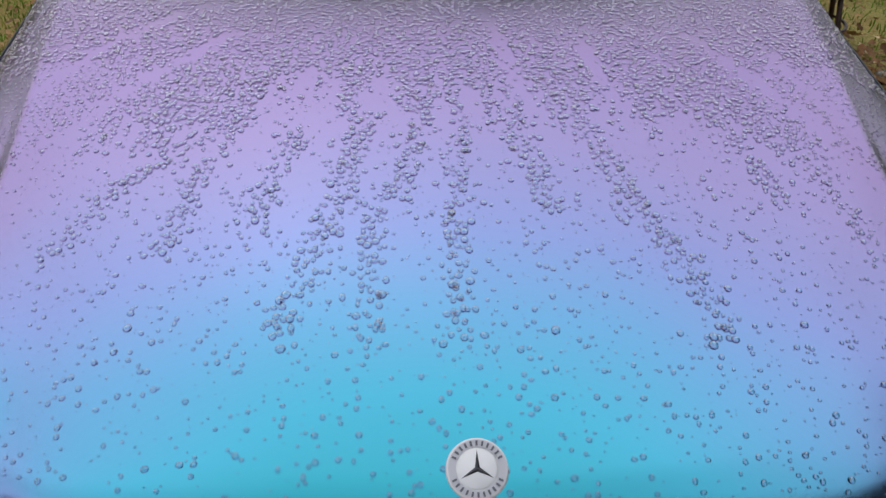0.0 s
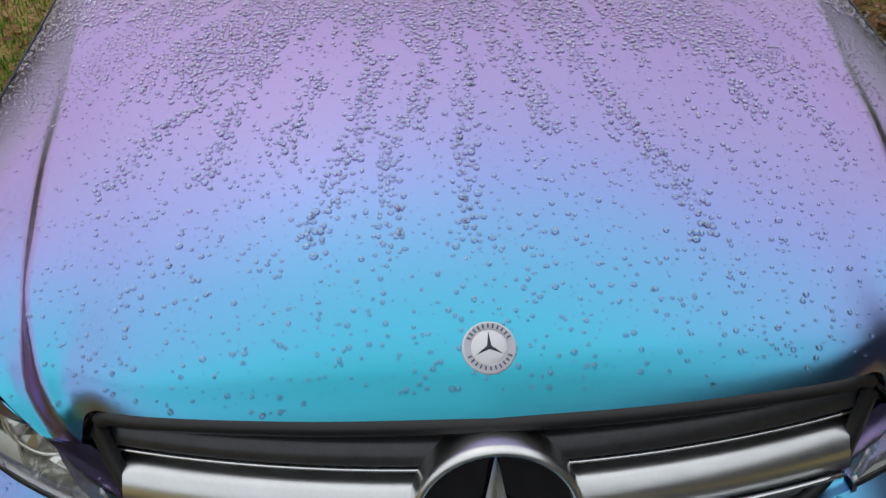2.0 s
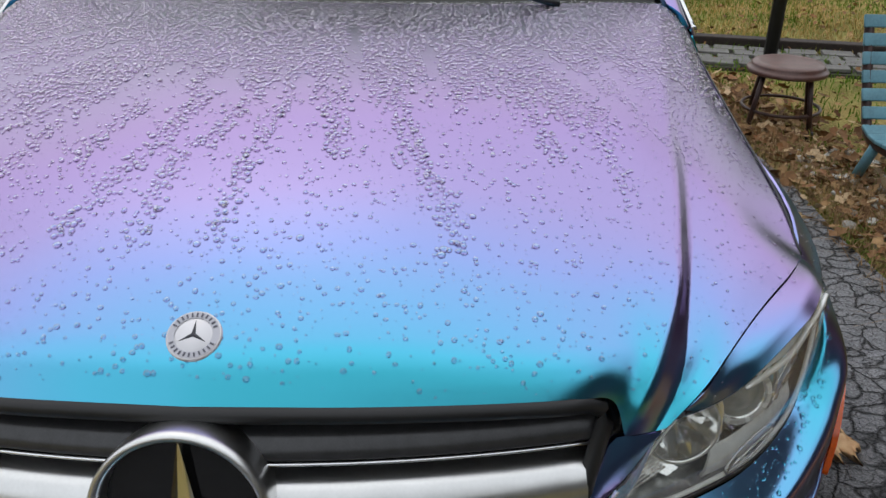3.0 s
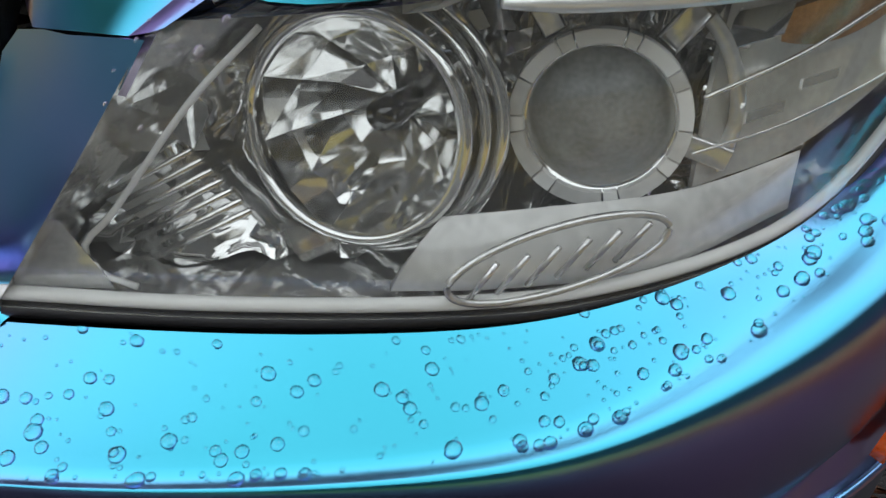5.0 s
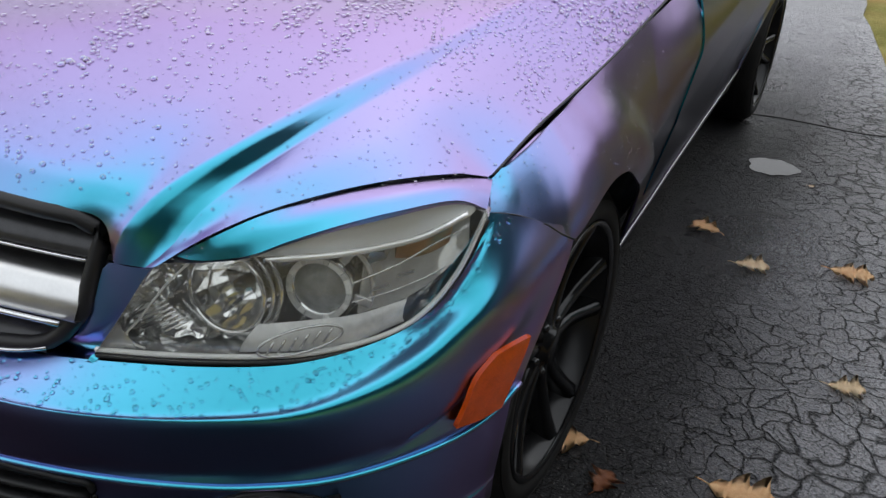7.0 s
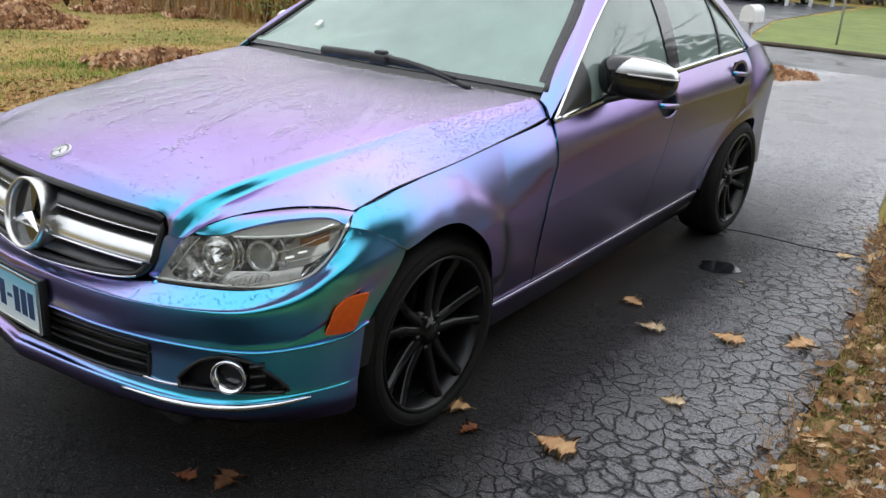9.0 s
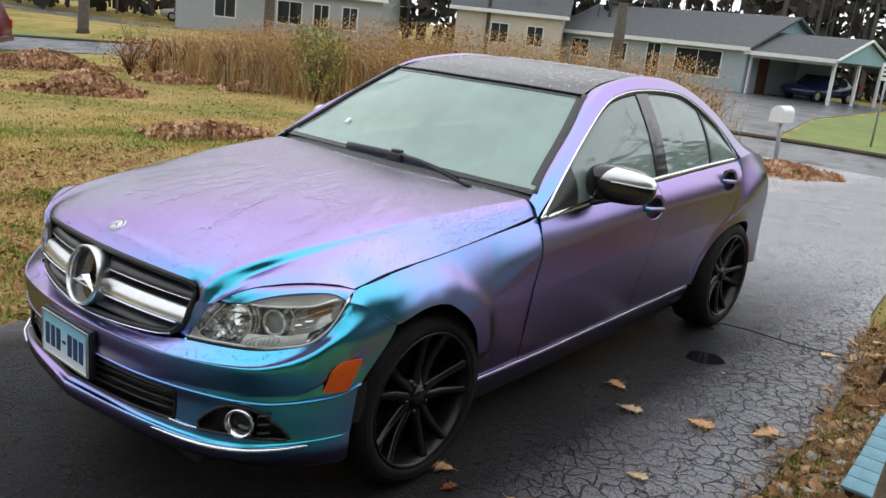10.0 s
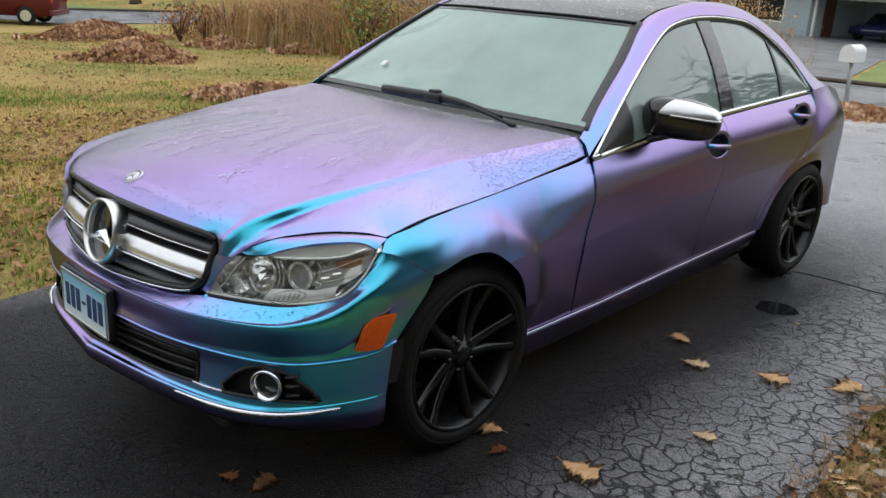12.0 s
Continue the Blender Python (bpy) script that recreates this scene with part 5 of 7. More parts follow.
    l.new(co.outputs["Object"], speck.inputs["Vector"]); l.new(speck.outputs[0], few.inputs[0]); l.new(few.outputs[0], show.inputs[0])
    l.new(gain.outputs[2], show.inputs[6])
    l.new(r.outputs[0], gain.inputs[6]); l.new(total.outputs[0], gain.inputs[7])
    l.new(side.outputs[0], gape.inputs[0]); l.new(gape.outputs[0], wide.inputs[0]); l.new(gap.outputs[0], wide.inputs[1]); l.new(wide.outputs[0], crack.inputs[1])
    l.new(net.outputs[0], mx.inputs[0]); l.new(show.outputs[2], mx.inputs[7]); l.new(mx.outputs[2], b.inputs["Base Color"])
    cw = n.new("ShaderNodeMath")
    cw.operation = "MULTIPLY"
    cw.inputs[1].default_value = .55
    # less gloss near the car, so that its doors mirror a darker ground
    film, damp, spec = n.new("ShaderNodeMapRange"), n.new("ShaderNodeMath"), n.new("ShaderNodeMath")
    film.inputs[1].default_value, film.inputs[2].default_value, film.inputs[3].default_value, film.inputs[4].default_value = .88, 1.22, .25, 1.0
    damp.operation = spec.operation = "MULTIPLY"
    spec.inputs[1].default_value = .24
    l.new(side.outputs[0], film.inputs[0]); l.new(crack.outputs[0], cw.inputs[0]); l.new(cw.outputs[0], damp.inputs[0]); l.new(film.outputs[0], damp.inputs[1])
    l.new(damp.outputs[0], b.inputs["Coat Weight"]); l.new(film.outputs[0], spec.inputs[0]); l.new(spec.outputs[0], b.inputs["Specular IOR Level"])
    rr = n.new("ShaderNodeMapRange")
    rr.inputs[1].default_value, rr.inputs[2].default_value, rr.inputs[3].default_value, rr.inputs[4].default_value = .35, .65, wet[0], wet[1]
    l.new(patch.outputs[0], rr.inputs[0]); l.new(rr.outputs[0], b.inputs["Roughness"])
    b.inputs["Coat Roughness"].default_value, b.inputs["Coat IOR"].default_value = .16, 1.33
    b1, b2 = n.new("ShaderNodeBump"), n.new("ShaderNodeBump")
    b1.inputs["Strength"].default_value, b1.inputs["Distance"].default_value = .9, .010
    b2.inputs["Strength"].default_value, b2.inputs["Distance"].default_value = .9, .008
    l.new(net.outputs[0], b1.inputs["Height"]); l.new(grain.outputs[0], b2.inputs["Height"])
    l.new(b1.outputs[0], b2.inputs["Normal"]); l.new(b2.outputs[0], b.inputs["Normal"]); l.new(b2.outputs[0], b.inputs["Coat Normal"])
    return m


LAWN = lawn_material()
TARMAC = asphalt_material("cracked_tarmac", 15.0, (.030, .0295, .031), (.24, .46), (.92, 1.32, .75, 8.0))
STREET = asphalt_material("street_tarmac", 1.2, (.085, .088, .094), (.28, .45), (-50, 50, .7, .7))


def land(x, y):
    """Ground height, lowered gently away from the camera so that far things fit its view, and further towards the
    street in the west.
    """
    t = np.clip((np.hypot(np.asarray(x) - 2.5, np.asarray(y) + 2) - 6) / 14, 0, 1)
    w, v = np.clip((-np.asarray(x) - 12) / 20, 0, 1), np.clip((18 - np.asarray(y)) / 6, 0, 1)
    return -.40 * t * t * (3 - 2 * t) - .75 * w * w * (3 - 2 * w) * v


def sheet(name, pts, z, depth, material, label, category):
    """A flat outline laid on the land, with some thickness."""
    bm = bmesh.new()
    slab(bm, pts, -depth, Matrix.Translation((0, 0, z)))
    for k in range(2):
        lo, hi = max(-70, min(p[k] for p in pts)), min(45, max(p[k] for p in pts))
        for c in np.arange(math.ceil(lo / 1.5) * 1.5, hi, 1.5):
            no = (1, 0, 0) if k == 0 else (0, 1, 0)
            bmesh.ops.bisect_plane(bm, geom=bm.verts[:] + bm.edges[:] + bm.faces[:], plane_co=Vector(no) * float(c), plane_no=no)
    for q in bm.verts:
        q.co.z += float(land(q.co.x, q.co.y))
    bmesh.ops.recalc_face_normals(bm, faces=bm.faces)
    return tagged(link(name, bm, material, smooth=False), label, category, kind="structure")


# one sheet of ground out to the horizon, fine near the car
lines_x = np.r_[-420, -200, -110, np.arange(-70, 46, 1.0), 90, 200, 420]
lines_y = np.r_[-300, -150, -80, np.arange(-50, 61, 1.0), 100, 200, 420]
gx, gy = np.meshgrid(lines_x, lines_y)
bm = bmesh.new()
add_grid(bm, np.stack([gx, gy, land(gx, gy) - .03], -1), 0)
tagged(link("ground", bm, LAWN, smooth=True), "autumn lawn, brown and green with fallen leaves", "lawn", kind="structure")
edge_r = spline([(1.64, -15.83, 0), (1.72, -3, 0), (1.7, 0.2, 0), (1.68, 0.9, 0), (1.65, 1.73, 0), (1.55, 2.8, 0), (1.4, 3.4, 0), (1.22, 4.82, 0), (1.02, 6.38, 0), (1.17, 10.2, 0), (2.62, 15.57, 0)], 60)
edge_l = spline([(-1.30, -10.5, 0), (-1.28, -3, 0), (-1.30, -.8, 0), (-1.40, -.3, 0), (-1.45, 2, 0), (-1.47, 3.9, 0), (-1.75, 4.6, 0), (-2.6, 4.9, 0), (-3.5, 5.1, 0), (-3.9, 6.0, 0), (-3.8, 9, 0), (-3.7, 12, 0), (-4.0, 15.6, 0)], 60)
rnd = random.Random(3)
drive_pts = [(x + rnd.uniform(-.03, .03), y) for x, y, _ in edge_r] + [(x + rnd.uniform(-.03, .03), y) for x, y, _ in edge_l[::-1]]
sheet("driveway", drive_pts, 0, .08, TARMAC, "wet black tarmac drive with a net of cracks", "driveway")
near = spline([(-106.38, -33.36, 0), (-30.33, 12.83, 0), (-22.24, 13.28, 0), (-10.71, 14.23, 0), (-3.74, 15.22, 0), (3.11, 14.93, 0), (49.68, 10.58, 0)], 60)
far = spline([(-113.34, -22.9, 0), (-34.79, 14.57, 0), (-27.83, 15.6, 0), (-11.97, 18.38, 0), (-5.3, 19.64, 0), (-2.41, 19.89, 0), (5.64, 19.39, 0), (49.68, 15.61, 0)], 60)
sheet("road", [(x, y) for x, y, _ in near] + [(x, y) for x, y, _ in far[::-1]], -.006, .08, STREET, "damp grey street along the lawns", "road")
GREENLAWN = mat("green_lawn", (.20, .26, .06), .9, color2=(.13, .15, .04), scale=1.2, bump=.8, bscale=50)
sheet("far_lawn", [(-5.05, 20.02), (5.64, 19.51), (37.1, 17.12), (37.1, 57.13), (-9.2, 57.13), (-7.56, 30.71)], -.02, .05, GREENLAWN, "green lawn beyond the street", "lawn")
sheet("verge", [(-64.57, 4.97), (-34.78, 14.66), (-27.85, 15.67), (-12.22, 18.51), (-13.85, 20.64), (-32.26, 16.35), (-68.05, 9.32)], -.018, .05, GREENLAWN, "green verge along the far side of the street", "lawn")
sheet("road_driveway", [(-8.7, 19.39), (-5.17, 19.89), (-7.69, 30.71), (-9.45, 50.84), (-18.89, 50.84), (-17.75, 42.03)], -.008, .05, STREET, "tarmac drive leading to the carport", "driveway")
kerb = bmesh.new()
tube(kerb, [(x, y + .12, .03 + float(land(x, y))) for x, y, _ in far], .11, 6, flat=.6)
tagged(link("kerb", kerb, mat("earthy_kerb", (.10, .075, .05), .85, var=.5, scale=6)), "low earthy kerb along the far lawn", "kerb", kind="structure")
# second road far behind the lawn
sheet("far_road", [(-158.64, 4.97), (-45.93, 24.42), (-43.42, 28.19), (-144.53, 13.9)], -.010, .05, STREET, "pale street behind the far lawn", "road")

# puddle beside the rear wheel
WATER = mat("still_water", (.010, .010, .011), .05, IOR=1.33, bump=.25, bscale=40)
bm = bmesh.new()
ring = [(.94 + math.cos(a) * .095 * (1 + .12 * math.sin(3 * a + 1) + .05 * math.sin(7 * a)), 2.15 + math.sin(a) * .095 * (1 + .1 * math.sin(2 * a) + .05 * math.sin(9 * a + 2))) for a in np.linspace(0, 2 * math.pi, 90, endpoint=False)]
slab(bm, ring, .0015, Matrix.Translation((0, 0, .001)))
tagged(link("puddle", bm, WATER, smooth=False), "shallow rain puddle on the drive", "puddle", kind="structure")
# long crack across the drive
bm = bmesh.new()
tube(bm, [(x, y + .03 * math.sin(x * 9), .001) for x, y, _ in spline([(-.6, 2.70, 0), (.75, 2.80, 0), (1.1, 2.86, 0), (1.5, 2.93, 0)], 50)], .010, 5, flat=.25)
tagged(link("drive_crack", bm, mat("crack_dark", (.006, .006, .006), .7)), "long open crack across the drive", "crack", kind="structure")

# ---- leaves ----
LEAFTAN = [mat("leaf_" + k, c, .55, color2=c2, scale=40, bump=.4, bscale=90) for k, c, c2 in (
    ("tan", (.95, .66, .36), (.78, .46, .22)), ("pale", (.92, .74, .50), (.74, .54, .32)), ("brown", (.30, .14, .06), (.17, .08, .04)), ("rust", (.34, .12, .04), (.22, .075, .035)))]


def oak_leaf(size, curl, seed):
    """An oak leaf: three pairs of pointed lobes either side of a midrib, a stalk, tips curled a little."""
    r = random.Random(seed)
    bm = bmesh.new()
    n = 40
    lv, rv, mid = [], [], []
    tips = [r.uniform(-.06, .16) for _ in range(8)]
    for i in range(n + 1):
        t = i / n
        bend = .07 * math.sin(t * 3 + seed) * curl
        mid.append(bm.verts.new((size * (t - .5), 0, size * (.02 + bend))))
        for s, store, q in ((1, lv, 0.0), (-1, rv, .05)):
            ph = (t + q) * 3.4
            k = int(ph)
            saw = 1 - abs(2 * (ph - k) - 1)
            env = (.20, .52, .58, .40, .2)[min(4, k)]
            w = max(.012, (.17 + (env - .17) * saw ** .85) * min(1, t * 9) * min(1, (1 - t) * 7 + .05))
            lift = curl * w * w * (1.0 + 4 * tips[(k + (3 if s > 0 else 0)) % 8])
            store.append(bm.verts.new((size * (t - .5 + .25 * w * saw), s * w * size, size * (.02 + bend + lift - .03 * saw))))
    for i in range(n):
        bm.faces.new((mid[i], mid[i + 1], lv[i + 1], lv[i]))
        bm.faces.new((rv[i], rv[i + 1], mid[i + 1], mid[i]))
    tube(bm, [(-size * .5, 0, size * .02), (-size * .60, size * .03, size * .03), (-size * .70, size * .07, size * .015)], size * .012, 5)
    bmesh.ops.solidify(bm, geom=bm.faces[:], thickness=.0008)
    return bm


for i, (x, y, s, k, rz, lab) in enumerate((
        (.815, .150, .13, 0, 200, "tan oak leaf lying by the front tyre"), (.842, 1.397, .13, 0, 160, "curled tan oak leaf on wet tarmac"), (1.02, 1.207, .13, 1, 20, "flat tan oak leaf on wet tarmac"),
        (1.292, 1.326, .16, 0, 10, "large tan oak leaf on wet tarmac"), (1.52, 1.481, .17, 0, 60, "large tan oak leaf at the drive's edge"), (1.329, .688, .11, 1, 15, "small curled tan leaf on tarmac"),
        (1.178, .170, .17, 0, 5, "large flat tan oak leaf on tarmac"), (1.38, 2.804, .13, 1, 200, "pale leaf far along the drive"), (.925, .068, .09, 3, 80, "small dark red crumpled leaf"),
        (.595, -.604, .12, 2, 110, "curled brown leaf before the bumper"), (.50, -.66, .08, 3, 30, "small red leaf before the bumper"), (1.10, 2.02, .03, 1, 0, "tiny pale leaf scrap by the puddle"))):
    leaf = link("fallen_leaf", oak_leaf(s, .05 + .07 * (i % 3), i), LEAFTAN[k])
    leaf.matrix_world = Matrix.Translation((x, y, .004 + .085 * s)) @ Matrix.Rotation(radians(5), 4, "X") @ Matrix.Rotation(radians(rz), 4, "Z") @ Matrix.Scale(.78, 4)
    tagged(leaf, lab, "leaf", "leaves on the drive")


LEAFFALL = [mat("strewn_leaf_" + k, c, .7, var=.3, scale=40, Specular_IOR_Level=.15) for k, c in (("tan", (.50, .30, .14)), ("brown", (.28, .145, .065)), ("rust", (.34, .16, .07)), ("dark", (.17, .085, .04)))]
LEAFMID = [mat("old_leaf_" + k, c, .7, var=.3, scale=40, Specular_IOR_Level=.15) for k, c in (("tan", (.62, .39, .19)), ("brown", (.46, .25, .12)), ("rust", (.52, .28, .13)), ("pale", (.72, .52, .31)))]


def scatter(name, places, sizes, material, label, category, seed=1, tilt=.5):
    """Many small curled leaves in one mesh."""
    r = np.random.RandomState(seed)
    k = len(places)
    base = np.array([(-.5, 0, 0), (-.2, .30, .06), (.05, .16, .02), (.25, .30, .08), (.5, 0, .05), (.25, -.30, .10), (.05, -.16, .02), (-.2, -.30, .05)])
    faces = np.array([(0, 1, 2, 7), (2, 3, 4, 6), (2, 6, 7, 7), (4, 5, 6, 6)])
    a, t1, t2 = r.uniform(0, 2 * math.pi, k), r.uniform(-tilt, tilt, k), r.uniform(-tilt, tilt, k)
    p = base[None] * sizes[:, None, None]
    y2 = p[..., 1] * np.cos(t1)[:, None] - p[..., 2] * np.sin(t1)[:, None]
    z2 = p[..., 1] * np.sin(t1)[:, None] + p[..., 2] * np.cos(t1)[:, None]
    x3 = p[..., 0] * np.cos(t2)[:, None] + z2 * np.sin(t2)[:, None]
    z3 = -p[..., 0] * np.sin(t2)[:, None] + z2 * np.cos(t2)[:, None]
    x4 = x3 * np.cos(a)[:, None] - y2 * np.sin(a)[:, None]
    y4 = x3 * np.sin(a)[:, None] + y2 * np.cos(a)[:, None]
    v = np.stack([x4, y4, z3], -1) + places[:, None, :]
    off = (np.arange(k) * 8)[:, None]
    quads = np.concatenate([faces[i][None] + off for i in (0, 1)]).tolist()
    tris = np.concatenate([faces[i][None, :3] + off for i in (2, 3)]).tolist()
    me = bpy.data.meshes.new(name)
    me.from_pydata(v.reshape(-1, 3).tolist(), [], quads + tris)
    mats = material if isinstance(material, list) else [material]
    for one in mats:
        me.materials.append(one)
    me.polygons.foreach_set("material_index", np.tile(r.randint(0, len(mats), k), 4).astype(np.int32))
    return tagged(new(name, me), label, category, kind="stuff")


def inside(pts, poly):
    x, y = pts[:, 0], pts[:, 1]
    res = np.zeros(len(pts), bool)
    q = np.array(poly)
    j = len(q) - 1
    for i in range(len(q)):
        c = ((q[i, 1] > y) != (q[j, 1] > y)) & (x < (q[j, 0] - q[i, 0]) * (y - q[i, 1]) / (q[j, 1] - q[i, 1] + 1e-12) + q[i, 0])
        res ^= c
        j = i
    return res


ROADS = ([(x, y) for x, y, _ in near] + [(x, y) for x, y, _ in far[::-1]], drive_pts)
R = np.random.RandomState(5)


def spread(x0, x1, y0, y1, k, keep=None):
    p = np.stack([R.uniform(x0, x1, k), R.uniform(y0, y1, k), np.full(k, -.02)], 1)
    p[:, 2] += land(p[:, 0], p[:, 1])
    ok = ~(inside(p, ROADS[0]) | inside(p, ROADS[1]))
    if keep is not None:
        ok &= keep(p)
    return p[ok]


p = np.concatenate([spread(-24, -1.2, -2, 13, 13000), spread(-6, -1.2, -2, 3, 6500), spread(1.3, 6.5, .5, 9, 2600)])
p[:, 2] += R.uniform(.01, .03, len(p))
scatter("fallen_leaves", p, R.uniform(.025, .07, len(p)), LEAFFALL, "fallen brown leaves strewn over the lawn", "leaves", 2, .6)
# litter along the drive's edge
p = np.stack([R.normal(2.0, .22, 4200), R.uniform(-1.2, 3.6, 4200), np.full(4200, -.005)], 1)
p[:, 0] -= np.interp(p[:, 1], (1.7, 3.6), (0, .45))
p = p[p[:, 0] > np.interp(p[:, 1], (-3, .9, 1.73, 3.4), (1.68, 1.66, 1.62, 1.36))]
p[:, 2] += R.uniform(0, .03, len(p))
scatter("leaf_litter", p, .018 + .085 * R.uniform(0, 1, len(p)) ** 3, LEAFFALL + [LEAFMID[3]], "brown leaf litter along the drive", "leaves", 3, .7)
STRAW = mat("dry_straw", (.38, .24, .10), .8, color2=(.22, .12, .05), scale=50)


def blades(name, places, hmin, hmax, width, material, label, category, lean=.5, seed=1, pick=None):
    """Thin bent blades, three points a blade, in one mesh."""
    r = np.random.RandomState(seed)
    k = len(places)
    h, a = r.uniform(hmin, hmax, k), r.uniform(0, 2 * math.pi, k)
    ln = r.uniform(0, lean, k) * h
    dx, dy = np.cos(a), np.sin(a)
    w = width * r.uniform(.6, 1.3, k)
    side = np.stack([-dy * w, dx * w, np.zeros(k)], 1)
    mid = places + np.stack([dx * ln * .35, dy * ln * .35, h * .6], 1)
    tip = places + np.stack([dx * ln, dy * ln, h * np.sqrt(np.clip(1 - (ln / h) ** 2 * .5, .1, 1))], 1)
    v = np.stack([places - side, places + side, mid + side * .7, mid - side * .7, tip], 1).reshape(-1, 3)
    off = np.arange(k)[:, None] * 5
    me = bpy.data.meshes.new(name)
    me.from_pydata(v.tolist(), [], (np.array([(0, 1, 2, 3)]) + off).tolist() + (np.array([(3, 2, 4)]) + off).tolist())
    mats = material if isinstance(material, list) else [material]
    for one in mats:
        me.materials.append(one)
    which = (np.arange(k) * 7919 // 13) % len(mats) if pick is None else pick
    me.polygons.foreach_set("material_index", np.tile(which, 2).astype(np.int32))
    return tagged(new(name, me), label, category, kind="stuff")


GRASS = [mat("grass_" + k, c, .8, var=.4, scale=.8, Specular_IOR_Level=.08) for k, c in (("green", (.15, .25, .03)), ("olive", (.33, .30, .07)), ("straw", (.66, .45, .17)), ("pale", (.72, .54, .25)))]
p = np.concatenate([spread(-9, -1.2, -2, 8, 80000), spread(-26, -9, 0, 14, 52000), spread(1.4, 6.5, 1.0, 9, 62000), spread(-4.2, -1.2, -.5, 5.2, 34000)])
p = p[(np.sin(p[:, 0] * 1.1 + 2 * np.sin(p[:, 1] * .6)) + np.sin(p[:, 1] * 1.7) + R.uniform(-1.5, 1.5, len(p))) > -1.2]
# green and straw grass grow in patches
patch = np.array([noise.noise(Vector((a * .45, b * .45, 0))) + .6 * noise.noise(Vector((a * 1.6, b * 1.6, 4))) for a, b, _ in p])
patch = patch + R.uniform(-.28, .28, len(p)) - np.where(p[:, 0] > 1, .34, np.where((p[:, 0] > -4) & (p[:, 1] > 0) & (p[:, 1] < 6), .42, 0))
blades("grass", p, .02, .06, .004, GRASS, "short uneven autumn grass, green and straw", "grass", 1.5, 4, pick=np.digitize(patch, (-.22, -.02, .25)))
p = np.stack([R.normal(1.84, .14, 5200), R.uniform(-1.0, 3.8, 5200), np.full(5200, -.01)], 1)
p[:, 0] -= np.interp(p[:, 1], (1.7, 3.6), (0, .42))
p = p[p[:, 0] > np.interp(p[:, 1], (-3, .9, 1.73, 2.8, 3.4), (1.66, 1.63, 1.60, 1.50, 1.36))]
blades("dry_straw", p, .03, .10, .0016, STRAW, "dry pine straw along the drive", "straw", 3.0, 6)

# pale stones beside the drive
STONE = mat("pale_stone", (.55, .53, .48), .8, var=.35, scale=30, bump=.5, bscale=60)
proto = bmesh.new()
bmesh.ops.create_icosphere(proto, subdivisions=1, radius=1)
pv, pf = np.array([v.co[:] for v in proto.verts]), [[v.index for v in f.verts] for f in proto.faces]
proto.free()
k = 300
sp = np.stack([R.normal(1.98, .20, k), R.uniform(.2, 2.3, k), np.full(k, .0)], 1)
sp = sp[sp[:, 0] > 1.70]
verts, faces = [], []
for i, q in enumerate(sp):
    s = R.uniform(.008, .028)
    j = pv * (1 + R.uniform(-.25, .25, (len(pv), 1))) * s * np.array((1, R.uniform(.6, 1), R.uniform(.4, .7)))
    c, d = math.cos(i), math.sin(i)
    j = np.stack([j[:, 0] * c - j[:, 1] * d, j[:, 0] * d + j[:, 1] * c, j[:, 2]], 1)
    faces += [[n + len(verts) for n in f] for f in pf]
    verts += (j + q + (0, 0, s * .3)).tolist()
me = bpy.data.meshes.new("pale_stones")
me.from_pydata(verts, [], faces)
me.materials.append(STONE)
tagged(new("pale_stones", me), "pale broken stones among the leaf litter", "stones", kind="stuff")


# piles of raked leaves
PILED = [mat("piled_leaf_" + k, c, .7, var=.3, scale=40, Specular_IOR_Level=.15) for k, c in (("tan", (.66, .40, .22)), ("dark", (.20, .10, .055)), ("rust", (.48, .24, .12)), ("brown", (.36, .19, .10)), ("pale", (.78, .54, .35)), ("umber", (.42, .24, .14)))]


def pile(x, y, rx, ry, h, seed, label, mats):
    """A low uneven heap under a loose coat of curled leaves."""
    r = np.random.RandomState(seed)
    z0 = float(land(x, y))

    def rise(t, a):
        lump = np.array([noise.noise(Vector((math.cos(q) * w * 2.2, math.sin(q) * w * 2.2, seed))) for q, w in zip(np.ravel(a), np.ravel(t))]).reshape(np.shape(t))
        return h * np.clip(1 - t ** 1.6, 0, 1) * (1 + .4 * lump)

    bm = bmesh.new()
    rows = []
    aa = np.linspace(0, 2 * math.pi, 28)
    for t in np.linspace(0, 1, 9):
        up = rise(np.full(28, t), aa) * .6 - .16
        rows.append([(x + math.cos(a) * rx * t, y + math.sin(a) * ry * t, z0 + q) for a, q in zip(aa, up)])
    add_grid(bm, np.array(rows), 0, flip=True)
    bmesh.ops.remove_doubles(bm, verts=bm.verts, dist=.001)
    heap = tagged(link("leaf_pile", bm, PILED[3]), label, "leaf pile", "raked leaf piles")
    k = int(1900 * rx * ry) + 300
    t, a = np.sqrt(r.uniform(0, 1.35, k)), r.uniform(0, 2 * math.pi, k)
    t = t * (1 + .16 * np.sin(3 * a + seed) + .10 * np.sin(5 * a))
    q = np.stack([x + np.cos(a) * rx * t, y + np.sin(a) * ry * t, z0 + np.maximum(-.02, rise(t, a)) + r.uniform(-.03, .035, k)], 1)
    lv = scatter("pile_leaves", q, r.uniform(.08, .17, k), mats, "loose brown leaves on the pile", "leaves", seed, 1.5)
    del lv["category"]
    lv.parent = heap


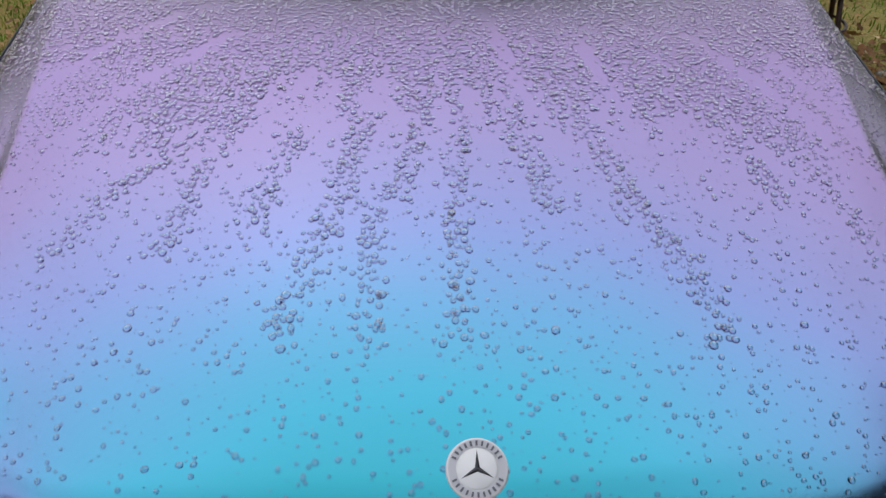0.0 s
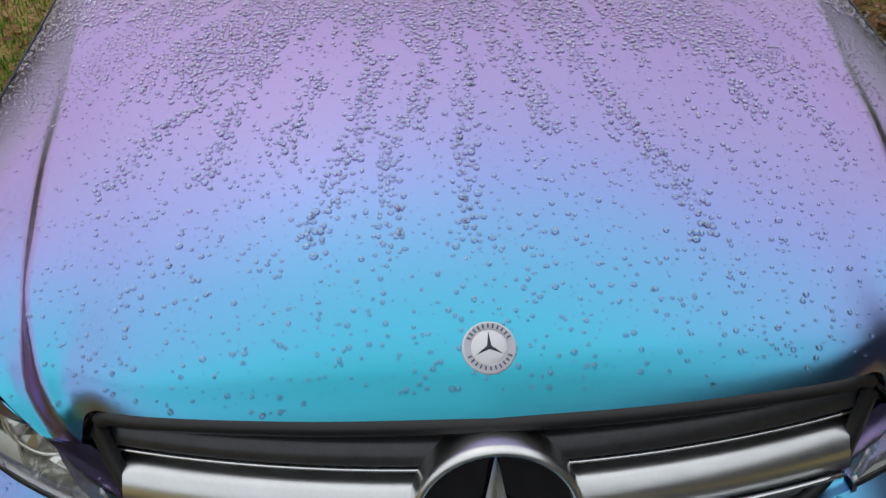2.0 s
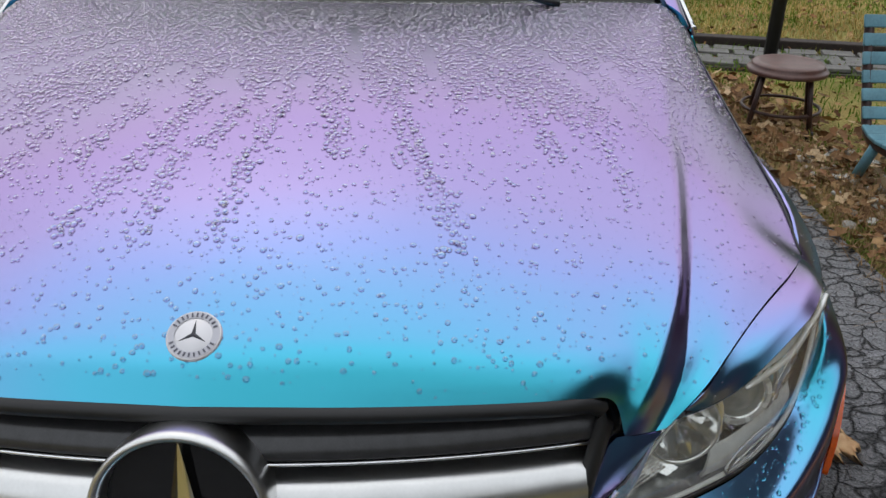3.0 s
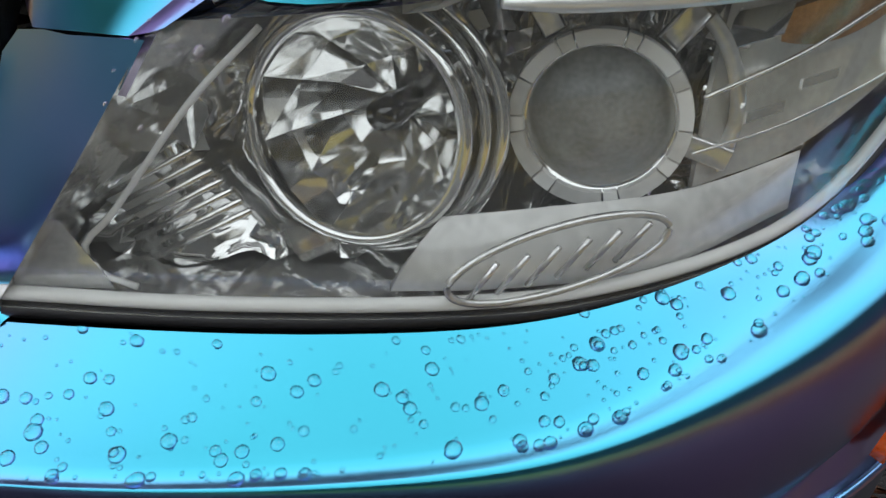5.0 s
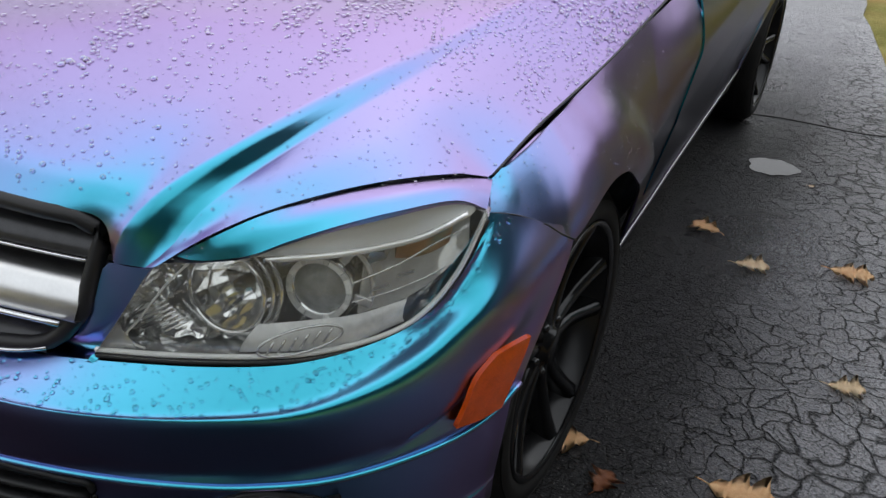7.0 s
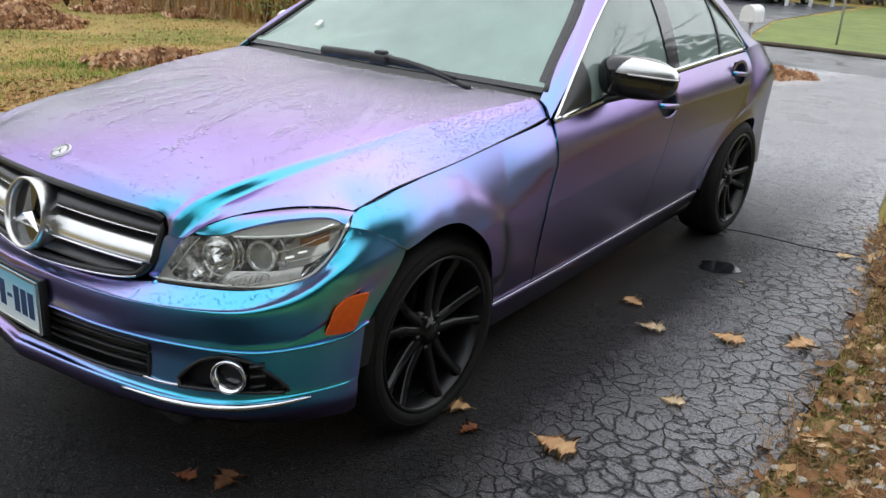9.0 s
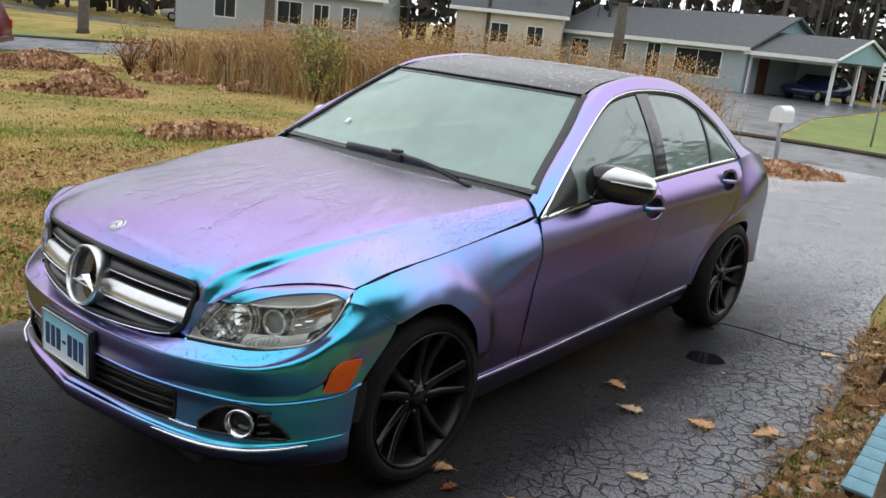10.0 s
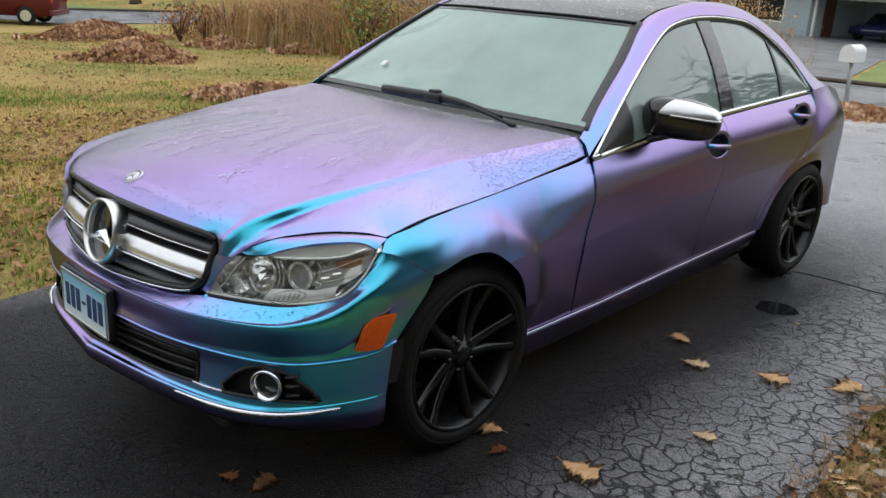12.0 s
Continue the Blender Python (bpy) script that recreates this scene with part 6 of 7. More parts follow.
for i, (x, y, rx, ry, h, lab) in enumerate(((-13.14, 5.95, 0.74, 1.06, 0.30, "long heap of raked brown leaves on the lawn"), (-20.48, 8.55, 1.01, 1.59, 0.43, "heap of raked brown leaves near the street"), (-16.12, 9.73, 0.66, 0.81, 0.21, "heap of brown leaves before the weeds"),
                                          (-6.86, 4.28, 0.45, 0.78, 0.09, "low flat heap of rust-brown leaves"), (-2.44, 12.87, 0.78, 0.90, 0.14, "low heap of tan leaves round the mailbox"), (-14.19, 10.36, 0.51, 0.51, 0.15, "small dark heap of leaves among weeds"))):
    pile(x, y, rx, ry, h, 20 + i, lab, [PILED[0], PILED[4], PILED[2], PILED[5]] if "tan" in lab else PILED)

# ---- garden furniture beside the drive ----
RUST = mat("rusty_brown_metal", (.075, .035, .028), .5, var=.5, scale=30, bump=.3, bscale=120)
SEATWOOD = mat("worn_brown_seat", (.16, .075, .06), .35, var=.4, scale=18)
stool = thing("stool", "low round brown metal stool standing on the grass", "stool", at=(1.87, 2.72, -.03))
bm = bmesh.new()
lathe(bm, [(0, .330), (.13, .330), (.165, .326), (.172, .318), (.172, .306), (.185, .302), (.192, .292), (.190, .280), (.16, .276), (0, .276)], 48)
part("seat", bm, SEATWOOD, stool, "worn brown round seat")
for k in range(4):
    a = radians(28 + 90 * k)
    bm = bmesh.new()
    tube(bm, [(math.cos(a) * .15, math.sin(a) * .15, .285), (math.cos(a) * .205, math.sin(a) * .205, .0)], .013, 10)
    leg = part("leg", bm, RUST, stool)
    bm = bmesh.new()
    tube(bm, [(math.cos(a) * .203, math.sin(a) * .203, .03), (math.cos(a) * .206, math.sin(a) * .206, .0)], .020, 10)
    part("foot", bm, BLACK, leg)
bm = bmesh.new()
tube(bm, [(math.cos(a) * .186, math.sin(a) * .186, .105) for a in np.linspace(0, 2 * math.pi, 40, endpoint=False)], .008, 8, closed=True)
part("foot_ring", bm, RUST, stool)

BLUEWOOD = mat("faded_blue_slat", (.16, .36, .44), .45, var=.3, scale=14, bump=.2, bscale=80)
chair = thing("garden_chair", "faded light blue slatted garden chair beside the drive", "chair", at=(2.225, 1.74, -.03))
for x in (-.27, .27):
    bm = bmesh.new()
    rows = spline([(x, -.62, .105), (x, -.40, .165), (x, -.18, .235), (x, .10, .215), (x, .22, .24), (x, .32, .42), (x, .43, .66)], 26)
    tube(bm, rows.tolist(), .018, 8, flat=1.5)
    part("side_rail", bm, RUST, chair, "dark side rail")
    for y0, y1 in ((-.30, -.34), (.12, .24)):
        bm = bmesh.new()
        tube(bm, [(x, y0, .20), (x, y1, .0)], .022, 8)
        part("leg", bm, BLUEWOOD, chair)
curve = spline([(0, -.64, .12), (0, -.42, .185), (0, -.18, .255), (0, .10, .235), (0, .215, .258)], 14)
for i, (x, y, z) in enumerate(curve[:-1]):
    d = curve[i + 1] - curve[i]
    bm = bmesh.new()
    block(bm, (-.30, -.033, -.008), (.30, .033, .008), Matrix.Translation((0, y + d[1] / 2, z + d[2] / 2)) @ Matrix.Rotation(math.atan2(d[2], d[1]), 4, "X"), bevel=.004)
    part("seat_slat", bm, BLUEWOOD, chair)
curve = spline([(0, .235, .275), (0, .335, .45), (0, .435, .68)], 7)
for i, (x, y, z) in enumerate(curve[:-1]):
    d = curve[i + 1] - curve[i]
    bm = bmesh.new()
    block(bm, (-.30, -.026, -.008), (.30, .026, .008), Matrix.Translation((0, y + d[1] / 2 - .02, z + d[2] / 2)) @ Matrix.Rotation(math.atan2(d[2], d[1]), 4, "X"), bevel=.004)
    part("back_slat", bm, BLUEWOOD, chair)

GREYWOOD = mat("weathered_wood", (.24, .19, .14), .8, color2=(.10, .075, .05), scale=12, bump=.8, bscale=40)
bm = bmesh.new()
block(bm, (-.055, -.055, 0), (.055, .055, 1.25), bevel=.006)
post = link("wooden_post", bm, GREYWOOD, smooth=False)
post.matrix_world = pose(2.20, .20, -.03, 0, 4, 0)
tagged(post, "weathered grey wooden post with split grain", "post")

bm = bmesh.new()
tube(bm, [(2.21, 3.95, -.03), (2.215, 3.96, 1.2), (2.23, 3.98, 2.6)], .042, 8)
tagged(link("garden_post", bm, mat("black_iron", (.02, .018, .017), .5, var=.4, scale=20)), "dark iron post standing in the lawn", "post")

# paved path edged with timber
PAVER = mat("grey_paver", (.20, .19, .175), .7, var=.45, scale=8, bump=.5, bscale=60)
bm = bmesh.new()
slab(bm, [(1.42, 3.88), (6.0, 3.02), (6.2, 3.52), (1.40, 4.52)], .03, Matrix.Translation((0, 0, -.04)))
path = tagged(link("garden_path", bm, mat("path_bed", (.07, .06, .05), .9, var=.4, scale=9), smooth=False), "narrow path of grey pavers across the lawn", "path", kind="structure")
bm = bmesh.new()
block(bm, (-.098, -.060, 0), (.098, .060, .022), bevel=.006)
pm = bpy.data.meshes.new("paver")
bm.to_mesh(pm)
bm.free()
pm.materials.append(PAVER)
rr = random.Random(4)
for i in range(3, 22):
    for j in range(4):
        t = (i + (.5 if j % 2 else 0)) / 22.5
        x, y = .98 + 5.0 * t, 4.06 - .95 * t + j * .128
        o = new("paver", pm)
        o.parent = path
        o.matrix_world = pose(x + .02 * j, y, -.012 + rr.uniform(-.004, .006), rr.uniform(-2, 2), rr.uniform(-2, 2), -11 + rr.uniform(-3, 3))
bm = bmesh.new()
block(bm, (-2.1, -.05, -.05), (2.7, .05, .05), bevel=.01)
o = link("path_edging", bm, mat("dark_timber", (.05, .035, .028), .8, var=.5, scale=6), smooth=False)
o.matrix_world = pose(3.62, 4.06 + .04, .0, 0, 0, -11.2)
tagged(o, "dark timber edging behind the path", "edging", kind="structure")

# ---- mailbox, sign ----
WHITE = mat("white_painted_metal", (.78, .78, .77), .4, var=.1, scale=10)
GALV = mat("galvanised_steel", (.42, .43, .44), .45, .6, var=.2, scale=14)
box = thing("mailbox", "white mailbox on a leaning steel post", "mailbox", at=(-3.04, 14.27, -0.39))
box.scale = (1.12, 1.12, 1.22)
bm = bmesh.new()
tube(bm, [(0, 0, 0), (-.02, .0, .4), (-.04, 0, .70)], .035, 10)
part("post", bm, GALV, box, "grey steel post")
bm = bmesh.new()
prof = [(math.cos(a) * .115, .13 + math.sin(a) * .115) for a in np.linspace(0, math.pi, 14)] + [(-.115, 0), (.115, 0)]
slab(bm, prof, .50, Matrix.Translation((-.04, .25, .69)) @ Matrix.Rotation(radians(90), 4, "X"))
bx = part("box", bm, WHITE, box, "rounded white box", smooth=False)
bm = bmesh.new()
slab(bm, [(x * .97, y * .98) for x, y in prof], .008, Matrix.Translation((-.04, -.252, .693)) @ Matrix.Rotation(radians(90), 4, "X"))
part("door", bm, WHITE, bx, smooth=False)
sign = thing("street_sign", "grey post with a small white sign", "sign", at=(-3.54, 22.78, -0.43))
bm = bmesh.new()
tube(bm, [(0, 0, 0), (0, 0, 2.3)], .03, 8)
part("post", bm, GALV, sign)
bm = bmesh.new()
block(bm, (-.15, -.05, 1.75), (.15, -.035, 2.2), bevel=.004)
pn = part("panel", bm, WHITE, sign, "white panel", smooth=False)
bm = bmesh.new()
for k in range(3):
    block(bm, (-.10, -.054, 1.84 + .11 * k), (.10, -.051, 1.89 + .11 * k))
part("marks", bm, BLACK, pn, "plain dark bars", smooth=False)

# ---- dry weeds between lawn and street ----
WEED = [mat("weed_" + k, c, .85, var=.4, scale=3, Specular_IOR_Level=.08) for k, c in (("tan", (.68, .42, .19)), ("rust", (.56, .28, .11)), ("grey", (.58, .44, .28)), ("olive", (.38, .29, .11)))]
t = R.uniform(0, 1, 30000)
line = spline([(-20.68, 12.4, 0), (-14.03, 12.24, 0), (-9.44, 13.46, 0), (-4.94, 14.13, 0)], 60)
bx_, by_ = np.interp(t, np.linspace(0, 1, 60), line[:, 0]), np.interp(t, np.linspace(0, 1, 60), line[:, 1])
p = np.stack([bx_ + R.normal(0, .35, len(t)), by_ + R.normal(0, .85, len(t)), np.full(len(t), -.03)], 1)
p[:, 2] += land(p[:, 0], p[:, 1])
keep = R.uniform(0, 1, len(t)) < np.interp(t, (0, .2, .4, 1), (.3, .5, .9, 1))
p = p[keep]
blades("tall_weeds", p, .6, 1.6, .006, WEED, "tall dry tan weeds between lawn and street", "weeds", 1.1, 7)
k = 60000
t = R.uniform(.1, 1, k) ** .8
bx_, by_ = np.interp(t, np.linspace(0, 1, 60), line[:, 0]), np.interp(t, np.linspace(0, 1, 60), line[:, 1])
p = np.stack([bx_ + R.normal(0, .4, k), by_ + R.normal(-.2, .55, k), R.uniform(.1, 1, k) ** .7 * np.interp(t, (0, .3, .6, 1), (.7, 1.4, 1.75, 1.6)) * (1 + .15 * np.sin(t * 60))], 1)
p[:, 2] += land(p[:, 0], p[:, 1])
scatter("weed_leaves", p, R.uniform(.02, .06, k), WEED, "small dry leaves and seed heads of the weeds", "weeds", 8, 1.3)
LEAFGREEN = mat("shrub_green", (.22, .30, .09), .6, var=.5, scale=3)


SHRUBSTEM = mat("dark_red_stem", (.16, .075, .05), .8, var=.4, scale=9)


def shrub(x, y, h, k, material, label, seed):
    r = np.random.RandomState(seed)
    root = thing("shrub", label, "shrub", at=(x, y, float(land(x, y)) - .03))
    bm = bmesh.new()
    for i in range(26):
        a, s = r.uniform(0, 6.28), r.uniform(.25, .6)
        tube(bm, [(0, 0, 0), (math.cos(a) * s * .4, math.sin(a) * s * .4, h * .5), (math.cos(a) * s, math.sin(a) * s, h * r.uniform(.75, 1.05))], [.014, .009, .003], 5)
    part("stem_cluster", bm, SHRUBSTEM, root)
    q = np.stack([r.normal(0, .32, k), r.normal(0, .32, k), r.uniform(.15, 1.05, k) * h], 1)
    lv = scatter("leaves", q, r.uniform(.05, .10, k), material, "", "", seed, 1.3)
    lv.parent = root


shrub(-11.93, 10.55, 1.57, 1100, [LEAFGREEN, GRASS[1]], "loose green shrub among the dry weeds", 1)
shrub(-18.14, 10.99, 1.23, 150, [WEED[1], WEED[2]], "bare brown shrub at the lawn's edge", 2)
shrub(-21.16, 11.52, 1.47, 150, [WEED[1], WEED[3]], "bare rust-brown shrub at the lawn's edge", 3)
shrub(-4.71, 14.4, 1.24, 120, [WEED[0], WEED[1]], "thin leafless sapling at the street corner", 4)
shrub(-15.92, 11.06, 1.05, 130, [WEED[1], WEED[2]], "low brown shrub among the weeds", 5)
shrub(-18.6, 9.9, .95, 260, [SHRUBSTEM, WEED[1]], "low dark red-brown shrub at the lawn's edge", 6)
shrub(-18.7, 10.7, .9, 260, [SHRUBSTEM, WEED[1]], "low dark red-brown shrub at the lawn's edge", 7)
shrub(-14.9, 11.35, .8, 240, [SHRUBSTEM, WEED[2]], "low dark brown shrub before the weeds", 8)

# ---- trees ----
BARK = mat("grey_bark", (.13, .105, .085), .9, color2=(.06, .048, .04), scale=7, bump=.9, bscale=25)


def bare_tree(name, x, y, h, r0, seed, label, spread_=.75, depth=5):
    """A leafless tree: a tapered trunk whose limbs fork again and again."""
    r = random.Random(seed)
    root = thing(name, label, "tree", at=(x, y, float(land(x, y)) - .05))
    trunk, limbs = bmesh.new(), bmesh.new()
    top = Vector((r.uniform(-.2, .2), r.uniform(-.2, .2), h * .32))
    tube(trunk, [(0, 0, 0), (0, 0, .25), tuple(top * .5), tuple(top)], [r0 * 1.5, r0 * 1.1, r0, r0 * .85], 10)

    def grow(p, d, length, rad, level):
        q = p + d * length * .5 + Vector((r.uniform(-.1, .1), r.uniform(-.1, .1), r.uniform(-.02, .1))) * length
        e = p + d * length
        tube(limbs, [p, q, e], [rad, rad * .8, rad * .6], 5 if level > 1 else 7)
        if level >= depth:
            return
        for k in range(3 if level < 3 else 2):
            v = (d + Vector((r.uniform(-1, 1), r.uniform(-1, 1), r.uniform(-.35, .6))) * spread_).normalized()
            grow(e if k < 2 else q, v, length * r.uniform(.6, .82), rad * .58, level + 1)

    for k in range(4):
        a = 6.28 * k / 4 + r.uniform(-.4, .4)
        grow(top, Vector((math.cos(a) * .7, math.sin(a) * .7, r.uniform(.5, 1.1))).normalized(), h * .24, r0 * .55, 1)
    part("trunk", trunk, BARK, root)
    part("limbs", limbs, BARK, root)


bare_tree("tree", -35.36, 17.13, 24.7, .22, 2, "bare grey tree on the far verge")
bare_tree("tree", -16.12, 30.71, 11.3, .24, 8, "bare spreading tree before the houses", .9)
bare_tree("tree", 3.2, -8.5, 9, .20, 5, "bare garden tree behind the drive's end", .85)
bare_tree("tree", 8.41, 18.76, 11.3, .14, 6, "bare garden tree on the far lawn", .85, 6)
bare_tree("tree", -15.79, 1.89, 18.2, .22, 9, "tall bare tree on the side lawn", .8, 6)
bare_tree("tree", -39.64, 30.71, 12.6, .3, 11, "bare tree beside the grey house")
# woods behind the houses
WOODS = [mat("far_foliage_" + k, c, .9, var=.5, scale=.4) for k, c in (("dark", (.030, .036, .022)), ("brown", (.085, .060, .040)), ("grey", (.075, .066, .056)))]
k = 16000
a = R.uniform(-.15, math.pi + .35, k)
d = R.uniform(58, 84, k)
hh = 9 + 4 * np.sin(a * 7) + 2.5 * np.sin(a * 23)
p = np.stack([np.cos(a) * d - 4, np.sin(a) * d - 2, R.uniform(0, 1, k) ** .8 * hh], 1)
scatter("far_woods", p, R.uniform(.7, 1.9, k), WOODS, "dark brown woods behind the houses", "woods", 9, 1.4)
k = 700
a = R.uniform(-.15, math.pi + .35, k)
d = R.uniform(54, 80, k)
p = np.stack([np.cos(a) * d - 4, np.sin(a) * d - 2, np.full(k, -.1)], 1)
blades("far_trunks", p, 7, 13, .16, [BARK, WOODS[2]], "thin trunks of the far woods", "woods", .06, 10)
# unseen hedge, added to darken low reflections in the paint
k = 15000
a = np.where(np.arange(k) % 3 == 0, R.uniform(radians(195), radians(310), k), R.uniform(radians(310), radians(396), k))
d = np.where(a < radians(310), R.uniform(38, 55, k), R.uniform(19, 27, k))
p = np.stack([np.cos(a) * d, np.sin(a) * d - 4, R.uniform(0, 1, k) ** .8 * np.where(a < radians(310), 7, 6) * (1 + .25 * np.sin(a * 9))], 1)
scatter("garden_hedge", p, R.uniform(.5, 1.2, k), WOODS, "unseen dark hedge and trees, added for reflections", "woods", 12, 1.4)

k = 1500
p = np.stack([R.uniform(-22, 2, k), R.uniform(56, 60, k), R.uniform(-.4, 3.2, k)], 1)
scatter("garden_shrubs", p, R.uniform(.4, .9, k), WOODS, "dark shrubs behind the carport", "shrubs", 14, 1.4)

# ---- houses ----
def siding(name, c):
    return mat(name, c, .6, var=.12, scale=2)


ROOFING = mat("grey_shingles", (.11, .115, .12), .8, var=.35, scale=5, bump=.5, bscale=30)
PANE = mat("house_pane", (.02, .025, .028), .06)
TRIM = mat("white_house_trim", (.70, .71, .70), .5, var=.1, scale=4)


def house(name, at, ang, length, depth, eave, ridge, wall, label, windows, gable=None):
    root = thing(name, label, "house", at=(at[0], at[1], float(land(*at)) - .05), rz=ang)
    bm = bmesh.new()
    slab(bm, [(0, 0), (length, 0), (length, depth), (0, depth)], eave)
    part("wall", bm, wall, root, smooth=False)
    # clapboards on the front and on the gable ends
    n = int(eave / .19)
    for k in range(n):
        z = k * .19
        bm = bmesh.new()
        for a, b in (((-.02, -.022 - .0, z), (length + .02, -.002, z + .165)), ((-.022, 0, z), (-.002, depth, z + .165)), ((length + .002, 0, z), (length + .022, depth, z + .165))):
            block(bm, a, b)
        part("clapboard", bm, wall, root, smooth=False)
    o = .45
    for s in (0, 1):
        y0, y1 = (-o, depth / 2) if s == 0 else (depth + o, depth / 2)
        bm = bmesh.new()
        v = [bm.verts.new(q) for q in ((-o, y0, eave - .12), (length + o, y0, eave - .12), (length + o, y1, ridge), (-o, y1, ridge), (-o, y0, eave + .02), (length + o, y0, eave + .02), (length + o, y1, ridge + .14), (-o, y1, ridge + .14))]
        for f in ((0, 1, 2, 3), (7, 6, 5, 4), (0, 4, 5, 1), (1, 5, 6, 2), (2, 6, 7, 3), (3, 7, 4, 0)):
            bm.faces.new([v[i] for i in f])
        bmesh.ops.recalc_face_normals(bm, faces=bm.faces)
        rf = part("roof", bm, ROOFING, root, smooth=False)
        bm = bmesh.new()
        block(bm, (-o, min(y0, y0) - .03, eave - .18), (length + o, y0 + .03, eave + .05))
        part("gutter", bm, TRIM, rf, smooth=False)
    for x in (0, length):
        bm = bmesh.new()
        v = [bm.verts.new((x + dx, y, z)) for dx in (-.02, .02) for y, z in ((0, eave), (depth, eave), (depth / 2, ridge))]
        for f in ((0, 2, 1), (3, 4, 5), (0, 1, 4, 3), (1, 2, 5, 4), (2, 0, 3, 5)):
            bm.faces.new([v[i] for i in f])
        bmesh.ops.recalc_face_normals(bm, faces=bm.faces)
        part("gable", bm, gable or wall, root, smooth=False)
    for x, z, w, h in windows:
        bm = bmesh.new()
        for a, b in (((x - .07, -.05, z - .07), (x + w + .07, -.01, z)), ((x - .07, -.05, z + h), (x + w + .07, -.01, z + h + .07)), ((x - .07, -.05, z), (x, -.01, z + h)), ((x + w, -.05, z), (x + w + .07, -.01, z + h)), ((x + w / 2 - .02, -.045, z), (x + w / 2 + .02, -.015, z + h))):
            block(bm, a, b)
        wd = part("window", bm, TRIM, root, smooth=False)
        for s in (0, 1):
            bm = bmesh.new()
            block(bm, (x + s * w / 2 + .01, -.030, z + .01), (x + (s + 1) * w / 2 - .01, -.024, z + h - .01))
            part("pane", bm, PANE, wd, smooth=False)
    return root


DARKSIDE = mat("dark_siding", (.085, .088, .098), .7, var=.2, scale=2)
BLUESIDE = siding("pale_blue_siding", (.30, .46, .50))
BLUEGREY = siding("blue_grey_siding", (.36, .42, .44))
GREYSIDE = siding("grey_siding", (.36, .38, .39))
CREAMSIDE = siding("cream_siding", (.55, .50, .42))
house("house", (-30.77, 48.24), -13, 15.0, 7.6, 2.45, 4.3, BLUEGREY, "low grey-blue house with a shingle roof", [(1.5, .9, 1.5, 1.1), (5.0, .9, 1.3, 1.1), (8.0, .2, 1.0, 2.0), (10.2, .7, 3.2, 1.4)], BLUESIDE)
house("house", (-46.56, 28.82), 36, 13, 8, 3.0, 5.0, GREYSIDE, "grey clapboard house behind the weeds", [(2.5, 1.0, 1.3, 1.2), (6.5, 1.0, 1.5, 1.3), (8.8, 1.0, .9, 1.3), (10.6, 1.0, .9, 1.3)])
house("house", (-35.24, 42.66), 30, 7, 7, 3.2, 5.4, CREAMSIDE, "cream house between bare trees", [(2.4, 1.2, 1.1, 1.2), (4.8, 1.2, 1.0, 1.2)])
# unseen house, added and sized to darken the car's right-hand reflections
house("house", (5.0, 2.9), -90, 14.5, 8, 3.9, 5.6, DARKSIDE, "low dark grey house, unseen, added to darken reflections", [(1.5, 1.0, 1.4, 1.3), (9.5, 1.0, 1.2, 1.3)])
# unseen garage, added as a pale reflector for bumper and headlamps
house("garage", (4.4, -10.6), 180, 9.5, 7, 2.6, 4.4, CREAMSIDE, "cream garage, unseen, added to brighten front reflections", [(2.0, .3, 2.4, 1.9), (5.4, .3, 2.4, 1.9)])
# carport: its roof runs on from the house, lower and shallower, its far end open
cp = thing("carport", "open carport with white posts and pale blue gable", "carport", at=(-16.15, 44.87, -.45), rz=-13)
for x, y in ((5.0, .25), (5.0, 2.6), (5.0, 4.9), (.15, .25)):
    bm = bmesh.new()
    block(bm, (x - .07, y - .07, 0), (x + .07, y + .07, 2.2), bevel=.01)
    part("post", bm, TRIM, cp, smooth=False)
for y0, y1 in ((-.35, 2.6), (5.55, 2.6)):
    bm = bmesh.new()
    v = [bm.verts.new(q) for q in ((.03, y0, 2.18), (5.4, y0, 2.18), (5.4, y1, 3.35), (.03, y1, 3.35), (.03, y0, 2.30), (5.4, y0, 2.30), (5.4, y1, 3.47), (.03, y1, 3.47))]
    for f in ((0, 1, 2, 3), (7, 6, 5, 4), (0, 4, 5, 1), (1, 5, 6, 2), (2, 6, 7, 3), (3, 7, 4, 0)):
        bm.faces.new([v[i] for i in f])
    bmesh.ops.recalc_face_normals(bm, faces=bm.faces)
    rf = part("roof", bm, ROOFING, cp, smooth=False)
    bm = bmesh.new()
    block(bm, (.03, y0 - .05, 2.12), (5.4, y0 + .03, 2.33))
    part("gutter", bm, TRIM, rf, smooth=False)
bm = bmesh.new()
slab(bm, [(-.2, 2.2), (5.4, 2.2), (2.6, 3.33)], .06, Matrix(((0, 0, 1, 5.2), (1, 0, 0, 0), (0, 1, 0, 0), (0, 0, 0, 1))))
bmesh.ops.recalc_face_normals(bm, faces=bm.faces)
part("gable", bm, BLUESIDE, cp, smooth=False)
for q in ((-.35, 2.6), (5.55, 2.6)):
    bm = bmesh.new()
    tube(bm, [(5.43, q[0], 2.24), (5.43, q[1], 3.42)], .07, 6)
    part("bargeboard", bm, TRIM, cp, smooth=False)
bm = bmesh.new()
block(bm, (.0, .17, 1.98), (5.1, .33, 2.2))
part("beam", bm, TRIM, cp, smooth=False)
bm = bmesh.new()
block(bm, (.03, 1.2, .05), (.09, 2.1, 2.05))
part("door", bm, mat("brown_door", (.12, .05, .03), .5, var=.3, scale=4), cp, "brown side door", smooth=False)
bm = bmesh.new()
block(bm, (.05, 5.0, 0), (2.2, 5.1, 2.2))
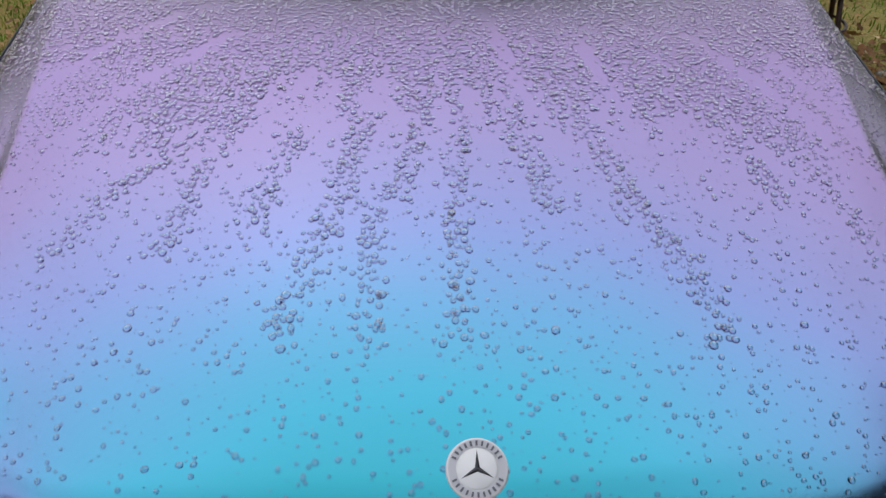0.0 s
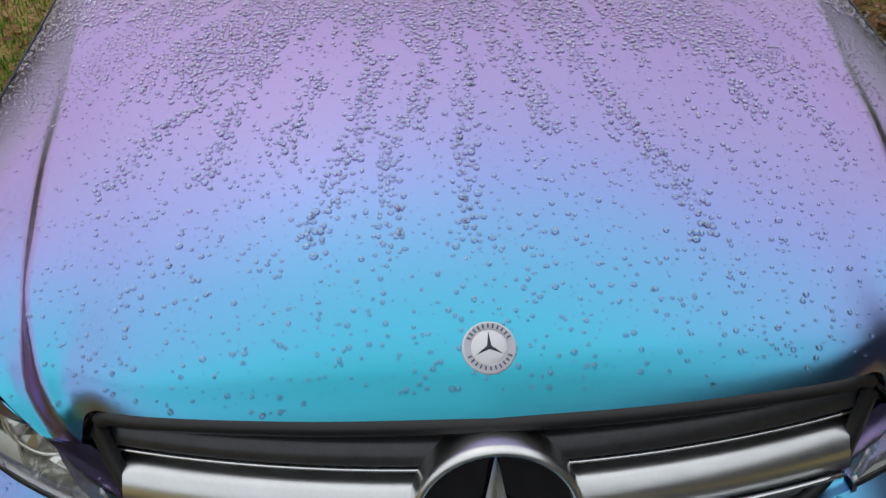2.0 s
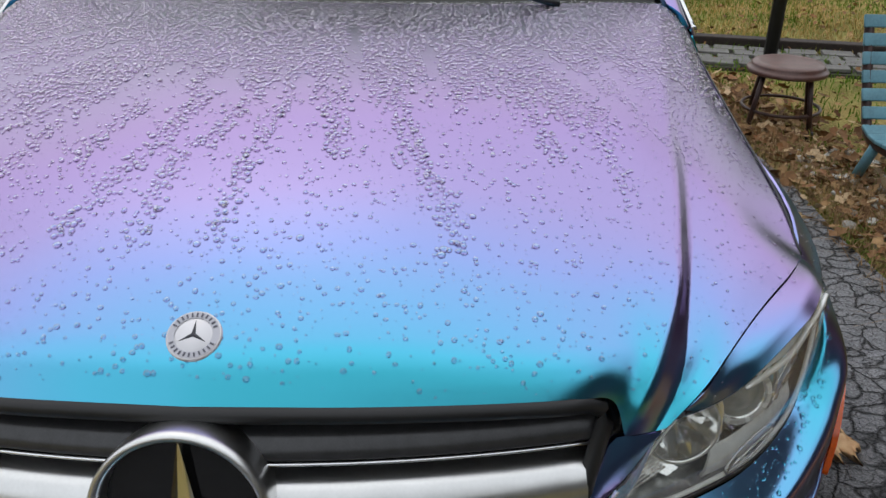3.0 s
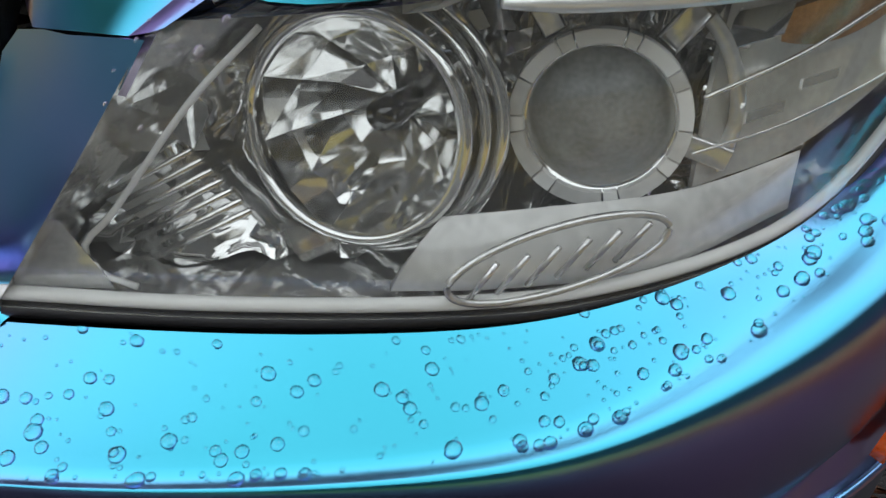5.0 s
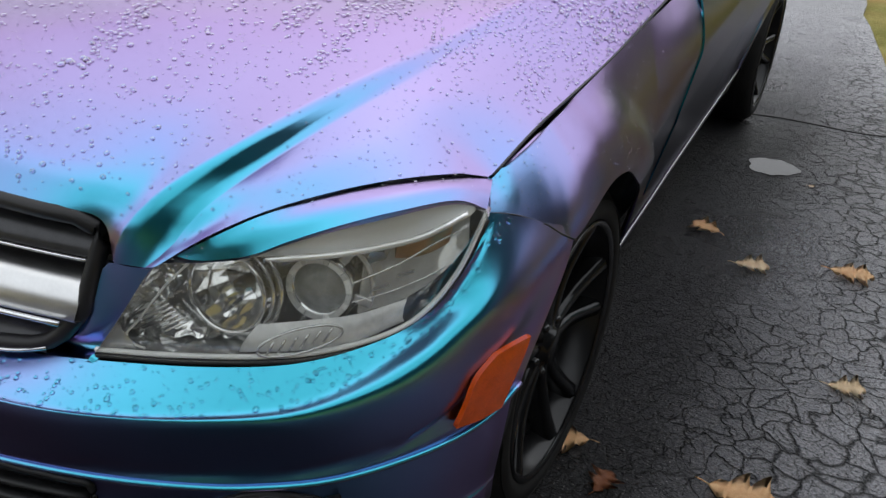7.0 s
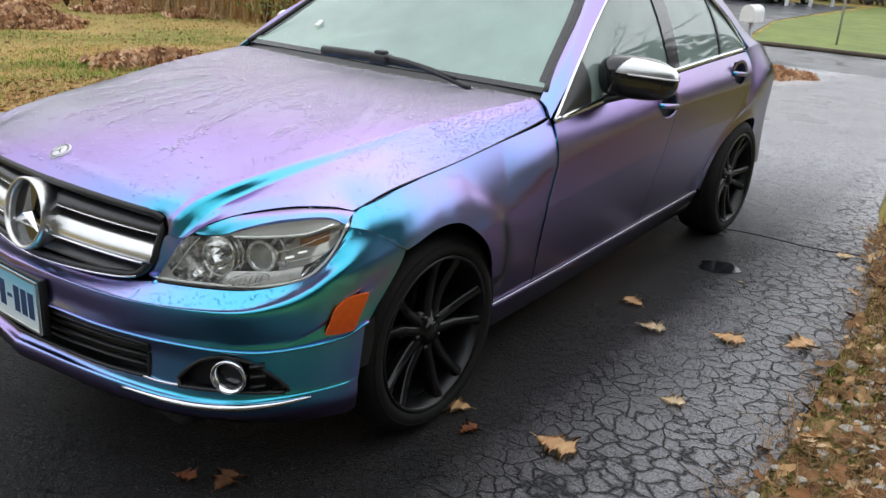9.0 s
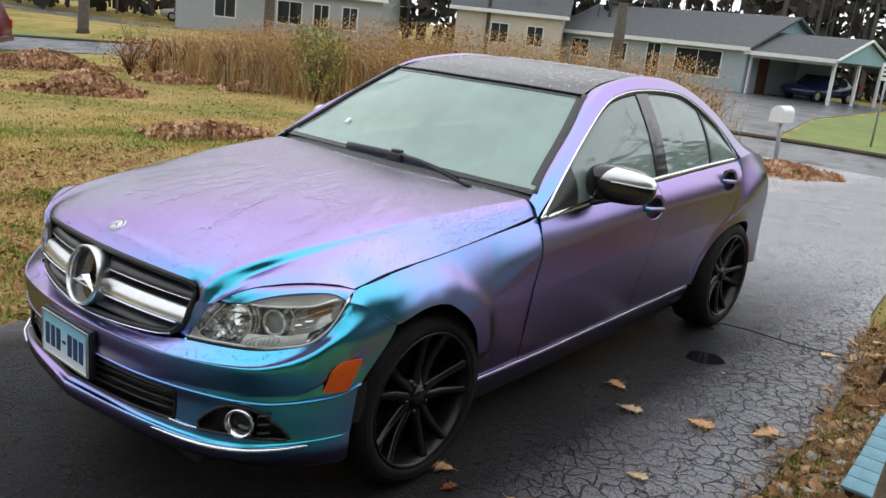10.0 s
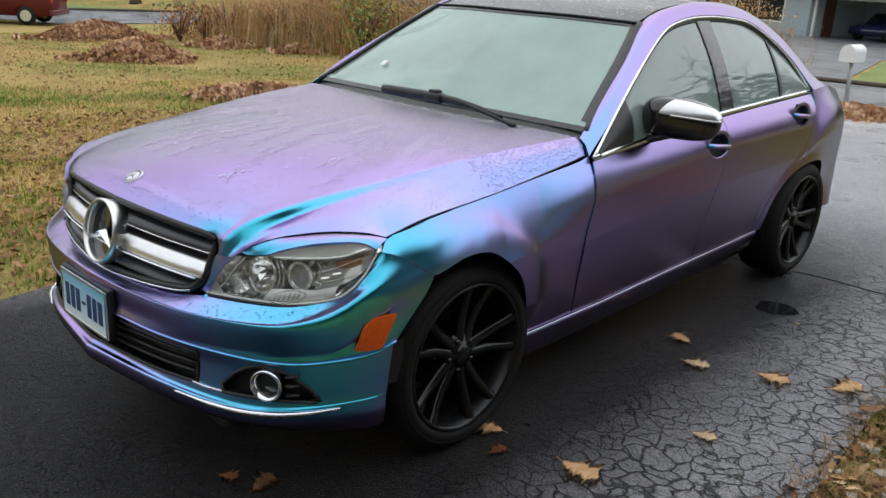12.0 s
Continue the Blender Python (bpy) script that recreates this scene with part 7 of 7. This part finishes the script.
part("back_wall", bm, BLUEGREY, cp, smooth=False)
bm = bmesh.new()
tube(bm, spline([(-30, 21, 7.6), (-8, 24.5, 4.6), (8, 27, 5.2), (26, 30, 7.6)], 40).tolist(), .018, 5)
tagged(link("overhead_cable", bm, BLACK), "black overhead cable strung across the far lawns", "cable")


# distant parked vehicles
def parked(name, at, rz, paint, label, L, W, H, van):
    root = thing(name, label, "car", at=at, rz=rz)
    bm = bmesh.new()
    if van:
        prof = [(0, .35), (.02, .95), (.25, 1.10), (1.15, 1.18), (2.0, H), (L - .35, H), (L - .05, 1.1), (L, .75), (L, .38), (L - .3, .3), (.3, .3)]
    else:
        prof = [(0, .4), (.05, .72), (.3, .80), (1.25, .92), (1.95, H), (3.0, H), (3.75, 1.0), (L - .1, .98), (L, .7), (L, .38), (L - .3, .3), (.3, .3)]
    slab(bm, prof, W, Matrix(((1, 0, 0, 0), (0, 0, -1, W / 2), (0, 1, 0, 0), (0, 0, 0, 1))))
    bmesh.ops.recalc_face_normals(bm, faces=bm.faces)
    bmesh.ops.bevel(bm, geom=bm.edges[:], offset=.05, segments=2, affect="EDGES")
    part("body", bm, paint, root)
    for s in (-1, 1):
        for x in (.85, L - .9):
            bm = bmesh.new()
            lathe(bm, [(.20, -.03), (.30, -.03), (.33, .02), (.33, .16), (.30, .20), (.20, .20)], 28, Matrix.Translation((x, s * (W / 2 + .02), .33)) @ Matrix.Rotation(radians(90 * s), 4, "X"))
            wh = part("wheel", bm, RUBBER, root)
            bm = bmesh.new()
            lathe(bm, [(0, -.035), (.06, -.04), (.18, -.02), (.21, -.025)], 20, Matrix.Translation((x, s * (W / 2 + .02), .33)) @ Matrix.Rotation(radians(90 * s), 4, "X"))
            part("hubcap", bm, SATIN, wh)
        zs = (1.12, H - .12)
        for x0, x1 in ((1.6, 2.5), (2.58, 3.5), (3.58, L - .35)) if van else ((1.75, 2.45), (2.52, 3.3)):
            bm = bmesh.new()
            k = .12 if van else .22
            slab(bm, [(x0, zs[0] if van else .98), (x1, zs[0] if van else .98), (x1 - (0 if van else .1), zs[1]), (x0 + k, zs[1])], .02, Matrix(((1, 0, 0, 0), (0, 0, -1, s * (W / 2 + .004) + .01), (0, 1, 0, 0), (0, 0, 0, 1))))
            bmesh.ops.recalc_face_normals(bm, faces=bm.faces)
            part("side_window", bm, PANE, root, smooth=False)
        bm = bmesh.new()
        block(bm, (L - .03, s * W / 2 - (.2 if s > 0 else 0), .8), (L + .012, s * W / 2 + (.2 if s < 0 else 0), 1.15), bevel=.01)
        part("tail_lamp", bm, mat("red_lamp", (.35, .01, .01), .2), root)
    bm = bmesh.new()
    block(bm, (L - .08, -W / 2 - .01, .35), (L + .05, W / 2 + .01, .55), bevel=.03)
    part("bumper", bm, paint, root)


parked("minivan", (-34.17, 8.36, -1.15), 50, mat("red_van_paint", (.11, .005, .009), .3, var=.1, scale=3, Coat_Weight=.2), "dark red minivan parked on the street", 4.7, 1.9, 1.75, True)
parked("white_car", (-58.4, 34.9, -.42), 60, mat("white_truck_paint", (.75, .76, .76), .35, var=.08, scale=3, Coat_Weight=.3), "white car parked far down the side street", 4.7, 1.85, 1.7, False)
parked("parked_car", (-13.54, 45.50, -.45), 72, mat("blue_car_paint", (.012, .018, .06), .25, var=.1, scale=3, Coat_Weight=.5), "dark blue car standing in the carport", 4.5, 1.8, 1.42, False)

# ---- rain on the car ----
def water_bead():
    """Thin beads, tinted pinkish in place of their own shading: the film shows through, and the dome mirrors the sky
    the more aslant it is seen.
    """
    m = bpy.data.materials.new("rain_water")
    n, l, b = nodes_of(m)
    n.remove(b)
    tr, gl, lw, mr, mx = n.new("ShaderNodeBsdfRefraction"), n.new("ShaderNodeBsdfGlossy"), n.new("ShaderNodeLayerWeight"), n.new("ShaderNodeMapRange"), n.new("ShaderNodeMixShader")
    tr.inputs["Color"].default_value = (0.93, 0.84, 0.91, 1)
    tr.inputs["IOR"].default_value, tr.inputs["Roughness"].default_value = 1.24, 0.0
    gl.inputs["Roughness"].default_value = 0.02
    mr.inputs[1].default_value, mr.inputs[2].default_value, mr.inputs[3].default_value, mr.inputs[4].default_value = 0.25, 0.85, 0.09, 0.9
    l.new(lw.outputs["Facing"], mr.inputs[0]); l.new(mr.outputs[0], mx.inputs[0]); l.new(tr.outputs[0], mx.inputs[1]); l.new(gl.outputs[0], mx.inputs[2])
    l.new(mx.outputs[0], n["Material Output"].inputs[0])
    return m


DROP = water_bead()


LENS = mat("rain_lens", (0.96, 0.97, 1.0), .0, Transmission_Weight=1.0, IOR=1.33)


def beads(name, places, normals, radii, parent, label, flat=.62, seg=8, seed=1, material=None):
    """Flat-bellied beads of water, all in one mesh."""
    r = np.random.RandomState(seed)
    k = len(places)
    up = normals / np.linalg.norm(normals, axis=1, keepdims=True)
    t1 = np.cross(up, np.array((0.0, 1, 0.02)))
    t1 /= np.linalg.norm(t1, axis=1, keepdims=True)
    t2 = np.cross(up, t1)
    sx, sy = r.uniform(.85, 1.2, k), r.uniform(.85, 1.25, k)
    v = []
    for ring, (q, h) in enumerate(((1.0, -.05), (.98, .35), (.66, .82))):
        for s in range(seg):
            a = 2 * math.pi * (s + .5 * ring) / seg
            wob = 1 + r.uniform(-.07, .07, k)
            v.append(places + (t1 * (math.cos(a) * q * sx * wob * radii)[:, None]) + (t2 * (math.sin(a) * q * sy * wob * radii)[:, None]) + up * (h * flat * radii)[:, None])
    v.append(places + up * (flat * radii)[:, None])
    v = np.stack(v, 1)
    nv = v.shape[1]
    f = []
    for ring in range(2):
        for s in range(seg):
            a, b = ring * seg + s, ring * seg + (s + 1) % seg
            f.append((a, b, b + seg, a + seg))
    quads = np.array(f)
    tris = np.array([(2 * seg + s, 2 * seg + (s + 1) % seg, 3 * seg) for s in range(seg)])
    off = np.arange(k)[:, None, None] * nv
    me = bpy.data.meshes.new(name)
    me.from_pydata(v.reshape(-1, 3).tolist(), [], (quads[None] + off).reshape(-1, 4).tolist() + (tris[None] + off).reshape(-1, 3).tolist())
    me.polygons.foreach_set("use_smooth", np.ones(len(me.polygons), bool))
    me.materials.append(material or DROP)
    ob = new(name, me)
    ob.visible_shadow = False
    ob.parent = parent
    return tagged(ob, label, kind="stuff")


def on_grid(g, u, v):
    """Points and normals at the fractions u, v of a grid."""
    nv, nu = g.shape[:2]
    n = grid_normals(g)
    a, b = np.clip(v, 0, .9999) * (nv - 1), np.clip(u, 0, .9999) * (nu - 1)
    j, i = a.astype(int), b.astype(int)
    fj, fi = (a - j)[:, None], (b - i)[:, None]
    def mix(q):
        return (q[j, i] * (1 - fj) + q[j + 1, i] * fj) * (1 - fi) + (q[j, i + 1] * (1 - fj) + q[j + 1, i + 1] * fj) * fi
    return mix(g), mix(n)


def streak_noise(s, y, k):
    return np.array([noise.noise(Vector((a * k, b * .9, 3.1))) for a, b in zip(s, y)])


def hood_beads():
    """A dense field of beads near the windscreen that runs out in streaks towards the nose."""
    r = np.random.RandomState(11)
    # one cell a bead, so that beads keep apart
    step = .0092
    xs, ys = np.meshgrid(np.arange(-.80, .80, step), np.arange(-.70, .58, step))
    x = xs.ravel() + r.uniform(-.42, .42, xs.size) * step
    y = ys.ravel() + r.uniform(-.42, .42, xs.size) * step
    # height and normal from the hood's own grid
    pts, nor = HOOD.reshape(-1, 3), -grid_normals(HOOD).reshape(-1, 3)
    cell = .02
    table = {}
    for i, q in enumerate(pts):
        table.setdefault((int(q[0] / cell), int(math.floor(q[1] / cell))), []).append(i)
    P, N, keep = [], [], []
    # beads gather in runs that drain forwards and outwards, and bare lanes cut into the field
    runs = (((-.31, -.10), (-.44, -.25), (-.50, -.36)), ((-.22, -.15), (-.25, -.33)), ((-.12, -.12), (-.15, -.30), (-.18, -.40), (-.21, -.50)), ((-.05, -.15), (-.08, -.30)), ((-.11, -.33), (-.11, -.53)),
            ((.01, -.15), (-.01, -.34), (-.01, -.52)), ((.09, -.12), (.11, -.32)), ((.18, -.12), (.22, -.28), (.25, -.37), (.29, -.51)), ((.38, -.05), (.43, -.26)), ((.48, -.08), (.53, -.36)), ((-.33, -.22), (-.36, -.36)))
    lanes = (((.07, .26), (.10, -.02), (.14, -.20)), ((.22, .15), (.26, -.15)), ((-.42, .30), (-.56, .15), (-.64, .02)), ((-.21, .02), (-.28, -.20)), ((.42, .18), (.56, -.10)), ((-.36, .16), (-.52, -.04)), ((.02, -.05), (.045, -.25)), ((-.10, -.02), (-.115, -.20)), ((.55, .12), (.62, -.12)))

    def near_line(lines, w):
        best = np.zeros(len(x))
        for line in lines:
            for (ax, ay), (bx, by) in zip(line, line[1:]):
                t = np.clip(((x - ax) * (bx - ax) + (y - ay) * (by - ay)) / ((bx - ax) ** 2 + (by - ay) ** 2), 0, 1)
                d = np.hypot(x - ax - t * (bx - ax), y - ay - t * (by - ay))
                best = np.maximum(best, np.exp(-(d / w) ** 2))
        return best

    flow = .62 + .55 * (.55 - y)
    s = x / flow
    n1, n2 = streak_noise(s, y * .7, 13), streak_noise(s + 5, y * 2.0, 34)
    reach = -.12 - .16 * n1 - .16 * n2 - .05 * np.abs(x)
    dense = np.clip((y - reach) / .10 + .5, 0, 1)
    fringe = streak_noise(s * 1.0 + 2, y * .5, 24)
    trail = np.clip(near_line(runs, .021) * 1.25 + .25 * np.clip(fringe - .12, 0, 1) * np.clip((y + .6) / .3, 0, 1) * 3, 0, 1) * .9
    lane = near_line(lanes, np.clip(.010 + .012 * (.3 - y), .008, .020))
    prob = np.maximum(dense * .95 * (1 - .93 * lane), trail)
    prob = np.maximum(prob, .40 * (1 - .6 * lane))
    take = r.uniform(0, 1, len(x)) < prob
    big = r.uniform(0, 1, len(x)) < np.maximum(dense * (1 - lane), trail)
    rad = np.where(big, r.uniform(.0024, .0047, len(x)) * np.clip(1.0 - .2 * (y - .05), .9, 1.05), .0008 + .0029 * r.uniform(0, 1, len(x)) ** 1.9) * np.where(y < .10, np.interp(np.abs(x), (.42, .60), (1, .6)), 1)
    for i in np.nonzero(take)[0]:
        ax = abs(x[i])
        key = (int(ax / cell), int(math.floor(y[i] / cell)))
        best, bd = None, 1e9
        for dx in (-1, 0, 1):
            for dy in (-1, 0, 1):
                for q in table.get((key[0] + dx, key[1] + dy), ()):
                    d = (pts[q][0] - ax) ** 2 + (pts[q][1] - y[i]) ** 2
                    if d < bd:
                        best, bd = q, d
        if best is None or bd > .022 ** 2 or nor[best][2] < .55:
            continue
        n = nor[best]
        z = pts[best][2] - (n[0] * (ax - pts[best][0]) + n[1] * (y[i] - pts[best][1])) / n[2]
        sg = 1 if x[i] >= 0 else -1
        P.append((x[i], y[i], z))
        N.append((n[0] * sg, n[1], n[2]))
        keep.append(rad[i])
    return np.array(P), np.array(N), np.array(keep)


P_, N_, R_ = hood_beads()
beads("rain_beads", P_, N_, R_, car, "rain beads on the hood")


def panel_beads(name, g, k, rmin, rmax, label, seed, flip=False, sel=None, material=None):
    r = np.random.RandomState(seed)
    q, n = on_grid(g, r.uniform(0, 1, k), r.uniform(0, 1, k))
    n = -n if flip else n
    rad = rmin + (rmax - rmin) * r.uniform(0, 1, k) ** 2.5
    if sel is not None:
        m = sel(q, n)
        q, n, rad = q[m], n[m], rad[m]
    for sgn in (1, -1):
        beads(name, q * (sgn, 1, 1), n * (sgn, 1, 1), rad, car, label, seed=seed, seg=12, material=material)


panel_beads("bumper_beads", BG[:11], 800, .0006, .0036, "clear rain beads on the bumper", 3, flip=True, sel=lambda q, n: n[:, 2] > .2, material=LENS)
panel_beads("fender_beads", FENDER, 700, .0005, .0017, "rain beads on the fender", 4, sel=lambda q, n: n[:, 2] > .15)
panel_beads("roof_beads", ROOF, 1900, .0015, .006, "rain beads on the roof", 5, flip=True)
panel_beads("screen_beads", SCREEN, 500, .0008, .003, "rain beads on the windscreen", 6, flip=True)
